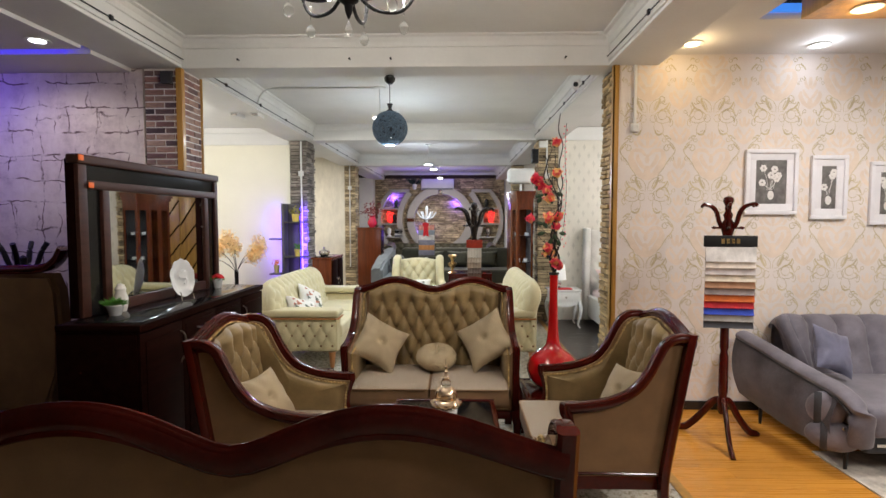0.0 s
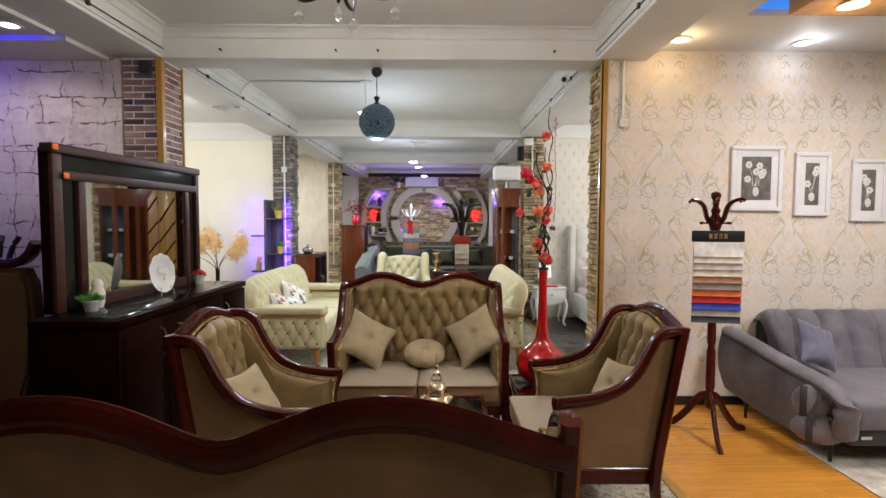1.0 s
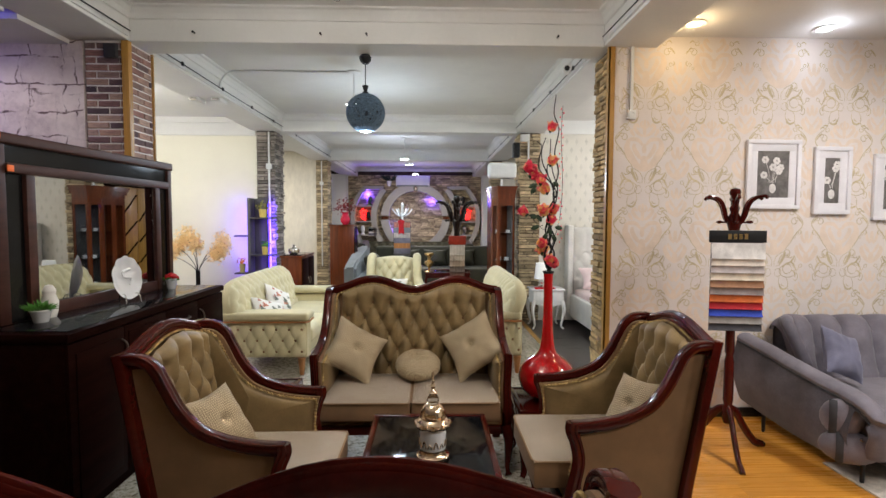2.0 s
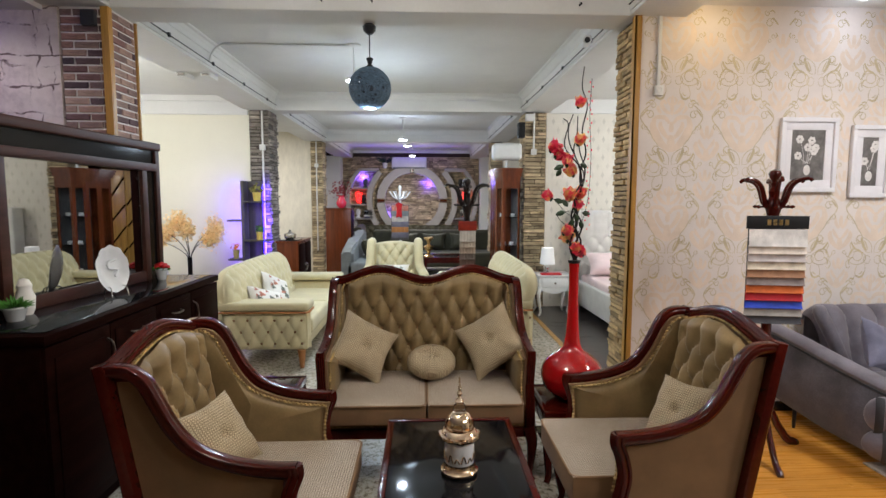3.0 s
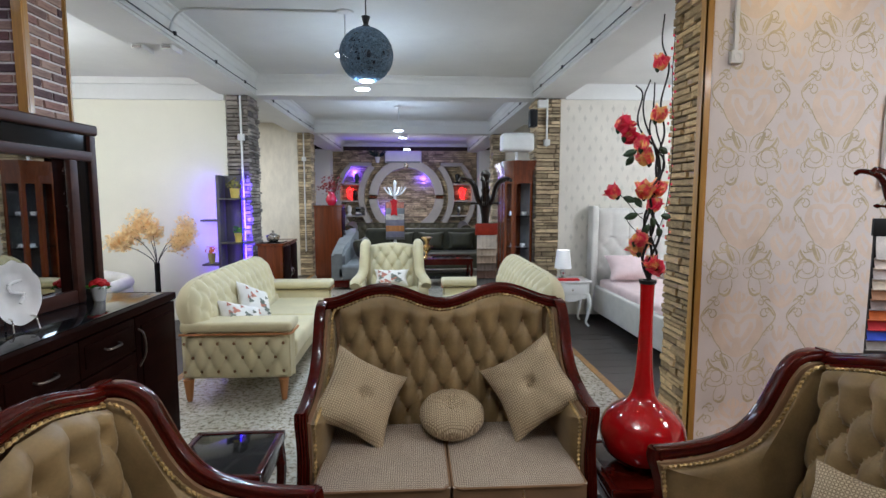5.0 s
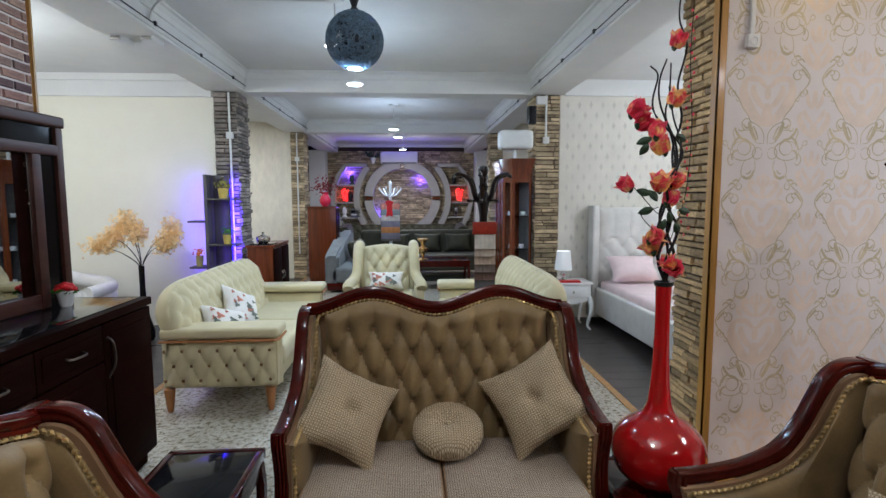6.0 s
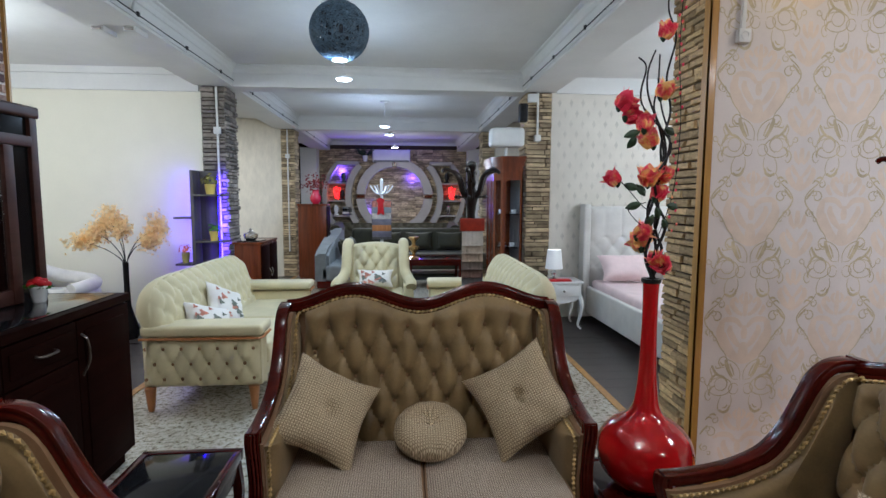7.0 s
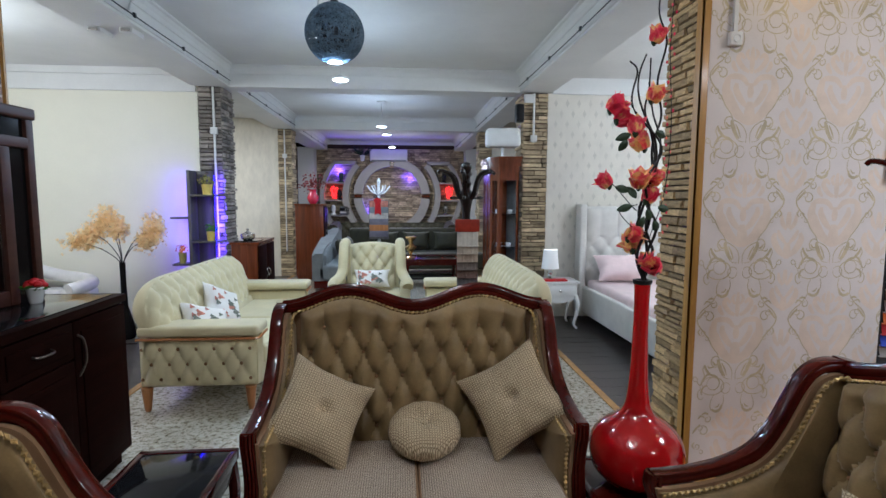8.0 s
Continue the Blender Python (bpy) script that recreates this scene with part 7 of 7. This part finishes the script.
# ---- ceiling and wall fittings ----
for s, x, nm in ((1, -2.03, "left"), (-1, 1.51, "right")):
    t = thing("cable_duct", (x, 0, 0), "grey surface cable along the beam", "cable", kind="structure")
    for y0, y1 in ((YB, 5.68), (6.02, 9.59), (9.93, 13.38), (13.72, 17.5)):
        part("duct", box(min(0, s * 0.016), max(0, s * 0.016), y0, y1, 2.895, 2.925, 0.002), WHITE_PLASTIC, t)
        part("cable", tube([(s * 0.02, y0, 2.935), (s * 0.02, (y0 + y1) / 2, 2.928), (s * 0.02, y1, 2.935)], 0.005, 6), BLACK_METAL, t)
        for k in range(4):
            yy = y0 + (k + 0.5) * (y1 - y0) / 4
            part("clip", box(min(s * 0.012, s * 0.030), max(s * 0.012, s * 0.030), yy, yy + 0.03, 2.915, 2.95, 0.003), BLACK, t)
for x, y, z0, z1, bx in ((-2.22, 9.60, 0.25, 2.86, 2.345), (-2.23, 13.40, 0.5, 2.86, 2.35), (1.685, 9.585, 2.25, 2.86, 2.30)):
    t = thing("conduit", (x, y, 0), "white cable conduit with a junction box", "conduit", kind="structure")
    part("pipe", lathe([(0.014, z0), (0.014, z1)], 8), WHITE_PLASTIC, t)
    part("junction_box", box(-0.04, 0.04, -0.03, 0.02, bx - 0.04, bx + 0.04, 0.006), WHITE_PLASTIC, t)
jb = tagged(part("junction_box", box(1.56, 1.68, 9.55, 9.62, 2.74, 2.84, 0.006), WHITE_PLASTIC, None), "white junction box on the pillar", "junction box")
jb2 = tagged(part("junction_box", box(-2.20, -2.11, 5.66, 5.70, 2.74, 2.84, 0.006), GREY_DARK, None), "grey junction box on the brick pillar", "junction box")
cc = thing("security_camera", (1.33, 6.06, 2.86), "white bullet security camera under the beam", "camera")
part("mount", lathe([(0.03, 0.0), (0.03, 0.012), (0.01, 0.012)], 12, (0.03, 0.10, -0.004)), WHITE_PLASTIC, cc)
part("stalk", tube([(0.03, 0.10, 0.0), (0.025, 0.09, -0.04)], 0.008, 6, None, 1), WHITE_PLASTIC, cc)
part("barrel", lathe([(0.030, -0.07), (0.034, -0.06), (0.034, 0.07), (0.02, 0.08)], 16), WHITE_PLASTIC, cc, "", True, pose(0, 0.04, -0.05, -84, 0, -12))
part("lens", lathe([(0.02, -0.078), (0.022, -0.07)], 14), BLACK, cc, "black lens", True, pose(0, 0.04, -0.05, 96 - 180, 0, -12))
for x in (-2.36, -2.12):
    e = thing("emergency_light", (x, 7.55, 2.872), "small white emergency light under the beam", "light fitting")
    part("case", box(-0.05, 0.05, -0.10, 0.10, -0.045, 0.0, 0.012), WHITE_PLASTIC, e)
    part("lens", box(-0.035, 0.035, -0.108, -0.098, -0.035, -0.012, 0.003), CHROME, e)
hk = thing("ceiling_conduit", (0, 7.30, 3.115), "thin white conduit with a ceiling hook", "conduit", kind="structure")
part("pipe", tube([(-2.02, 0, -0.19), (-1.99, 0, -0.10), (-1.92, 0, -0.03), (-1.80, 0, -0.010), (-1.2, 0, -0.010), (-0.64, 0, -0.010)], 0.010, 8, None, 4), WHITE_PLASTIC, hk)
for x in (-1.55, -0.62, -0.28, 1.15):
    b = thing("beam_bolt", (x, 5.70, 2.93), "short steel bolt in the cross beam", "bolt", kind="structure")
    part("bolt", lathe([(0.006, 0), (0.006, 0.03), (0.009, 0.03), (0.009, 0.036)], 8), BLACK_METAL, b, "", True, pose(0, 0, 0, 90, 0, 0))


# ---- damask ornament ----
def strip(bm, pts, width, y):
    """A flat ribbon of changing width on the wall."""
    row = []
    n = len(pts)
    for i, (x, z) in enumerate(pts):
        ax, az = pts[max(0, i - 1)]
        bx, bz = pts[min(n - 1, i + 1)]
        d = math.hypot(bx - ax, bz - az) or 1
        nx, nz = -(bz - az) / d, (bx - ax) / d
        w = width * (0.30 + 0.70 * math.sin(math.pi * (0.12 + 0.80 * i / (n - 1))))
        row.append((bm.verts.new((x + nx * w, y, z + nz * w)), bm.verts.new((x - nx * w, y, z - nz * w))))
    for (a, b), (c, d) in zip(row, row[1:]):
        bm.faces.new((a, b, d, c))


lines, fills = bmesh.new(), bmesh.new()
PX, PZ, K = 0.522, 0.643, 0.00137


def curve(*pts):
    return [(q.x, q.z) for q in smooth_path([(a, 0, b) for a, b in pts], 4)]


def ring(cx, cz, r, a0=0.0, turns=1.0, shrink=1.0, n=18, squash=1.0):
    return [(cx + r * (1 + (shrink - 1) * k / n) * math.cos(a0 + turns * 6.2832 * k / n), cz + squash * r * (1 + (shrink - 1) * k / n) * math.sin(a0 + turns * 6.2832 * k / n)) for k in range(n + 1)]


# one half of the repeat, across and down from the middle of the paired rosettes
SCROLLS = [
    (ring(84, 0, 26), 3.0), (ring(88, 10, 50, 0.0, 1.0, 1.0, 24, 0.74), 3.2), (ring(30, 20, 20, -2.6, 0.95, 0.95, 14, 1.15), 3.0), (ring(96, -4, 40, 2.0, 0.8, 0.9, 20, 0.9), 2.8),
    (curve((8, -15), (8, -50), (28, -82), (66, -100), (70, -80), (55, -45), (36, -22), (14, -18)), 3.2),
    (curve((70, -98), (60, -74), (52, -52), (36, -30)), 11.0), (curve((52, -84), (40, -62), (30, -34)), 5.0),
    (curve((124, -78), (116, -58), (98, -38), (70, -26)), 8.0), (curve((124, -78), (130, -58), (122, -34), (130, -18)), 3.2),
    (curve((100, -44), (118, -30), (126, -8)), 6.5), (ring(160, -22, 13, 2.6, -1.0, 0.35, 12), 3.0), (curve((128, -8), (138, 6), (150, -6), (150, -24)), 3.0),
    (curve((126, 18), (144, 30), (146, 52), (134, 66), (122, 56)), 3.2), (curve((110, 8), (124, 14), (132, 34), (128, 46)), 6.0),
    (curve((40, 46), (36, 72), (44, 98), (64, 116), (84, 112), (92, 92), (88, 66), (78, 46)), 3.2),
    (curve((42, 88), (50, 108), (68, 116), (84, 106)), 9.0), (curve((52, 84), (60, 96), (72, 98)), 4.5),
    (curve((90, 108), (104, 132), (122, 152), (146, 172), (164, 200), (160, 226), (140, 252), (116, 282), (96, 318), (74, 346), (62, 372)), 4.2),
    (ring(100, 148, 15, 4.4, -1.05, 0.4, 14), 3.4), (curve((96, 128), (110, 122), (124, 128)), 6.5), (curve((112, 140), (128, 134), (140, 146)), 5.5),
    (ring(116, 196, 22, -1.2, -0.95, 0.45, 16), 3.8), (ring(128, 182, 12, 0.6, 1.0, 0.4, 12), 3.2), (curve((130, 168), (150, 192), (160, 206)), 6.5),
    (ring(138, 262, 12, 1.2, 1.0, 0.4, 12), 3.2), (ring(120, 286, 10, -0.6, -1.0, 0.4, 12), 3.0), (curve((150, 244), (158, 258), (148, 272)), 5.0),
    (ring(78, 378, 21, 2.4, -0.92, 0.8, 16, 1.15), 3.6), (curve((66, 388), (80, 392), (92, 378)), 6.0), (curve((80, 400), (104, 404), (110, 394)), 4.0),
]
FIGURES = [
    (curve((0, 388), (0, 350), (0, 300)), 22), (curve((8, 378), (44, 350), (78, 308), (98, 256), (90, 216)), 20), (curve((14, 318), (38, 292), (58, 256), (56, 232)), 13),
    (curve((10, 240), (36, 212), (76, 208), (104, 222)), 11), (curve((0, 286), (0, 262), (0, 232)), 13), (curve((44, 330), (66, 300), (80, 262)), 9),
    (curve((0, 196), (0, 150), (0, 98)), 10), (curve((10, 190), (34, 176), (56, 146), (46, 126), (30, 142)), 10), (curve((58, 190), (74, 166), (72, 150)), 9), (curve((12, 146), (22, 124), (12, 106)), 7),
]
for lift, grow in ((0, 1.0), (250, 1.12)):
    for pts, wd in ((((0, 175), (0, 148), (0, 118)), 11), (((5, 166), (30, 142), (48, 106), (42, 84)), 12), (((4, 120), (24, 96), (34, 74)), 8), (((4, 72), (20, 48), (24, 22)), 8), (((0, 66), (0, 40), (0, 10)), 7)):
        FIGURES.append((curve(*[(187 - a * grow, lift + 90 + (b - 90) * grow) for a, b in pts]), wd * grow))
for j in range(-1, 6):
    for i in range(-1, 10):
        ox, oz = 1.842 + i * PX, 0.536 + j * PZ
        for sg in (-1, 1):
            for k, (bm, group, y) in enumerate([(lines, g, 5.7193) for g in SCROLLS] + [(fills, g, 5.7197) for g in FIGURES]):
                pts = [(ox + sg * a * K, oz - b * K) for a, b in group[0]]
                if all(1.605 < q[0] < 6.1 and 0.08 < q[1] < 2.94 for q in pts):
                    strip(bm, pts, group[1] * K * (0.66 if bm is lines else 1.0), y - 0.00001 * (k % 30) - (0.000005 if sg > 0 else 0))
wr = bpy.data.objects["wall_right_front"]
tagged(part("wallpaper_line", lines, DAMASK_LINE, wr, "fine gold damask scrolls", False), kind="stuff")
tagged(part("wallpaper_figure", fills, DAMASK_FILL, wr, "pale peach damask figures", False), kind="stuff")
marks = bmesh.new()
for j in range(22):
    for i in range(26):
        x, z = 1.98 + i * 0.15, 0.15 + j * 0.13
        x += 0.075 if j % 2 else 0
        if x < 6.0 and z < 2.8:
            vs = [marks.verts.new((x + a, 9.6385, z + b)) for a, b in ((0.026, 0), (0.008, 0.03), (0, 0.058), (-0.008, 0.03), (-0.026, 0), (-0.008, -0.03), (0, -0.058), (0.008, -0.03))]
            marks.faces.new(vs)
tagged(part("wallpaper_figure", marks, DIAMOND_MARK, bpy.data.objects["wall_right_middle"], "grey diamond figures", False), kind="stuff")


# ---- floor boards, bricks and ledge stones ----
def piece_mesh(name, material, bevel, seed, rough=0.0):
    """A unit block, slightly uneven, 1 by 1 by 1 from its corner."""
    rnd = random.Random(seed)
    bm = bmesh.new()
    b = bevel
    lo = [(0, 0), (1, 0), (1, 1), (0, 1)]
    base = [bm.verts.new((x + rnd.uniform(-1, 1) * rough * 0.3, 0, z + rnd.uniform(-1, 1) * rough * 0.3)) for x, z in lo]
    top = [bm.verts.new((min(1 - b, max(b, x)) + rnd.uniform(-1, 1) * rough * 0.4, -1 + rnd.uniform(0, 1) * rough * 2, min(1 - b * 2, max(b * 2, z)) + rnd.uniform(-1, 1) * rough * 0.5)) for x, z in lo]
    mid = bm.verts.new((0.5 + rnd.uniform(-0.2, 0.2), -1 - rnd.uniform(0, 1) * rough, 0.5 + rnd.uniform(-0.2, 0.2)))
    for i in range(4):
        j = (i + 1) % 4
        bm.faces.new((base[i], base[j], top[j], top[i]))
        bm.faces.new((top[i], top[j], mid))
    me = bpy.data.meshes.new(name)
    bmesh.ops.recalc_face_normals(bm, faces=bm.faces)
    bm.to_mesh(me)
    bm.free()
    me.materials.append(material)
    return me


def courses(u0, u1, z0, z1, hmin, hmax, wmin, wmax, gap, rnd):
    """Rows of stones: u, z, width, height."""
    z = z0
    while z < z1 - 0.01:
        h = min(rnd.uniform(hmin, hmax), z1 - z)
        u = u0
        while u < u1 - 0.01:
            w = rnd.uniform(wmin, wmax)
            if u1 - (u + w) < wmin * 0.6:
                w = u1 - u
            yield u, z, w - gap, h - gap
            u += w
        z += h


def ledge_parts(parent, origin, turn, width, z1, seed):
    """Ledge stones, one object each, on a face that starts at origin and runs along its turned x axis."""
    rnd = random.Random(seed)
    meshes = [piece_mesh("ledge_stone", LEDGE, 0.04, 20 + k, 0.10) for k in range(8)]
    base = Matrix.Translation(origin) @ Matrix.Rotation(radians(turn), 4, "Z")
    for u, z, w, h in courses(0, width, 0.0, z1, 0.026, 0.056, 0.08, 0.26, 0.005, rnd):
        link_mesh("ledge_stone", rnd.choice(meshes), None, parent, "", False, base @ Matrix.Translation((u, 0, z)) @ Matrix.Diagonal((w, rnd.uniform(0.007, 0.030), h, 1)))


def ledge_rest(name, parent, faces, material, seed, z1=2.87):
    rnd = random.Random(seed)
    vs, fs = [], []
    for origin, turn, width, hm in faces:
        base = Matrix.Translation(origin) @ Matrix.Rotation(radians(turn), 4, "Z")
        for u, z, w, h in courses(0, width, 0.0, z1, 0.032 * hm, 0.066 * hm, 0.08 * hm, 0.30 * hm, 0.007, rnd):
            d = rnd.uniform(0.006, 0.038)
            n = len(vs)
            for a, b, c in ((0, 0, 0), (w, 0, 0), (w, 0, h), (0, 0, h), (0.004, -d, 0.005), (w - 0.004, -d * 0.9, 0.005), (w - 0.004, -d, h - 0.004), (0.004, -d * 0.85, h - 0.004)):
                vs.append(tuple(base @ Vector((u + a, b, z + c))))
            fs += [(n, n + 1, n + 5, n + 4), (n + 1, n + 2, n + 6, n + 5), (n + 2, n + 3, n + 7, n + 6), (n + 3, n, n + 4, n + 7), (n + 4, n + 5, n + 6, n + 7)]
    me = bpy.data.meshes.new(name)
    me.from_pydata(vs, [], fs)
    tagged(link_mesh(name, me, material, parent, "stacked ledge stones", False), kind="stuff")


ledge_rest("ledge_stones", PILLARS["pillar_left_middle"], (((-2.41, 9.632, 0), 0, 0.28, 1.0), ((-2.142, 9.62, 0), 90, 0.42, 1.0)), LEDGE_GREY, 5)
ledge_rest("ledge_stones", PILLARS["pillar_left_rear"], (((-2.36, 13.432, 0), 0, 0.26, 1.2), ((-2.112, 13.42, 0), 90, 0.40, 1.2)), LEDGE_FAR, 6)
ledge_rest("ledge_stones", PILLARS["pillar_right_middle"], (((1.56, 9.632, 0), 0, 0.32, 1.0), ((1.572, 10.04, 0), -90, 0.42, 1.0)), LEDGE_FAR, 7)
ledge_rest("ledge_stones", PILLARS["pillar_right_rear"], (((1.57, 13.432, 0), 0, 0.26, 1.2), ((1.582, 13.82, 0), -90, 0.40, 1.2)), LEDGE_FAR, 8)
ledge_rest("ledge_stones", bpy.data.objects["wall_end"], (((-2.33, 17.80, 0), 0, 4.11, 1.1),), LEDGE_FAR, 9, 2.92)

backing = structure("backing_pillar_right", box(1.580, 1.59, 5.745, 6.08, 0, 2.871), JOINT, "dark joint bed behind the ledge stones")
ledge_parts(backing, (1.580, 6.08, 0), -90, 0.335, 2.86, 31)

rnd = random.Random(12)
brick_meshes = [piece_mesh("brick", BRICK, 0.03, 50 + k, 0.05) for k in range(6)]
pillar = bpy.data.objects["pillar_left_front"]
for origin, turn, width in (((-2.36, 5.712, 0), 0, 0.275), ((-2.052, 5.735, 0), 90, 0.295)):
    base = Matrix.Translation(origin) @ Matrix.Rotation(radians(turn), 4, "Z")
    row = 0
    while row * 0.053 < 2.82:
        u = -0.085 if row % 2 else 0.0
        while u < width - 0.012:
            a, b = max(0, u), min(width, u + 0.17)
            if b - a > 0.02:
                link_mesh("brick", rnd.choice(brick_meshes), None, pillar, "", False, base @ Matrix.Translation((a, 0, row * 0.053 + 0.005)) @ Matrix.Diagonal((b - a - 0.011, rnd.uniform(0.008, 0.012), 0.042, 1)))
            u += 0.17
        row += 1

oak_meshes = []
for k in range(3):
    bm = box(0, 1, 0, 1, 0, 1)
    me = bpy.data.meshes.new("plank")
    bm.to_mesh(me)
    bm.free()
    me.materials.append(OAK)
    oak_meshes.append(me)
oak_bed = structure("floor_oak", box(1.63, XR, YB, 5.72, -0.02, -0.012), JOINT, "oak laminate floor of the side room")
y, row = 5.718, 0
while y > 2.4:
    x = 1.632 - 0.45 * (row % 3)
    while x < 5.2:
        a, b = max(1.632, x), x + 1.28
        link_mesh("plank", oak_meshes[row % 3], None, oak_bed, "", False, Matrix.Translation((a, y - 0.1305, -0.012)) @ Matrix.Diagonal((b - a - 0.0012, 0.1293, 0.012, 1)))
        x = b
    y -= 0.1305
    row += 1
for nm, x0, x1, y0, y1 in (("floor_dark_right", 1.63, XR, 6.08, YE), ("floor_dark_left", XL, -2.16, YB, YE)):
    bed_ = structure(nm, box(x0, x1, y0, y1, -0.02, -0.012), JOINT, "dark laminate floor of the side bays")
    vs, fs, y, row = [], [], y1, 0
    while y > y0 + 0.2:
        x = x0 - 0.4 * (row % 3)
        while x < x1:
            a, b = max(x0, x), min(x1, x + 1.25)
            n = len(vs)
            vs += [(a, y - 0.189, -0.002), (b - 0.002, y - 0.189, -0.002), (b - 0.002, y, -0.002), (a, y, -0.002), (a, y - 0.189, -0.012), (b - 0.002, y - 0.189, -0.012), (b - 0.002, y, -0.012), (a, y, -0.012)]
            fs += [(n, n + 1, n + 2, n + 3), (n, n + 4, n + 5, n + 1), (n + 1, n + 5, n + 6, n + 2), (n + 2, n + 6, n + 7, n + 3), (n + 3, n + 7, n + 4, n)]
            x += 1.25
        y -= 0.191
        row += 1
    me = bpy.data.meshes.new("plank_field")
    me.from_pydata(vs, [], fs)
    tagged(link_mesh("plank_field", me, DARK_LAMINATE, bed_, "dark grey-brown laminate boards", False), kind="stuff")
